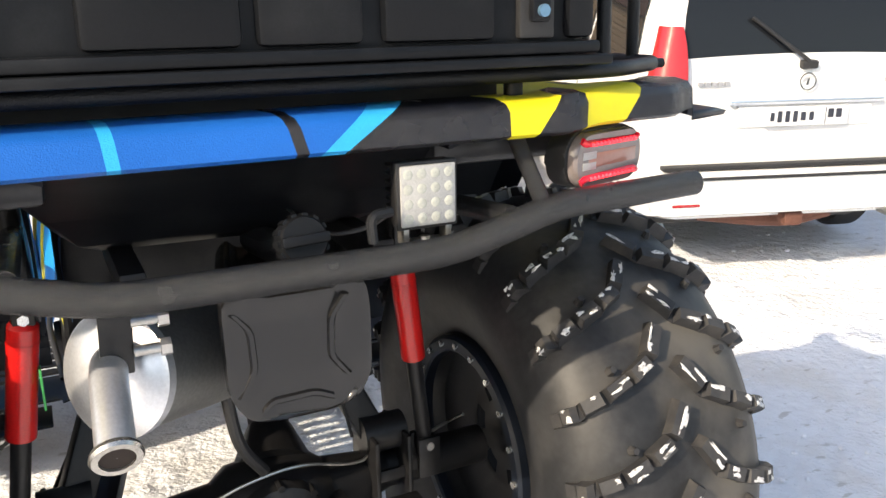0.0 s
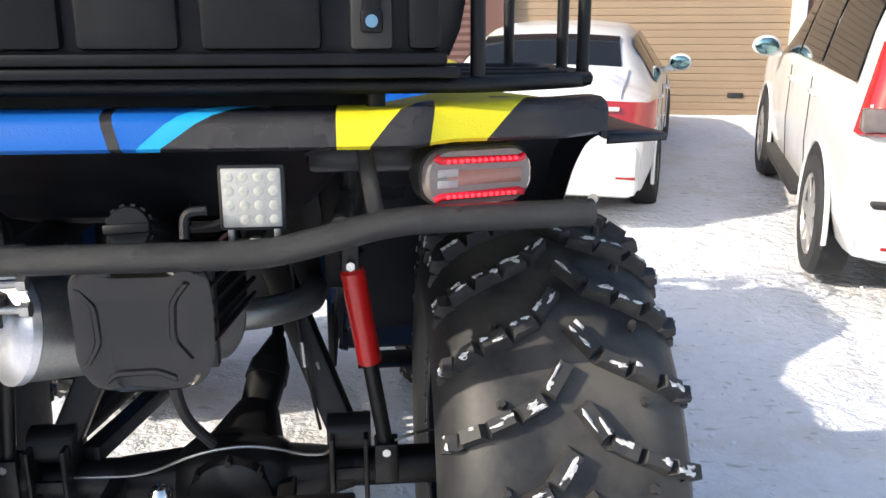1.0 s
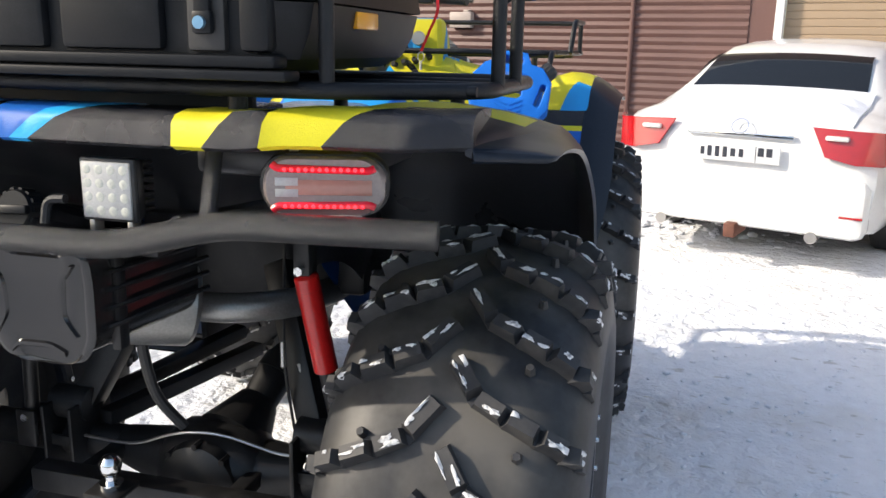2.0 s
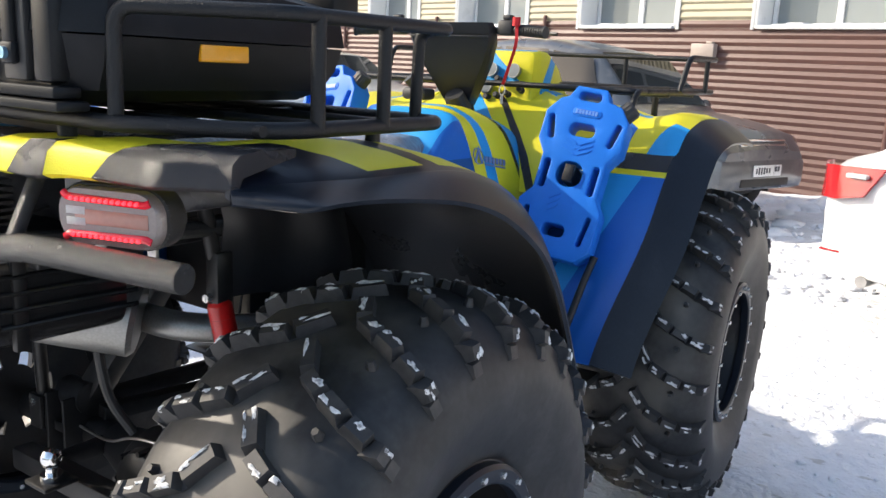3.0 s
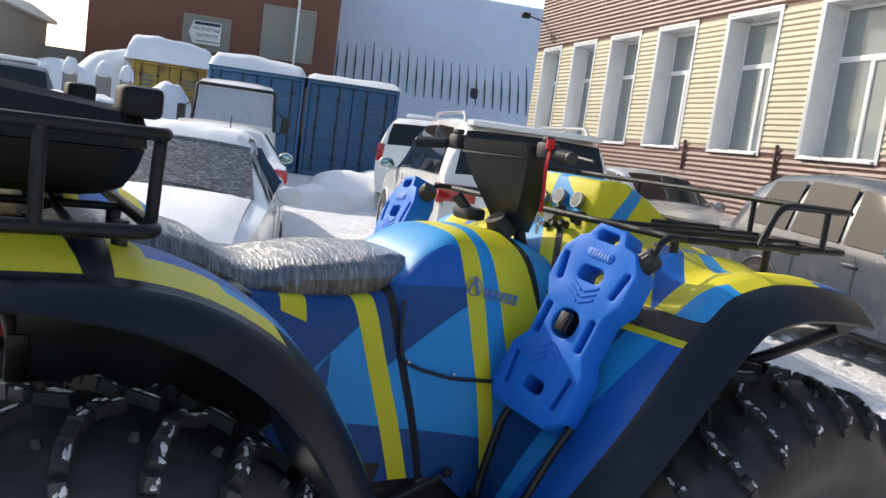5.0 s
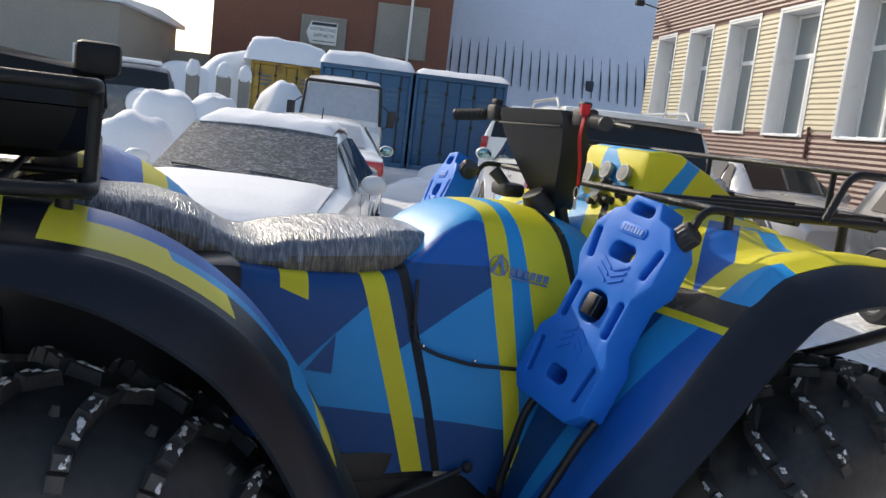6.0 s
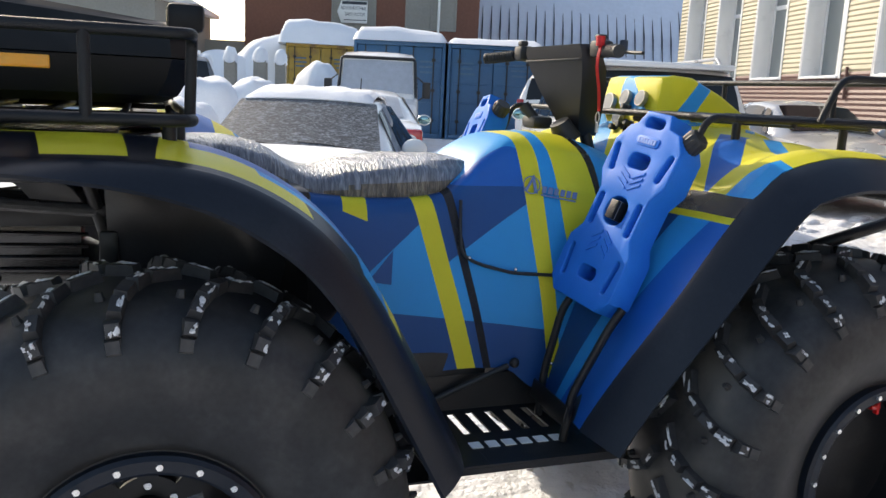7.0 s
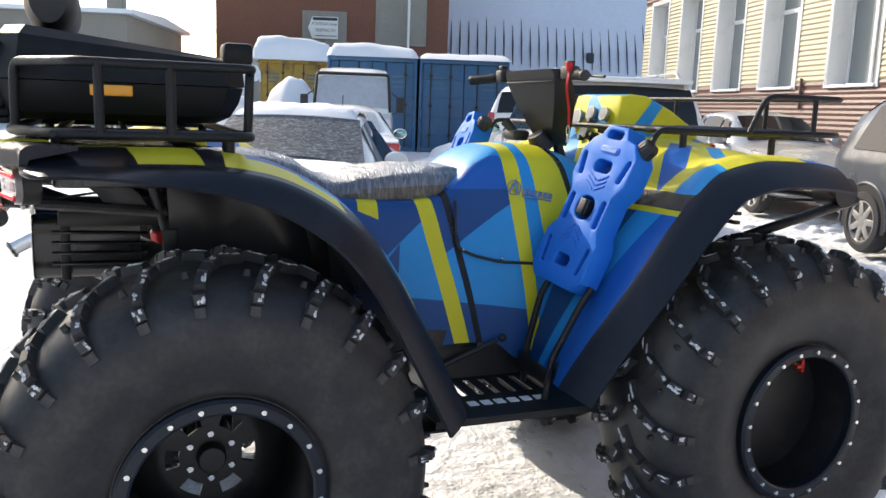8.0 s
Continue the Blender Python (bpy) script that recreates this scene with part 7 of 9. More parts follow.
def foot_boards():
    for s in (1, -1):
        bm = bmesh.new()
        z = 0.655

        def bar(x0, x1, y0, y1):
            a, b = sorted((s * x0, s * x1))
            box(bm, (a, y0, z - 0.006), (b, y1, z), 0.0)

        bar(0.30, 0.70, 0.66, 0.838)
        bar(0.30, 0.32, 0.8385, 1.222)
        board = part("foot_board", bm, BLACK, quad, "slotted black steel foot plate", smooth=0)
        bm = bmesh.new()
        bar(0.4905, 0.70, 0.8385, 1.222)
        part("outer_rail", bm, BLACK, board, smooth=0)
        bm = bmesh.new()
        bar(0.30, 0.70, 1.2225, 1.26)
        part("front_strip", bm, BLACK, board, smooth=0)
        for k in range(6):
            bm = bmesh.new()
            bar(0.3205, 0.490, 0.862 + 0.0635 * k, 0.9015 + 0.0635 * k)
            part("slat", bm, BLACK, board, smooth=0)
        bm = bmesh.new()
        a, b = sorted((s * 0.69, s * 0.70))
        box(bm, (a, 0.66, z - 0.025), (b, 1.26, z - 0.0065), 0.002)
        part("edge_strip", bm, BLACK, board, smooth=0)
        for k in range(6):
            bm = bmesh.new()
            yy = 0.825 + 0.051 * k
            f = s * 0.555
            box(bm, (min(f, f + s * 0.04), yy, z + 0.0005), (max(f, f + s * 0.04), yy + 0.034, z + 0.003))
            part("pale_bar", bm, WHITEPRINT, board, smooth=0)
        bm = bmesh.new()
        secs = []
        for y, zz in ((0.62, 0.66), (0.68, 0.655), (0.74, 0.655), (1.22, 0.655), (1.27, 0.68)):
            secs.append([(s * 0.30, y, zz + 0.115), (s * 0.31, y, zz + 0.004), (s * 0.33, y, zz)])
        loft(bm, secs)
        thicken(bm, 0.004)
        part("side_shield", bm, BLACK, quad)
        bm = bmesh.new()
        tube(bm, rounded([(s * 0.32, 0.74, 0.68), (s * 0.34, 0.95, 0.77), (s * 0.33, 1.04, 0.80)], 0.05), 0.009, 10)
        bmesh.ops.create_uvsphere(bm, u_segments=14, v_segments=8, radius=0.016, matrix=Matrix.Translation((s * 0.335, 1.06, 0.81)))
        part("shift_pedal", bm, TRIM, quad)
        # stays of the can carrier
        bm = bmesh.new()
        tube(bm, rounded([(s * 0.42, 1.21, 1.06), (s * 0.41, 1.175, 1.0), (s * 0.405, 1.13, 0.80), (s * 0.405, 1.12, 0.66)], 0.04), 0.0125, 10)
        tube(bm, rounded([(s * 0.655, 1.235, 1.06), (s * 0.645, 1.20, 1.0), (s * 0.615, 1.115, 0.80), (s * 0.61, 1.10, 0.66)], 0.04), 0.0125, 10)
        slab(bm, [(-0.015, -0.028), (0.235, -0.028), (0.235, 0.028), (-0.015, 0.028)], 0.008, frame_between((s * 0.40, 1.108, 0.745), (s, -0.06, 0.0), (0, 0.2, 1)), 0.003)
        part("can_carrier", bm, BLACK, quad)
        bm = bmesh.new()
        box(bm, (min(s * 0.36, s * 0.66), 0.60, 0.60), (max(s * 0.36, s * 0.66), 0.74, 0.608), 0.003)
        part("rear_step", bm, FLARE, quad)


foot_boards()


# ---- racks ----
def racks():
    r = 0.0125
    bm = bmesh.new()
    lo, hi = 1.556, 1.733
    base = [(-0.60, -0.535, lo), (0.60, -0.535, lo), (0.81, -0.40, lo), (0.81, 0.065, lo), (-0.81, 0.065, lo), (-0.81, -0.40, lo)]
    tube(bm, rounded(base, 0.07, 6, True), r * 1.1, 12, True)
    rack = part("rear_rack", bm, POWDER, quad, "black tubular rear luggage rack", smooth=60)
    for y in (-0.42, -0.25, -0.08):
        bm = bmesh.new()
        rod(bm, (-0.80, y, lo), (0.80, y, lo), 0.009)
        part("cross_bar", bm, POWDER, rack, smooth=60)
    for x in (-0.4, 0.4):
        bm = bmesh.new()
        rod(bm, (x, -0.53, lo - 0.006), (x, 0.065, lo - 0.006), 0.009)
        part("long_bar", bm, POWDER, rack, smooth=60)
    for s in (1, -1):
        bm = bmesh.new()
        pts = [(s * 0.585, -0.522, lo), (s * 0.585, -0.520, hi), (s * 0.81, -0.37, hi), (s * 0.815, 0.062, hi), (s * 0.735, 0.066, hi), (s * 0.735, 0.060, lo)]
        tube(bm, rounded(pts, 0.035), r, 12)
        part("side_rail", bm, POWDER, rack, smooth=60)
        for y in (-0.313, -0.143):
            bm = bmesh.new()
            rod(bm, (s * 0.812, y, lo), (s * 0.812, y, hi), r, seg=12)
            part("upright", bm, POWDER, rack, smooth=60)
        for x, y in ((s * 0.42, -0.50), (s * 0.66, 0.02), (s * 0.38, 0.05)):
            bm = bmesh.new()
            rod(bm, (x, y, 1.49), (x, y, lo), 0.016, seg=12)
            part("rack_foot", bm, BLACK, rack)
    # front rack
    lo, hi = 1.605, 1.735
    bm = bmesh.new()
    tube(bm, rounded([(-0.66, 1.52, lo), (0.66, 1.52, lo), (0.70, 2.25, lo), (-0.70, 2.25, lo)], 0.07, 6, True), 0.011, 12, True)
    front = part("front_rack", bm, POWDER, quad, "black tubular front luggage rack", smooth=60)
    for y in (1.74, 2.02):
        bm = bmesh.new()
        rod(bm, (-0.68, y, lo - 0.012), (0.68, y, lo - 0.012), 0.0085)
        part("cross_bar", bm, POWDER, front, smooth=60)
    for x in (-0.5, -0.33, -0.15, 0.15, 0.33, 0.5):
        bm = bmesh.new()
        rod(bm, (x, 1.52, lo + 0.004), (x, 2.25, lo + 0.004), 0.0085)
        part("long_bar", bm, POWDER, front, smooth=60)
    bm = bmesh.new()
    tube(bm, rounded([(-0.69, 1.82, lo), (-0.70, 1.87, hi), (-0.70, 2.24, hi), (0.70, 2.24, hi), (0.70, 1.87, hi), (0.69, 1.82, lo)], 0.05), 0.011, 12)
    part("front_rail", bm, POWDER, front, smooth=60)
    for x, y in ((0.70, 2.10), (-0.70, 2.10), (0.3, 2.24), (-0.3, 2.24)):
        bm = bmesh.new()
        rod(bm, (x, y, lo), (x, y, hi), 0.010, seg=12)
        part("upright", bm, POWDER, front, smooth=60)
    for s in (1, -1):
        bm = bmesh.new()
        tube(bm, rounded([(s * 0.66, 1.54, lo), (s * 0.665, 1.45, lo + 0.005), (s * 0.655, 1.41, 1.50)], 0.05), 0.0105, 12)
        part("can_guard", bm, POWDER, front, smooth=60)
        for x, y, zz in ((0.45, 1.72, 1.50), (0.5, 2.1, 1.44)):
            bm = bmesh.new()
            rod(bm, (s * x, y, zz), (s * x, y, lo), 0.014)
            part("rack_foot", bm, BLACK, front)
    # front bumper
    bm = bmesh.new()
    tube(bm, rounded([(-0.68, 2.36, 1.36), (-0.50, 2.42, 1.36), (0.50, 2.42, 1.36), (0.68, 2.36, 1.36)], 0.08), 0.022, 14)
    for s in (1, -1):
        tube(bm, rounded([(s * 0.68, 2.37, 1.362), (s * 0.66, 1.93, 1.244), (s * 0.45, 1.80, 1.12)], 0.08), 0.019, 12)
    part("front_bumper", bm, POWDER, quad, smooth=60)
    bm = bmesh.new()
    rod(bm, (0.58, 2.30, 1.39), (0.70, 2.30, 1.39), 0.055, seg=20)
    part("fog_lamp", bm, TRIM, quad)


racks()


def cargo_box():
    """The rear hard case with its tapering lid."""
    top = root("cargo_box", QUAD @ pose(0.0, -0.245, 1.582), "black moulded plastic cargo case on the rear rack", "cargo case")
    w, y0, y1 = 0.565, -0.325, 0.325
    bm = bmesh.new()
    secs = []
    for z, k, f in ((0.0, 0.90, 0.075), (0.02, 0.955, 0.035), (0.06, 0.985, 0.012), (0.105, 1.0, 0.0)):
        a, b = y0 + 0.02 * (1 - k) * 10 * 0.1, y1 - f
        c = 0.05
        secs.append([(-w * k + c, a, z), (w * k - c, a, z), (w * k, a + c, z), (w * k, b - c, z), (w * k - c, b, z), (-w * k + c, b, z), (-w * k, b - c, z), (-w * k, a + c, z)])
    loft(bm, secs, ring=True, caps=True)
    base = part("base", bm, PLASTIC, top, smooth=30)
    # lid: highest at the back, falling forward
    bm = bmesh.new()
    secs = []
    for z0, z1, k in ((0.108, 0.108, 1.012), (0.16, 0.15, 1.0), (0.225, 0.178, 0.975), (0.25, 0.19, 0.93)):
        c = 0.055
        p = [(-w * k + c, y0 * k, z0), (w * k - c, y0 * k, z0), (w * k, y0 * k + c, z0), (w * k, y1 * k - c, z1), (w * k - c, y1 * k, z1), (-w * k + c, y1 * k, z1), (-w * k, y1 * k - c, z1), (-w * k, y0 * k + c, z0)]
        secs.append(p)
    loft(bm, secs, ring=True, caps=True)
    part("lid", bm, PLASTIC, top, smooth=30)
    # moulded panels on the back
    for x0, x1 in ((-0.50, -0.36), (-0.24, -0.04), (-0.02, 0.13), (0.16, 0.34), (0.47, 0.52)):
        bm = bmesh.new()
        box(bm, (x0, y0 - 0.016, 0.030), (x1, y0 + 0.02, 0.205), 0.010)
        part("moulded_panel", bm, PLASTIC, top)
    bm = bmesh.new()
    box(bm, (-0.53, y0 - 0.02, 0.006), (0.53, y0 + 0.03, 0.026), 0.006)
    box(bm, (-0.55, y0 - 0.028, -0.012), (0.55, y0 + 0.03, 0.004), 0.005)
    part("rear_edge", bm, PLASTIC, top)
    for x in (0.415, -0.415):
        bm = bmesh.new()
        box(bm, (x - 0.032, y0 - 0.012, 0.03), (x + 0.032, y0 + 0.02, 0.21), 0.006)
        latch = part("latch_plate", bm, TRIM, top)
        bm = bmesh.new()
        box(bm, (x - 0.014, y0 - 0.024, 0.075), (x + 0.014, y0 - 0.010, 0.19), 0.006)
        box(bm, (x - 0.017, y0 - 0.026, 0.055), (x + 0.017, y0 - 0.010, 0.09), 0.006)
        part("latch", bm, PLASTIC, latch)
        bm = bmesh.new()
        rod(bm, (x, y0 - 0.026, 0.072), (x, y0 - 0.033, 0.072), 0.0095, seg=14)
        part("lock_barrel", bm, mat("blue_zinc", (0.20, 0.38, 0.55), 0.3, metal=0.7), latch, "bluish metal lock")
    for s in (1, -1):
        bm = bmesh.new()
        box(bm, (s * 0.561 - 0.006, -0.093, 0.070), (s * 0.561 + 0.006, 0.017, 0.100), 0.003)
        part("side_reflector", bm, ORANGE, top, "orange side reflector")
        bm = bmesh.new()
        box(bm, (s * 0.50 - 0.05, y1 - 0.06, 0.17), (s * 0.50 + 0.05, y1 + 0.025, 0.235), 0.014)
        part("hinge_lug", bm, PLASTIC, top)
    bm = bmesh.new()
    box(bm, (-0.07, y0 - 0.02, 0.208), (0.11, y0 - 0.002, 0.235), 0.004)
    part("rear_reflector", bm, RED_LENS, top, "red rear reflector")
    bm = bmesh.new()
    secs = []
    for x in [-0.36 + 0.045 * k for k in range(17)]:
        e = math.sqrt(max(0.0, 1 - (abs(x) / 0.40) ** 6))
        secs.append([(x, -0.20 + 0.075 * e * math.cos(t), 0.345 + 0.11 * e * math.sin(t)) for t in (2 * math.pi * j / 18 for j in range(18))])
    loft(bm, secs, ring=True, caps=True)
    part("backrest", bm, VINYL, top, "padded black passenger backrest", smooth=60)


cargo_box()


# ---- jerry cans ----
def plate_with_holes(bm, outline, holes, depth, m, bevel):
    loops = []
    for loop in [outline] + holes:
        vs = [bm.verts.new((x, y, 0)) for x, y in loop]
        loops.append([bm.edges.new((vs[i], vs[(i + 1) % len(vs)])) for i in range(len(vs))])
    made = bmesh.ops.triangle_fill(bm, edges=[e for l in loops for e in l], use_beauty=True, normal=(0, 0, 1))
    faces = [f for f in made["geom"] if isinstance(f, bmesh.types.BMFace)]
    ext = bmesh.ops.extrude_face_region(bm, geom=faces)
    vs = [v for v in ext["geom"] if isinstance(v, bmesh.types.BMVert)]
    bmesh.ops.translate(bm, vec=(0, 0, depth), verts=vs)
    bmesh.ops.recalc_face_normals(bm, faces=bm.faces)
    bm.edges.ensure_lookup_table()
    sharp = [e for e in bm.edges if len(e.link_faces) == 2 and e.calc_face_angle(0) > radians(70)]
    rims = [e for e in sharp if abs(e.verts[0].co.z - e.verts[1].co.z) < 1e-6]
    bmesh.ops.bevel(bm, geom=rims, offset=bevel, segments=3, profile=0.5, affect="EDGES")
    bmesh.ops.transform(bm, matrix=m, verts=bm.verts)


def slot(cx, cy, w, h, turn=0.0, n=5):
    """A rounded slot as a hole outline."""
    r = min(w, h) * 0.42
    out = []
    for sx, sy, a0 in ((1, 1, 0), (-1, 1, 90), (-1, -1, 180), (1, -1, 270)):
        for k in range(n):
            a = radians(a0 + 90 * k / (n - 1))
            x, y = sx * (w / 2 - r) + r * math.cos(a), sy * (h / 2 - r) + r * math.sin(a)
            out.append((cx + x * math.cos(turn) - y * math.sin(turn), cy + x * math.sin(turn) + y * math.cos(turn)))
    return out[::-1]


def jerry_can(m, label):
    """A flat fuel can; x across, y up along it, z out of its face. Its origin is the middle of the back."""
    top = root("jerry_can", m, label, "fuel can", "fuel cans")
    d = 0.088
    outline = [(-0.105, -0.305), (0.095, -0.305), (0.135, -0.265), (0.135, -0.13), (0.108, -0.085), (0.108, 0.035), (0.142, 0.085), (0.142, 0.185), (0.105, 0.235),
               (0.062, 0.245), (0.045, 0.285), (-0.055, 0.285), (-0.075, 0.245), (-0.10, 0.235), (-0.138, 0.185), (-0.138, 0.085), (-0.108, 0.035), (-0.108, -0.085), (-0.142, -0.13), (-0.142, -0.265)]
    holes = [slot(-0.004, 0.252, 0.075, 0.030), slot(0.0, 0.135, 0.085, 0.045), slot(0.0, -0.02, 0.085, 0.085), slot(0.0, -0.215, 0.075, 0.042),
             slot(0.083, -0.03, 0.022, 0.10), slot(-0.083, -0.03, 0.022, 0.10),
             slot(0.108, 0.132, 0.020, 0.085, -0.22), slot(-0.105, 0.132, 0.020, 0.085, 0.22), slot(0.098, -0.20, 0.017, 0.10, -0.12), slot(-0.102, -0.20, 0.017, 0.10, 0.12)]
    bm = bmesh.new()
    plate_with_holes(bm, outline, holes, d, Matrix.Diagonal((1.05, 1.02, 1, 1)), 0.005)
    body_ = part("can_body", bm, CAN_BLUE, top, "bright blue moulded plastic", smooth=40)
    for k in range(3):
        for s in (1, -1):
            for pts in ([(s * 0.006, 0.09 - k * 0.018), (s * 0.05, 0.112 - k * 0.018), (s * 0.05, 0.105 - k * 0.018), (s * 0.006, 0.083 - k * 0.018)],
                        [(s * 0.008, -0.085 - k * 0.022), (s * 0.045, -0.11 - k * 0.022), (s * 0.045, -0.118 - k * 0.022), (s * 0.008, -0.093 - k * 0.022)]):
                bm = bmesh.new()
                slab(bm, pts, 0.004, Matrix.Translation((0, 0, d - 0.001)))
                part("chevron", bm, CAN_BLUE, body_, smooth=0)
    bm = bmesh.new()
    slab(bm, slot(0.0, 0.200, 0.10, 0.030)[::-1], 0.004, Matrix.Translation((0, 0, d - 0.001)), 0.001)
    badge = part("name_panel", bm, CAN_BLUE, body_)
    for k in range(7):
        bm = bmesh.new()
        slab(bm, [(-0.04 + k * 0.0115, 0.192), (-0.032 + k * 0.0115, 0.192), (-0.032 + k * 0.0115, 0.208), (-0.04 + k * 0.0115, 0.208)], 0.003, Matrix.Translation((0, 0, d + 0.0025)))
        part("raised_bar", bm, mat("can_print", (0.10, 0.25, 0.62), 0.4), badge, smooth=0)
    bm = bmesh.new()
    ax = Vector((0.62, 0.78, 0)).normalized()
    p = Vector((0.108, 0.215, d * 0.5))
    rows = []
    for h, wave in ((0.0, 0.0), (0.006, 1.0), (0.046, 1.0), (0.050, 0.0), (0.056, -1.0)):
        row = []
        for k in range(48):
            t = 2 * math.pi * k / 48
            o1 = ax.orthogonal().normalized()
            o = o1 * math.cos(t) + ax.cross(o1) * math.sin(t)
            row.append(p + ax * h + o * (0.031 + (0.0025 * (k % 3 == 0) * wave if wave > 0 else 0.004 * wave)))
        rows.append(row)
    loft(bm, rows, ring=True, caps=True)
    part("cap", bm, TRIM, top, "ribbed black screw cap")
    bm = bmesh.new()
    box(bm, (-0.017, -0.048, -0.01), (0.017, 0.010, d + 0.018), 0.003)
    clamp = part("clamp", bm, POWDER, top, "square black steel clamp through the middle")
    bm = bmesh.new()
    box(bm, (-0.0175, -0.0485, d + 0.004), (0.0175, 0.0105, d + 0.007), 0.001)
    part("edge_band", bm, SATIN, clamp)
    return top


UPV = Vector((0.05, 0.375, 0.925)).normalized()
ACR = Vector((0.985, 0.12, -0.10))
ACR = (ACR - UPV * ACR.dot(UPV)).normalized()
NRM = ACR.cross(UPV)
CAN_M = QUAD @ Matrix.Translation(Vector((0.525, 1.272, 1.343)) - NRM * 0.088) @ Matrix((ACR, UPV, NRM)).transposed().to_4x4()
jerry_can(CAN_M, "flat blue plastic fuel can strapped to the fender")
loc = QUAD.inverted() @ CAN_M
u2, n2 = loc.to_3x3().col[1].copy(), loc.to_3x3().col[2].copy()
u2.x, n2.x = -u2.x, -n2.x
p2 = loc.translation.copy()
p2 = Vector((-p2.x, p2.y - 0.105, p2.z + 0.03))
jerry_can(QUAD @ Matrix.Translation(p2) @ Matrix((u2.cross(n2), u2, n2)).transposed().to_4x4(), "flat blue plastic fuel can strapped to the other fender")


# ---- parked vehicles: y forward from the rear axle, x to the right, z up from the ground ----
def road_wheel(parent, x, y, r, w, style, outward):
    m = pose(x, y, r, 0, 90 * outward, 0)
    bm = bmesh.new()
    lathe(bm, [(r * 0.66, w * 0.42), (r * 0.74, w * 0.5), (r * 0.93, w * 0.46), (r, w * 0.3), (r, -w * 0.3), (r * 0.93, -w * 0.48), (r * 0.66, -w * 0.45)], 40, m)
    ty = part("wheel", bm, CARTYRE, parent)
    bm = bmesh.new()
    lathe(bm, [(r * 0.68, w * 0.43), (r * 0.64, w * 0.44), (r * 0.60, w * 0.30), (r * 0.58, 0.0)], 36, m)
    if style == "spoke":
        for k in range(7):
            a = 2 * math.pi * k / 7
            slab(bm, [(-0.12 * r, 0.1 * r), (0.12 * r, 0.1 * r), (0.09 * r, 0.64 * r), (-0.09 * r, 0.64 * r)], 0.025, m @ Matrix.Rotation(a, 4, "Z") @ Matrix.Translation((0, 0, w * 0.30)), 0.006)
        lathe(bm, [(0.001, w * 0.43), (r * 0.16, w * 0.42), (r * 0.2, w * 0.33)], 20, m)
    part("rim", bm, ALLOY, ty)
    # a flat dark disc stands for the shade behind the spokes
    bm = bmesh.new()
    lathe(bm, [(0.001, w * 0.12), (r * 0.62, w * 0.12)], 28, m)
    part("brake_shade", bm, TRIM, ty)
    return ty


class Shell:
    """A car body skinned over stations: y, underside, belt, roof, and half-widths at sill, belt and roof."""

    def __init__(self, rows):
        self.rows = rows

    def at(self, y):
        r = self.rows
        for a, b in zip(r, r[1:]):
            if y <= b[0]:
                u = max(0.0, (y - a[0]) / (b[0] - a[0]))
                return [p + (q - p) * u for p, q in zip(a, b)]
        return list(r[-1])

    def section(self, y):
        _, zb, zs, zt, wb, ws, wt = self.at(y)
        h = zs - zb
        half = [(wb * 0.80, zb), (wb * 0.95, zb + 0.03), (wb, zb + h * 0.22), (ws + 0.012, zb + h * 0.55), (ws + 0.004, zb + h * 0.86), (ws - 0.012, zs)]
        g = max(zt - zs, 0.02)
        half += [(ws + (wt - ws) * 0.5 + 0.006, zs + g * 0.5), (wt, zs + g * 0.90), (wt * 0.90, zs + g * 0.985), (wt * 0.5, zs + g + 0.018), (0.0, zs + g + 0.025)]
        return half

    def skin(self, bm, extra=6):
        ys = []
        for a, b in zip(self.rows, self.rows[1:]):
            n = max(1, int((b[0] - a[0]) / 0.12))
            ys += [a[0] + (b[0] - a[0]) * k / n for k in range(n)]
        ys.append(self.rows[-1][0])
        secs = []
        for y in ys:
            h = self.section(y)
            secs.append([(x, y, z) for x, z in h] + [(-x, y, z) for x, z in h[-2::-1]])
        loft(bm, secs, ring=True, caps=True)

    def side_pane(self, bm, s, b0, b1, t0, t1, lo=0.10, hi=0.86):
        """A side window from b0..b1 at the belt to t0..t1 at the roof."""
        grid = []
        for i in range(9):
            u = i / 8
            row = []
            for j in range(5):
                v = j / 4
                y = (b0 + (b1 - b0) * u) * (1 - v) + (t0 + (t1 - t0) * u) * v
                _, zb, zs, zt, wb, ws, wt = self.at(y)
                k = lo + (hi - lo) * v
                x = ws + (wt - ws) * k + 0.020 - 0.02 * abs(k - 0.5)
                row.append((s * x, y, zs + (zt - zs) * k))
            grid.append(row)
        loft(bm, grid)
        thicken(bm, 0.004)

    def end_pane(self, bm, y0, y1, k0=0.86, k1=0.86, lift=0.010):
        """Windscreen or rear window lying between two stations."""
        grid = []
        for i in range(9):
            u = i / 8
            y = y0 + (y1 - y0) * u
            _, zb, zs, zt, wb, ws, wt = self.at(y)
            w = wt * (k0 + (k1 - k0) * u)
            row = []
            for j in range(11):
                v = -1 + 2 * j / 10
                row.append((v * w, y, max(zt, zs + 0.02) + lift + 0.022 * (1 - v * v)))
            grid.append(row)
        loft(bm, grid)
        thicken(bm, 0.004)


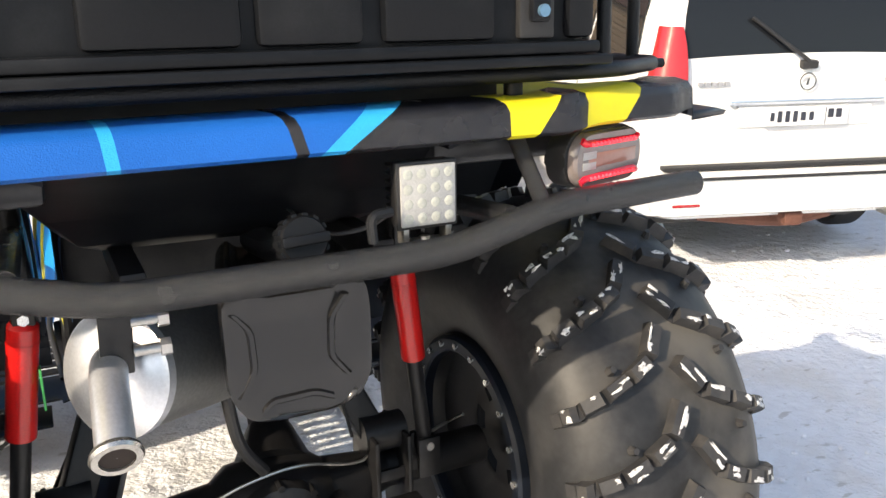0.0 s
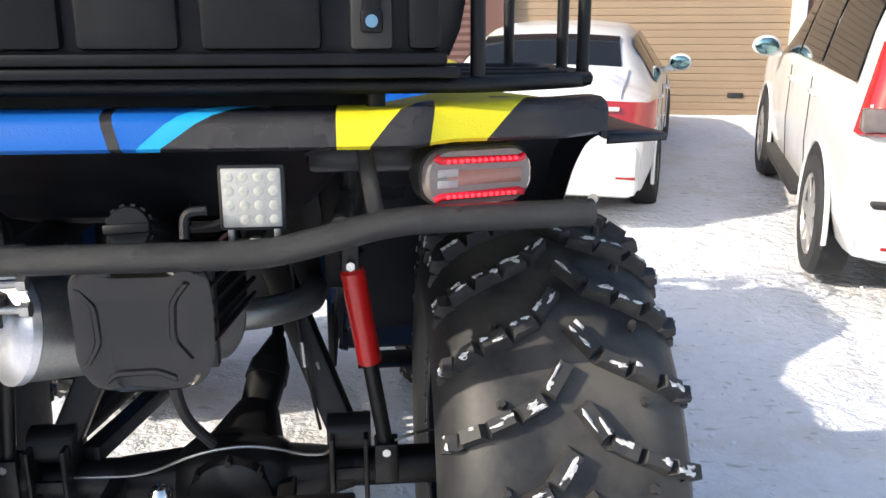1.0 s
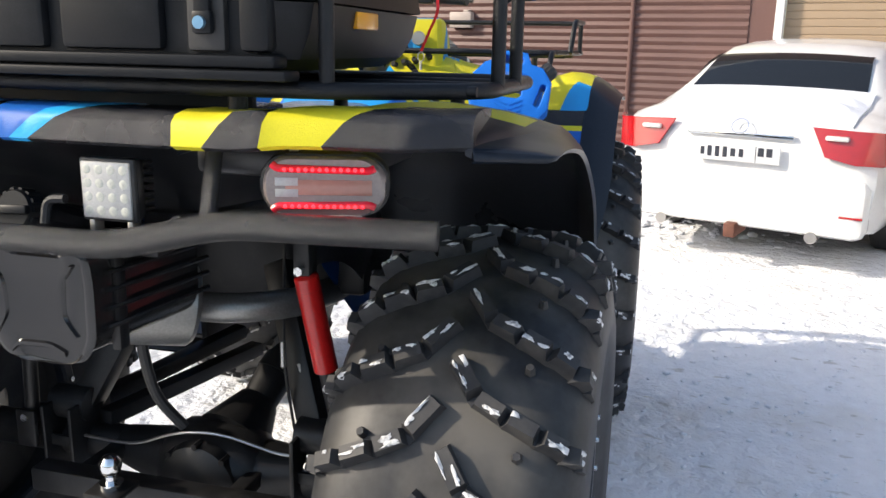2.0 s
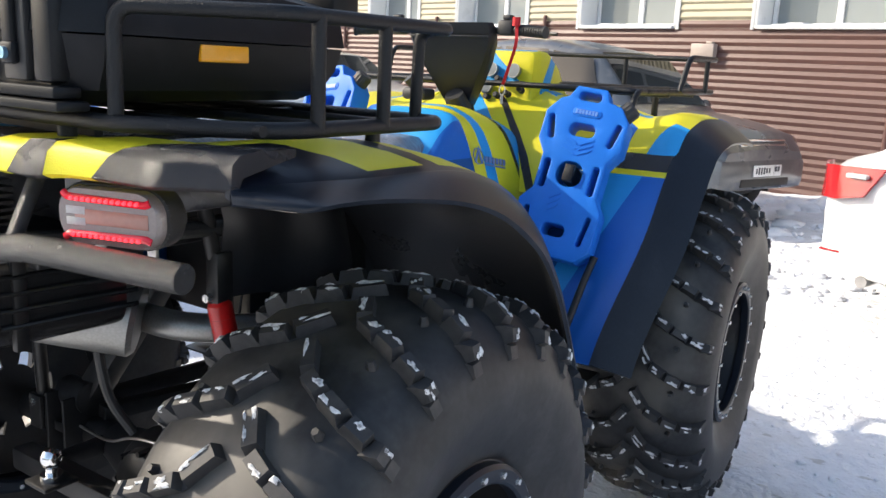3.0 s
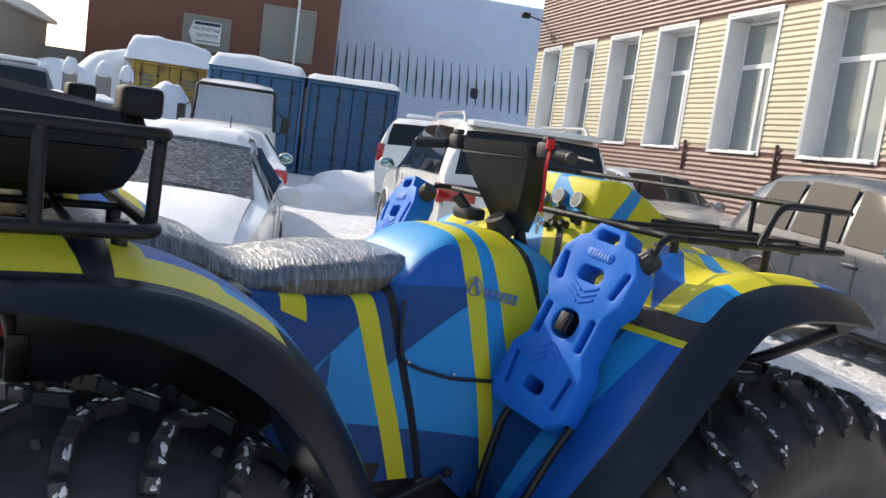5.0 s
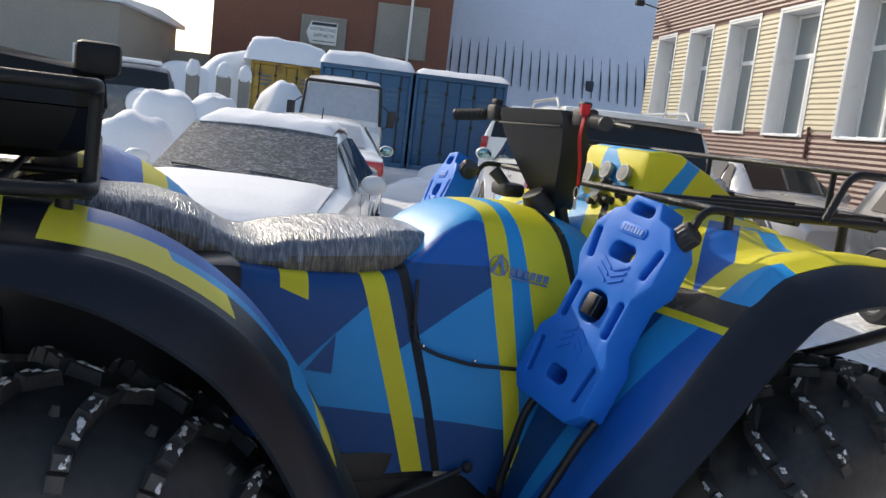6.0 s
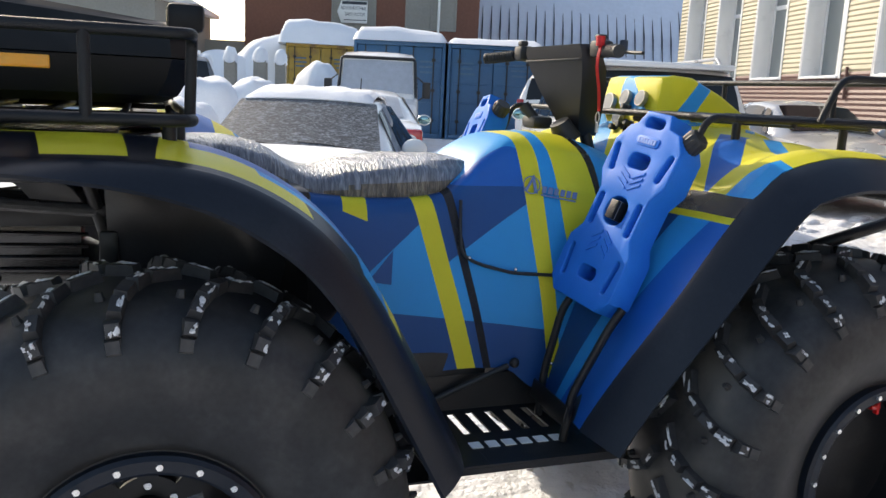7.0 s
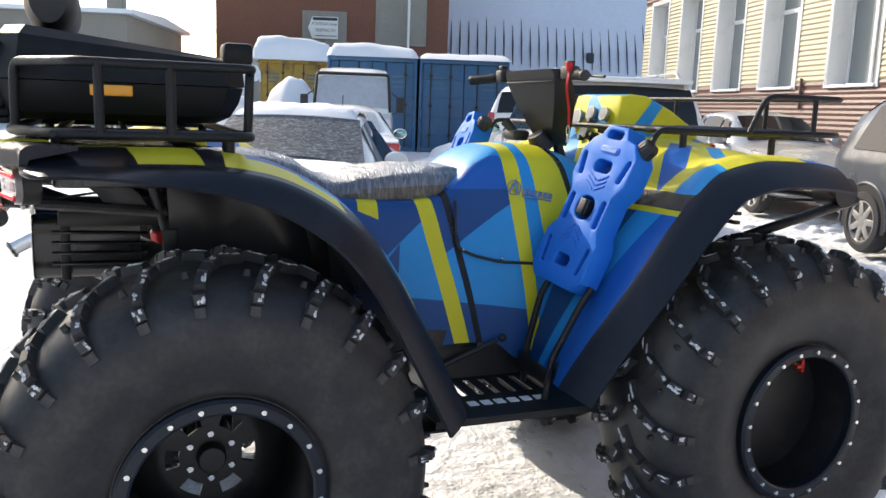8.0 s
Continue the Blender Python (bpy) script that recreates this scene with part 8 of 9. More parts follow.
def plate(parent, m):
    """A number plate with plain bars for its characters."""
    bm = bmesh.new()
    box(bm, (-0.26, -0.006, -0.056), (0.26, 0.006, 0.056), 0.005, m)
    p = part("number_plate", bm, PLATE_WHITE, parent, "white number plate with dark bars")
    x = -0.225
    bars = []
    for w, h in ((0.032, 0.05), (0.036, 0.066), (0.036, 0.066), (0.036, 0.066), (0.04, 0.05), (0.036, 0.05)):
        bars.append((x, -h / 2, x + w * 0.75, h / 2))
        x += w + 0.012
    bars += [(0.13 + 0.05 * k, -0.012, 0.165 + 0.05 * k, 0.04) for k in range(2)] + [(0.115, -0.05, 0.118, 0.05)]
    for x0, z0, x1, z1 in bars:
        bm = bmesh.new()
        box(bm, (x0, -0.0085, z0), (x1, -0.0055, z1), 0.0, m)
        part("dark_bar", bm, LETTER, p, smooth=0)


SUV_ROWS = [(-0.97, 0.48, 1.00, 1.02, 0.84, 0.86, 0.80), (-0.93, 0.38, 1.21, 1.25, 0.90, 0.92, 0.84), (-0.86, 0.36, 1.24, 1.55, 0.92, 0.935, 0.81), (-0.80, 0.35, 1.24, 1.76, 0.925, 0.938, 0.765),
            (-0.62, 0.33, 1.23, 1.87, 0.93, 0.94, 0.745), (0.3, 0.32, 1.21, 1.91, 0.93, 0.94, 0.735), (1.2, 0.32, 1.19, 1.89, 0.93, 0.94, 0.725), (1.75, 0.32, 1.18, 1.77, 0.93, 0.94, 0.71),
            (2.5, 0.32, 1.14, 1.19, 0.93, 0.935, 0.76), (3.2, 0.34, 1.07, 1.11, 0.92, 0.92, 0.78), (3.62, 0.38, 0.97, 1.01, 0.87, 0.87, 0.76), (3.76, 0.48, 0.80, 0.84, 0.78, 0.78, 0.70)]
SEDAN_ROWS = [(-1.08, 0.42, 0.86, 0.88, 0.74, 0.76, 0.66), (-1.02, 0.32, 0.98, 1.01, 0.84, 0.85, 0.72), (-0.80, 0.28, 1.02, 1.07, 0.89, 0.885, 0.74), (-0.50, 0.26, 1.02, 1.10, 0.90, 0.895, 0.72),
              (0.02, 0.24, 1.0, 1.37, 0.905, 0.90, 0.63), (0.35, 0.24, 0.99, 1.45, 0.905, 0.90, 0.615), (0.9, 0.24, 0.97, 1.47, 0.905, 0.90, 0.61), (1.30, 0.24, 0.96, 1.42, 0.905, 0.90, 0.61),
              (2.05, 0.24, 0.95, 1.0, 0.905, 0.895, 0.70), (2.8, 0.26, 0.88, 0.92, 0.89, 0.87, 0.72), (3.4, 0.30, 0.76, 0.80, 0.82, 0.80, 0.68), (3.62, 0.38, 0.62, 0.66, 0.70, 0.70, 0.62)]
CROSS_ROWS = [(-0.80, 0.46, 0.92, 0.94, 0.80, 0.82, 0.76), (-0.74, 0.38, 1.06, 1.12, 0.86, 0.87, 0.80), (-0.60, 0.34, 1.08, 1.55, 0.885, 0.885, 0.70), (-0.30, 0.30, 1.07, 1.71, 0.89, 0.89, 0.66),
              (0.4, 0.28, 1.05, 1.77, 0.89, 0.89, 0.65), (1.0, 0.28, 1.03, 1.755, 0.89, 0.89, 0.645), (1.70, 0.28, 1.02, 1.65, 0.89, 0.89, 0.64), (2.34, 0.28, 1.02, 1.07, 0.89, 0.885, 0.72),
              (2.9, 0.30, 0.96, 1.0, 0.88, 0.87, 0.74), (3.3, 0.36, 0.86, 0.90, 0.82, 0.81, 0.70), (3.44, 0.46, 0.70, 0.74, 0.72, 0.72, 0.64)]


def car(name, m, rows, paint_mat, label, base, radius, screens, panes, wheel_style="spoke", glassy=None, screen_mat=None, rear_mat=None):
    """A parked car. screens: (windscreen, rear window) station ranges; panes: side windows."""
    glassy = glassy or WINDOW
    top = root(name, m, label, "car", "parked cars")
    sh = Shell(rows)
    bm = bmesh.new()
    sh.skin(bm)
    part("body", bm, paint_mat, top, smooth=38)
    for k, (y0, y1, k0, k1) in enumerate(screens):
        bm = bmesh.new()
        sh.end_pane(bm, y0, y1, k0, k1)
        part("windscreen" if k == 0 else "rear_window", bm, (screen_mat if k == 0 else rear_mat) or glassy, top)
    for s in (1, -1):
        for q in panes:
            bm = bmesh.new()
            sh.side_pane(bm, s, *q)
            part("side_window", bm, glassy, top)
        for y in (0.0, base):
            ws = sh.at(y)[5]
            bm = bmesh.new()
            pts = [(math.cos(a) * (radius + 0.075), math.sin(a) * (radius + 0.075)) for a in (math.pi * k / 22 for k in range(23))]
            pts += [(-(radius + 0.06), -0.10), (radius + 0.06, -0.10)]
            mm = Matrix(((0, 0, s, s * (ws + 0.006)), (1, 0, 0, y), (0, 1, 0, radius), (0, 0, 0, 1)))
            slab(bm, [(a, b) for a, b in pts], 0.010, mm)
            part("wheel_arch", bm, TRIM, top)
            bm = bmesh.new()
            tube(bm, [(s * (ws + 0.014), y + math.cos(a) * (radius + 0.085), radius + math.sin(a) * (radius + 0.085)) for a in (math.pi * (k - 1) / 24 for k in range(27))], 0.016, 8)
            part("arch_lip", bm, paint_mat, top)
            road_wheel(top, s * (ws - 0.065), y, radius, 0.22, wheel_style, s)
        bm = bmesh.new()
        ym = max(q[1] for q in panes) - 0.08
        _, zb, zs, zt, wb, ws, wt = sh.at(ym)
        bmesh.ops.create_uvsphere(bm, u_segments=18, v_segments=10, radius=1, matrix=Matrix.Translation((s * (ws + 0.13), ym, zs + 0.09)) @ Matrix.Diagonal((0.115, 0.06, 0.085, 1)))
        box(bm, (s * (ws + 0.04) - 0.06, ym - 0.03, zs), (s * (ws + 0.04) + 0.04, ym + 0.02, zs + 0.06), 0.015)
        mirror_ = part("door_mirror", bm, paint_mat, top, smooth=80)
        bm = bmesh.new()
        bmesh.ops.create_uvsphere(bm, u_segments=18, v_segments=8, radius=1, matrix=Matrix.Translation((s * (ws + 0.13), ym - 0.048, zs + 0.09)) @ Matrix.Diagonal((0.098, 0.02, 0.068, 1)))
        part("mirror_glass", bm, MIRROR, mirror_, smooth=80)
        for yh in (0.45, 1.35):
            _, zb, zs, zt, wb, ws, wt = sh.at(yh)
            bm = bmesh.new()
            box(bm, (s * (ws + 0.018) - 0.014, yh - 0.10, zs - 0.13), (s * (ws + 0.018) + 0.014, yh + 0.10, zs - 0.10), 0.008)
            part("door_handle", bm, paint_mat, top)
        for yd in (0.52, 1.42):
            _, zb, zs, zt, wb, ws, wt = sh.at(yd)
            bm = bmesh.new()
            tube(bm, [(s * (ws + 0.014), yd, zs - 0.02), (s * (ws + 0.022), yd, zb + (zs - zb) * 0.5), (s * (wb + 0.006), yd, zb + 0.12)], 0.0035, 6)
            part("door_gap", bm, TRIM, top)
    # dark underbody
    bm = bmesh.new()
    box(bm, (-0.72, -0.55, 0.22), (0.72, base + 0.35, 0.42), 0.05)
    rod(bm, (-0.6, 0, radius), (0.6, 0, radius), 0.05)
    part("underbody", bm, TRIM, top)
    return top, sh


def block(parent, name, lo, hi, material, bevel=0.012, label="", m=None):
    bm = bmesh.new()
    box(bm, lo, hi, bevel, m)
    return part(name, bm, material, parent, label)


def lamp_shell(parent, name, rows, material, label=""):
    """A lens skinned over rows of points."""
    bm = bmesh.new()
    loft(bm, rows)
    thicken(bm, 0.02)
    return part(name, bm, material, parent, label, smooth=60)


# white body-on-frame SUV, tail towards the quad bike
suv, sh = car("white_suv", pose(4.27, 4.75, 0.13, 4, 0, -16.65), SUV_ROWS, CARPAINT, "white off-road estate car with a tinted tailgate window", 2.79, 0.385,
              [(2.42, 1.78, 0.92, 0.88), (-0.912, -0.805, 0.90, 0.90)], [(-0.62, 0.36, -0.48, 0.36), (0.44, 1.28, 0.44, 1.24), (1.36, 2.22, 1.32, 1.78)])
for s in (1, -1):
    rows = []
    for k in range(8):
        u = k / 7
        z = 1.07 + 0.45 * u
        w = 0.19 - 0.10 * u ** 2
        xo = 0.945 - 0.10 * u
        rows.append([(s * (xo - w), -1.012 + 0.11 * u, z), (s * (xo - 0.05), -1.0 + 0.10 * u, z), (s * (xo + 0.012), -0.93 + 0.085 * u, z), (s * (xo + 0.018), -0.86 + 0.06 * u, z)])
    lamp_shell(suv, "tail_lamp", rows, RED_LENS, "tall red tail lamp")
    block(suv, "lamp_lower", (s * 0.875 - 0.085, -1.028, 1.09), (s * 0.875 + 0.05, -0.95, 1.21), SMOKE_LENS, 0.02)
    block(suv, "bumper_reflector", (s * 0.72 - 0.085, -1.075, 0.495), (s * 0.72 + 0.085, -1.05, 0.513), RED_LENS, 0.004, "narrow red reflector")
    block(suv, "side_step", (s * 0.93 - 0.08, 0.55, 0.36), (s * 0.93 + 0.10, 2.25, 0.41), TRIM, 0.02)
    bm = bmesh.new()
    tube(bm, rounded([(s * 0.66, -0.35, 1.89), (s * 0.66, -0.25, 1.97), (s * 0.64, 1.0, 1.97), (s * 0.64, 1.15, 1.89)], 0.06), 0.016, 8)
    part("roof_rail", bm, SILVER, suv)
block(suv, "rear_bumper", (-0.90, -1.07, 0.42), (0.90, -0.86, 0.70), CARPAINT, 0.06)
block(suv, "bumper_gap", (-0.86, -1.03, 0.705), (0.86, -0.93, 0.73), TRIM, 0.006)
block(suv, "bumper_strip", (-0.80, -1.078, 0.655), (0.80, -1.06, 0.672), TRIM, 0.004)
block(suv, "tailgate_garnish", (-0.48, -1.005, 1.075), (0.48, -0.945, 1.105), CHROME, 0.010, "chrome strip over the plate")
block(suv, "plate_recess", (-0.42, -0.985, 0.94), (0.42, -0.94, 1.073), CARPAINT, 0.012)
plate(suv, Matrix.Translation((0, -1.0, 1.005)))
bm = bmesh.new()
lathe(bm, [(0.044, 0.0), (0.052, 0.0), (0.052, 0.008), (0.044, 0.008)], 28, frame_between((0.0, -0.965, 1.20), (1, 0, 0), (0, 0.1, 1)), wrap=True)
slab(bm, [(-0.012, -0.02), (0.002, -0.02), (0.012, 0.02), (-0.002, 0.02)], 0.006, frame_between((0.0, -0.965, 1.20), (1, 0, 0), (0, 0.1, 1)))
part("badge", bm, CHROME, suv)
for x0, w in ((-0.66, 0.2), (0.5, 0.14)):
    for k in range(5):
        block(suv, "badge_bar", (x0 + k * w / 5, -0.962, 1.185), (x0 + (k + 0.7) * w / 5, -0.93, 1.21), SILVER, 0.002)
for s in (-1, 1):
    block(suv, "tailgate_slot", (s * 0.62 - 0.07, -0.966, 0.93), (s * 0.62 + 0.07, -0.945, 0.945), TRIM, 0.004)
bm = bmesh.new()
tube(bm, [(0.02, -0.955, 1.30), (-0.02, -0.958, 1.33), (-0.34, -0.89, 1.56)], 0.012, 8)
box(bm, (-0.04, -0.965, 1.27), (0.06, -0.91, 1.32), 0.012)
part("rear_wiper", bm, TRIM, suv)
bm = bmesh.new()
rod(bm, (0.62, -1.08, 0.40), (0.62, -0.5, 0.40), 0.035, seg=16)
part("exhaust_pipe", bm, STEEL, suv)
bm = bmesh.new()
tube(bm, rounded([(-0.5, -0.75, 0.36), (-0.2, -0.8, 0.33), (0.1, -0.78, 0.30), (0.34, -0.8, 0.36)], 0.1), 0.05, 10)
part("silencer", bm, RUST, suv, "rusty silencer under the bumper")
bm = bmesh.new()
box(bm, (-0.06, -1.02, 0.33), (0.06, -0.8, 0.42), 0.02)
part("tow_hitch", bm, RUST, suv)

# white saloon, tail towards the quad bike
sal, sh = car("white_saloon", pose(2.045, 7.187, 0.20, 3.5, 0, -19.5), SEDAN_ROWS, CARPAINT, "white saloon car with ragged snow on its boot", 2.78, 0.325,
              [(1.98, 1.34, 0.94, 0.90), (-0.46, 0.10, 0.90, 0.90)], [(-0.02, 0.52, 0.12, 0.50), (0.58, 1.28, 0.56, 1.14), (1.34, 1.72, 1.2, 1.36)])
for s in (1, -1):
    rows = []
    for k in range(6):
        u = k / 5
        z = 0.80 + 0.21 * u
        rows.append([(s * (0.56 - 0.10 * u), -1.125 + 0.05 * u, z + 0.02 + 0.03 * (1 - u)), (s * 0.745, -1.12 + 0.05 * u, z + 0.01), (s * 0.89, -1.035 + 0.03 * u, z), (s * 0.930, -0.95, z + 0.01), (s * 0.945, -0.86 - 0.04 * (1 - u), z + 0.03 - 0.02 * u)])
    lamp_shell(sal, "tail_lamp", rows, RED_LENS, "wide red tail lamp")
    block(sal, "reversing_lens", (s * 0.62 - 0.07, -1.125, 0.955), (s * 0.62 + 0.07, -1.08, 0.985), CLEAR_LENS, 0.01)
    block(sal, "bumper_reflector", (s * 0.75 - 0.07, -1.115, 0.46), (s * 0.75 + 0.07, -1.085, 0.475), RED_LENS, 0.004, "narrow red reflector")
    bm = bmesh.new()
    rod(bm, (s * 0.52, -1.10, 0.30), (s * 0.52, -0.8, 0.30), 0.04, seg=16)
    part("exhaust_tip", bm, STEEL, sal)
block(sal, "rear_bumper", (-0.84, -1.11, 0.30), (0.84, -0.9, 0.72), CARPAINT, 0.08)
block(sal, "boot_strip", (-0.36, -1.105, 0.935), (0.36, -1.06, 0.965), CHROME, 0.008)
plate(sal, Matrix.Translation((0.0, -1.12, 0.83)) @ Matrix.Diagonal((1.1, 1, 1.1, 1)))
bm = bmesh.new()
lathe(bm, [(0.05, 0.0), (0.06, 0.0), (0.06, 0.006), (0.05, 0.006)], 28, frame_between((0.0, -1.085, 1.005), (1, 0, 0), (0, 0.5, 0.7)), wrap=True)
part("badge", bm, CHROME, sal)
block(sal, "tow_hitch", (-0.04, -1.16, 0.24), (0.04, -0.9, 0.34), RUST, 0.01)
bm = bmesh.new()
rows = []
for i in range(15):
    u = i / 14
    row = []
    for j in range(25):
        v = -1 + j / 12
        e = min(1 - abs(v), u * 0.7, (1 - u) * 1.2)
        z = sh.at(-0.98 + 0.62 * u)[3] + 0.026 + 0.022 * (1 - v * v) + (0.05 * smooth01(e / 0.25) * (0.8 + 0.6 * noise.noise(Vector((u * 5, v * 5, 1)))) if e > 0 else -0.01)
        row.append((v * 0.68, -0.98 + 0.62 * u, z))
    rows.append(row)
loft(bm, rows)
thicken(bm, 0.03)
part("boot_snow", bm, SNOW_SOFT, sal, "ragged snow on the boot lid", smooth=80)

# dark crossover parked along the wall
cro, sh = car("grey_crossover", pose(-3.595, 9.915, 0.225, 0, -1.0, -103.7), CROSS_ROWS, GREYPAINT, "dusty dark grey crossover parked along the building", 2.62, 0.345,
              [(2.29, 1.73, 0.93, 0.90), (-0.72, -0.36, 0.9, 0.9)], [(-0.40, 0.28, -0.24, 0.28), (0.36, 1.1, 0.36, 1.04), (1.18, 2.10, 1.12, 1.70)])
for s in (1, -1):
    rows = []
    for k in range(5):
        u = k / 4
        rows.append([(s * (0.50), 3.36 - 0.06 * u, 0.74 + 0.15 * u), (s * 0.70, 3.26 - 0.05 * u, 0.75 + 0.16 * u), (s * 0.845, 3.02 - 0.06 * u, 0.78 + 0.16 * u), (s * (0.895), 2.80, 0.86 + 0.09 * u)])
    lamp_shell(cro, "headlamp", rows, CLEAR_LENS, "clear headlamp with an amber corner")
    block(cro, "indicator", (s * 0.882 - 0.022, 2.80, 0.90), (s * 0.882 + 0.028, 2.90, 0.955), ORANGE, 0.015)
    block(cro, "fog_lamp", (s * 0.62 - 0.07, 3.40, 0.50), (s * 0.62 + 0.07, 3.44, 0.56), CLEAR_LENS, 0.015)
for z in (0.74, 0.79, 0.84):
    block(cro, "grille_bar", (-0.42, 3.375 - 0.03 * (z - 0.74) * 10, z), (0.42, 3.42 - 0.03 * (z - 0.74) * 10, z + 0.022), CHROME, 0.006)
block(cro, "front_bumper", (-0.80, 3.25, 0.36), (0.80, 3.46, 0.68), GREYPAINT, 0.07)
block(cro, "air_intake", (-0.45, 3.45, 0.40), (0.45, 3.468, 0.48), TRIM, 0.008)
plate(cro, Matrix.Translation((0, 3.475, 0.56)) @ Matrix.Rotation(math.pi, 4, "Z"))
bm = bmesh.new()
rod(bm, (0.60, 0.55, 1.73), (0.63, 0.25, 1.95), 0.004, seg=6)
part("aerial", bm, TRIM, cro)

# large white SUV beyond the quad bike
big, sh = car("white_suv", pose(-5.40, 6.64, 0.17, 0, 0, 74.3), SUV_ROWS, CARPAINT, "large white off-road estate with a black rear window and roof rails", 2.85, 0.39,
              [(2.42, 1.78, 0.92, 0.88), (-0.915, -0.80, 0.97, 0.93)], [(-0.62, 0.36, -0.48, 0.36), (0.44, 1.28, 0.44, 1.24), (1.36, 2.22, 1.32, 1.78)])
for s in (1, -1):
    block(big, "tail_lamp", (s * 0.775 - 0.20, -1.0, 1.02), (s * 0.775 + 0.20, -0.74, 1.22), RED_LENS, 0.03, "wide red tail lamp")
    block(big, "lamp_lower", (s * 0.76 - 0.15, -1.008, 1.0), (s * 0.76 + 0.175, -0.78, 1.05), CLEAR_LENS, 0.012)
    bm = bmesh.new()
    tube(bm, rounded([(s * 0.68, -0.55, 1.87), (s * 0.68, -0.42, 1.96), (s * 0.66, 1.1, 1.96), (s * 0.66, 1.3, 1.87)], 0.06), 0.018, 8)
    part("roof_rail", bm, SILVER, big)
    block(big, "bumper_reflector", (s * 0.7 - 0.07, -1.07, 0.62), (s * 0.7 + 0.07, -1.05, 0.65), RED_LENS, 0.004)
block(big, "spoiler", (-0.70, -0.93, 1.82), (0.70, -0.60, 1.88), CARPAINT, 0.025)
block(big, "rear_bumper", (-0.90, -1.06, 0.50), (0.90, -0.86, 0.80), CARPAINT, 0.06)
plate(big, Matrix.Translation((0, -1.0, 0.93)))

# another white SUV further back
far_suv, sh = car("white_suv", pose(-12.5, 9.3, 0.27, 0, 0, 50), SUV_ROWS, CARPAINT, "white estate car parked nearer the containers", 2.79, 0.385,
                  [(2.42, 1.78, 0.92, 0.88), (-0.912, -0.805, 0.90, 0.90)], [(-0.62, 0.36, -0.48, 0.36), (0.44, 1.28, 0.44, 1.24), (1.36, 2.22, 1.32, 1.78)])
for s in (1, -1):
    block(far_suv, "tail_lamp", (s * 0.86 - 0.06, -0.97, 1.0), (s * 0.86 + 0.075, -0.76, 1.35), RED_LENS, 0.03, "tall red tail lamp")
block(far_suv, "roof_snow", (-0.55, -0.5, 1.90), (0.55, 1.3, 1.98), SNOW_SOFT, 0.03, "thin snow on the roof")

# frosted saloon facing the quad bike
fro, sh = car("frosted_saloon", pose(-6.31, 3.41, 0.10, 0, 0, -109.2), SEDAN_ROWS, CARPAINT, "white saloon car with a frosted windscreen and snow on its roof", 2.7, 0.32,
              [(2.04, 1.33, 1.10, 1.04), (-0.46, 0.10, 0.9, 0.9)], [(-0.02, 0.52, 0.12, 0.50), (0.58, 1.28, 0.56, 1.14), (1.34, 1.72, 1.2, 1.36)], screen_mat=FROST, rear_mat=FROST_LIGHT)
bm = bmesh.new()
rows = []
for i in range(19):
    u = i / 18
    row = []
    for j in range(21):
        v = -1 + j / 10
        e = min(1 - abs(v), u, 1 - u)
        y = 0.1 + 1.24 * u
        row.append((v * 0.60, y, sh.at(y)[3] + 0.022 + 0.022 * (1 - v * v) + 0.05 * smooth01(e / 0.15) * (0.9 + 0.5 * noise.noise(Vector((u * 4, v * 4, 5))))))
    rows.append(row)
loft(bm, rows)
thicken(bm, 0.02)
part("roof_snow", bm, SNOW_SOFT, fro, "layer of snow on the roof", smooth=80)
bm = bmesh.new()
rows = []
for i in range(15):
    u = i / 14
    row = []
    for j in range(21):
        v = -1 + j / 10
        e = min(1 - abs(v), u * 2, (1 - u) * 2)
        y = 2.06 + 1.3 * u
        row.append((v * 0.74, y, sh.at(y)[3] + 0.02 + 0.02 * (1 - v * v) + 0.035 * smooth01(e / 0.2)))
    rows.append(row)
loft(bm, rows)
thicken(bm, 0.02)
part("bonnet_snow", bm, SNOW_SOFT, fro, "layer of snow on the bonnet", smooth=80)
bm = bmesh.new()
rod(bm, (-0.33, 0.25, 1.45), (-0.33, 0.2, 1.66), 0.006, seg=6)
part("aerial", bm, TRIM, fro)
for x in (-0.55, 0.1):
    bm = bmesh.new()
    tube(bm, [(x, 2.03, 1.035), (x + 0.3, 1.99, 1.065), (x + 0.52, 1.98, 1.07)], 0.006, 6)
    part("wiper", bm, TRIM, fro)
for s in (1, -1):
    block(fro, "headlamp", (s * 0.62 - 0.16, 3.30, 0.62), (s * 0.62 + 0.14, 3.46, 0.74), CLEAR_LENS, 0.04)

# saloon behind it, tail this way
bk, sh = car("white_saloon", pose(-8.95, 4.20, 0.17, 0, 0, 78), SEDAN_ROWS, CARPAINT, "white saloon car with iced windows", 2.7, 0.32,
             [(1.98, 1.34, 0.94, 0.90), (-0.46, 0.10, 0.90, 0.90)], [(-0.02, 0.52, 0.12, 0.50), (0.58, 1.28, 0.56, 1.14)], rear_mat=FROST_LIGHT, glassy=FROST)
for s in (1, -1):
    block(bk, "tail_lamp", (s * 0.72 - 0.15, -1.09, 0.80), (s * 0.72 + 0.16, -0.85, 1.0), RED_LENS, 0.04, "red tail lamp")
    block(bk, "tail_lamp_lower", (s * 0.72 - 0.14, -1.095, 0.76), (s * 0.72 + 0.15, -0.86, 0.81), CLEAR_LENS, 0.02)
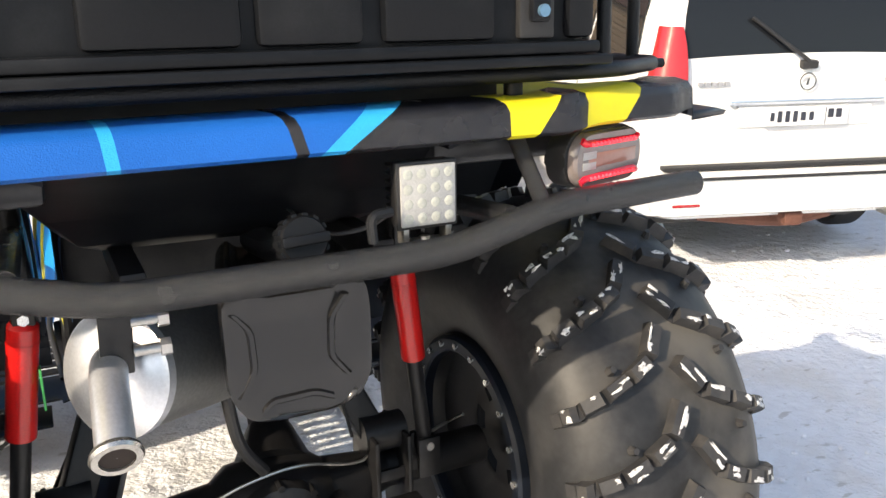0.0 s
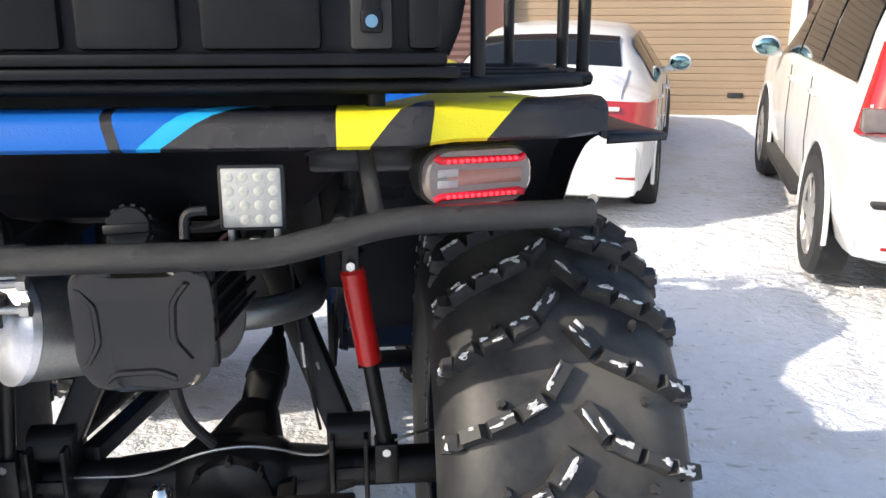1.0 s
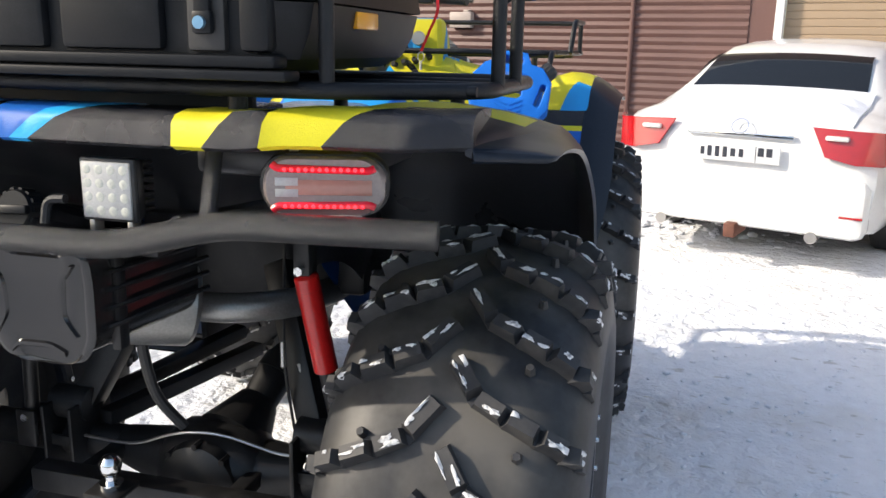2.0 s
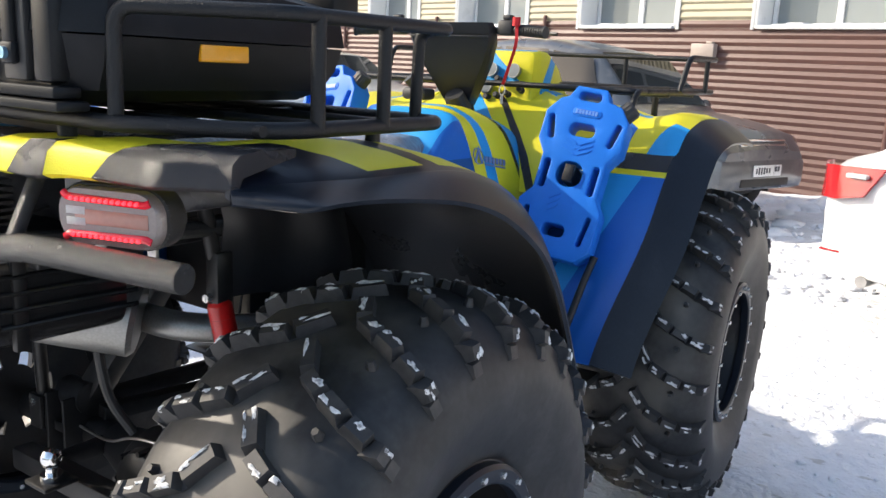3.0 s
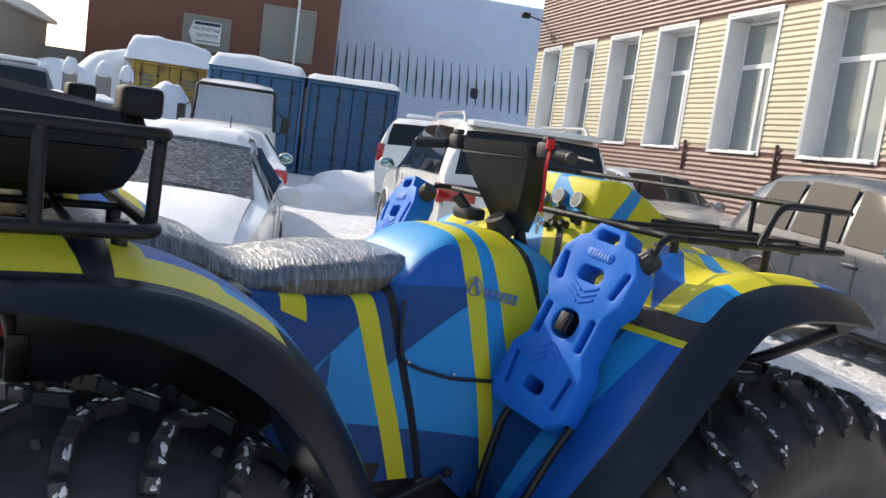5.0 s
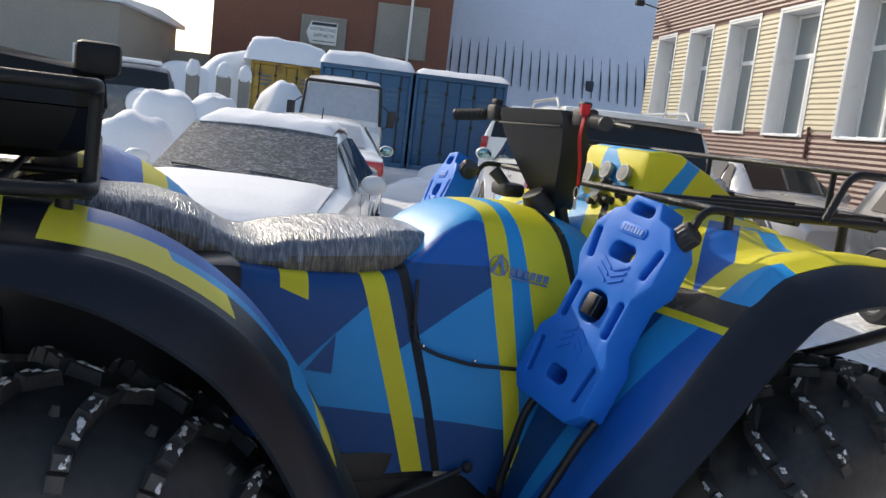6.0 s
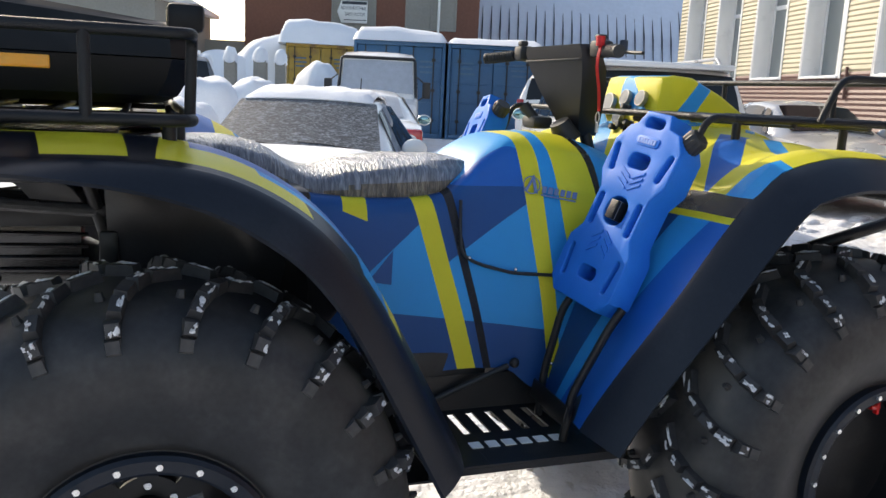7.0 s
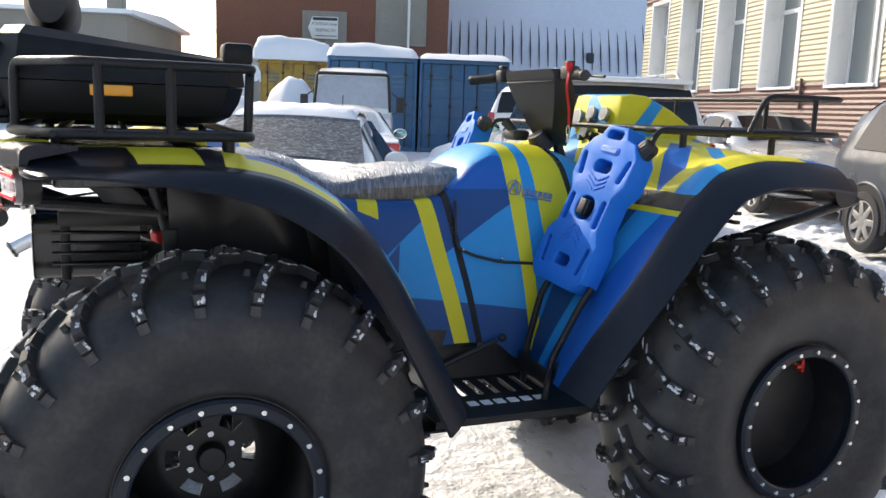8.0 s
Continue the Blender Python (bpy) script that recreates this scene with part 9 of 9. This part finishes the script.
# silver saloon by the wall
sil, sh = car("silver_saloon", pose(-9.2, 11.35, 0.30, 0, 0, -101.6), SEDAN_ROWS, SILVER, "silver saloon car parked beside the building", 2.7, 0.32,
              [(1.98, 1.34, 0.94, 0.90), (-0.46, 0.10, 0.90, 0.90)], [(-0.02, 0.52, 0.12, 0.50), (0.58, 1.28, 0.56, 1.14), (1.34, 1.72, 1.2, 1.36)])
for s in (1, -1):
    block(sil, "headlamp", (s * 0.62 - 0.16, 3.28, 0.62), (s * 0.62 + 0.16, 3.48, 0.74), CLEAR_LENS, 0.04)
# SUV with a spare wheel, far off
sp, sh = car("snowy_suv", pose(-19.4, 1.6, 0.40, 0, 0, 96), SUV_ROWS, GREYPAINT, "dark grey estate car with a snow-plastered spare wheel", 2.6, 0.37,
             [(2.42, 1.78, 0.92, 0.88), (-0.912, -0.805, 0.90, 0.90)], [(-0.62, 0.36, -0.48, 0.36), (0.44, 1.28, 0.44, 1.24), (1.36, 2.22, 1.32, 1.78)])
bm = bmesh.new()
lathe(bm, [(0.001, 0.1), (0.30, 0.09), (0.36, 0.04), (0.37, -0.12), (0.001, -0.12)], 32, frame_between((0.15, -1.06, 0.98), (1, 0, 0), (0, 0, 1)))
part("spare_wheel", bm, SNOW_SOFT, sp, "spare wheel plastered with snow")
block(sp, "roof_snow", (-0.6, -0.5, 1.90), (0.6, 1.3, 2.02), SNOW_SOFT, 0.04)


def van():
    top = root("white_van", pose(-16.54, 6.21, 0.36, 0, 0, -104) @ Matrix.Diagonal((0.92, 1, 0.97, 1)), "white van with a snow-covered windscreen and black mirrors", "van", "parked cars")
    rows = [(-1.0, 0.4, 1.1, 2.0, 0.9, 0.92, 0.85), (-0.9, 0.35, 1.15, 2.12, 0.94, 0.95, 0.86), (1.2, 0.35, 1.15, 2.16, 0.95, 0.95, 0.86), (1.75, 0.35, 1.15, 2.02, 0.95, 0.95, 0.84),
            (2.25, 0.35, 1.13, 1.18, 0.95, 0.94, 0.86), (2.75, 0.38, 1.0, 1.05, 0.92, 0.9, 0.8), (2.9, 0.45, 0.85, 0.9, 0.85, 0.85, 0.75)]
    sh = Shell(rows)
    bm = bmesh.new()
    sh.skin(bm)
    part("body", bm, CARPAINT, top, smooth=38)
    bm = bmesh.new()
    sh.end_pane(bm, 2.2, 1.8, 0.96, 0.92, 0.02)
    part("windscreen", bm, FROST_LIGHT, top, "windscreen covered with snow")
    bm = bmesh.new()
    tube(bm, rounded([(-0.88, 2.22, 1.2), (-0.84, 1.78, 2.03), (0.84, 1.78, 2.03), (0.88, 2.22, 1.2)], 0.08), 0.035, 8)
    part("screen_seal", bm, TRIM, top)
    for s in (1, -1):
        block(top, "door_mirror", (s * 1.12 - 0.09, 1.95, 1.2), (s * 1.12 + 0.09, 2.05, 1.55), TRIM, 0.03)
        bm = bmesh.new()
        tube(bm, [(s * 0.93, 2.0, 1.15), (s * 1.1, 2.0, 1.25)], 0.015, 6)
        tube(bm, [(s * 0.90, 1.95, 1.65), (s * 1.1, 2.0, 1.5)], 0.015, 6)
        part("mirror_arm", bm, TRIM, top)
        bm = bmesh.new()
        sh.side_pane(bm, s, 1.0, 1.9, 1.0, 1.7)
        part("side_window", bm, WINDOW, top)
        for y in (0.0, 2.2):
            road_wheel(top, s * 0.86, y, 0.34, 0.2, "spoke", s)
    block(top, "front_bumper", (-0.85, 2.8, 0.4), (0.85, 3.0, 0.6), TRIM, 0.04)
    block(top, "underbody", (-0.7, -0.6, 0.2), (0.7, 2.5, 0.4), TRIM, 0.04)
    for s in (1, -1):
        block(top, "headlamp", (s * 0.66 - 0.12, 2.86, 0.72), (s * 0.66 + 0.12, 2.93, 0.86), CLEAR_LENS, 0.03)


van()

# ---- siding boards, last because they are many ----
clad(wall, -17.6, -4.0, 0.31, 2.27, 0.098, BROWN)
clad(wall, -4.0, 3.95, 0.02, 2.27, 0.098, BROWN)
for k, pier in enumerate(piers):
    a, b = edges[2 * k], edges[2 * k + 1]
    clad(pier, a + (0.05 if k else 0.0), b - (0.05 if k < len(piers) - 1 else 0.0), 2.43, 4.84, 0.1, SIDING)
    clad(pier, a + (0.05 if k else 0.0), b - (0.05 if k < len(piers) - 1 else 0.0), 2.315, 2.43, 0.098, BROWN)
clad(upper, -17.6, 14.0, 4.94, 6.9, 0.1, BROWN)
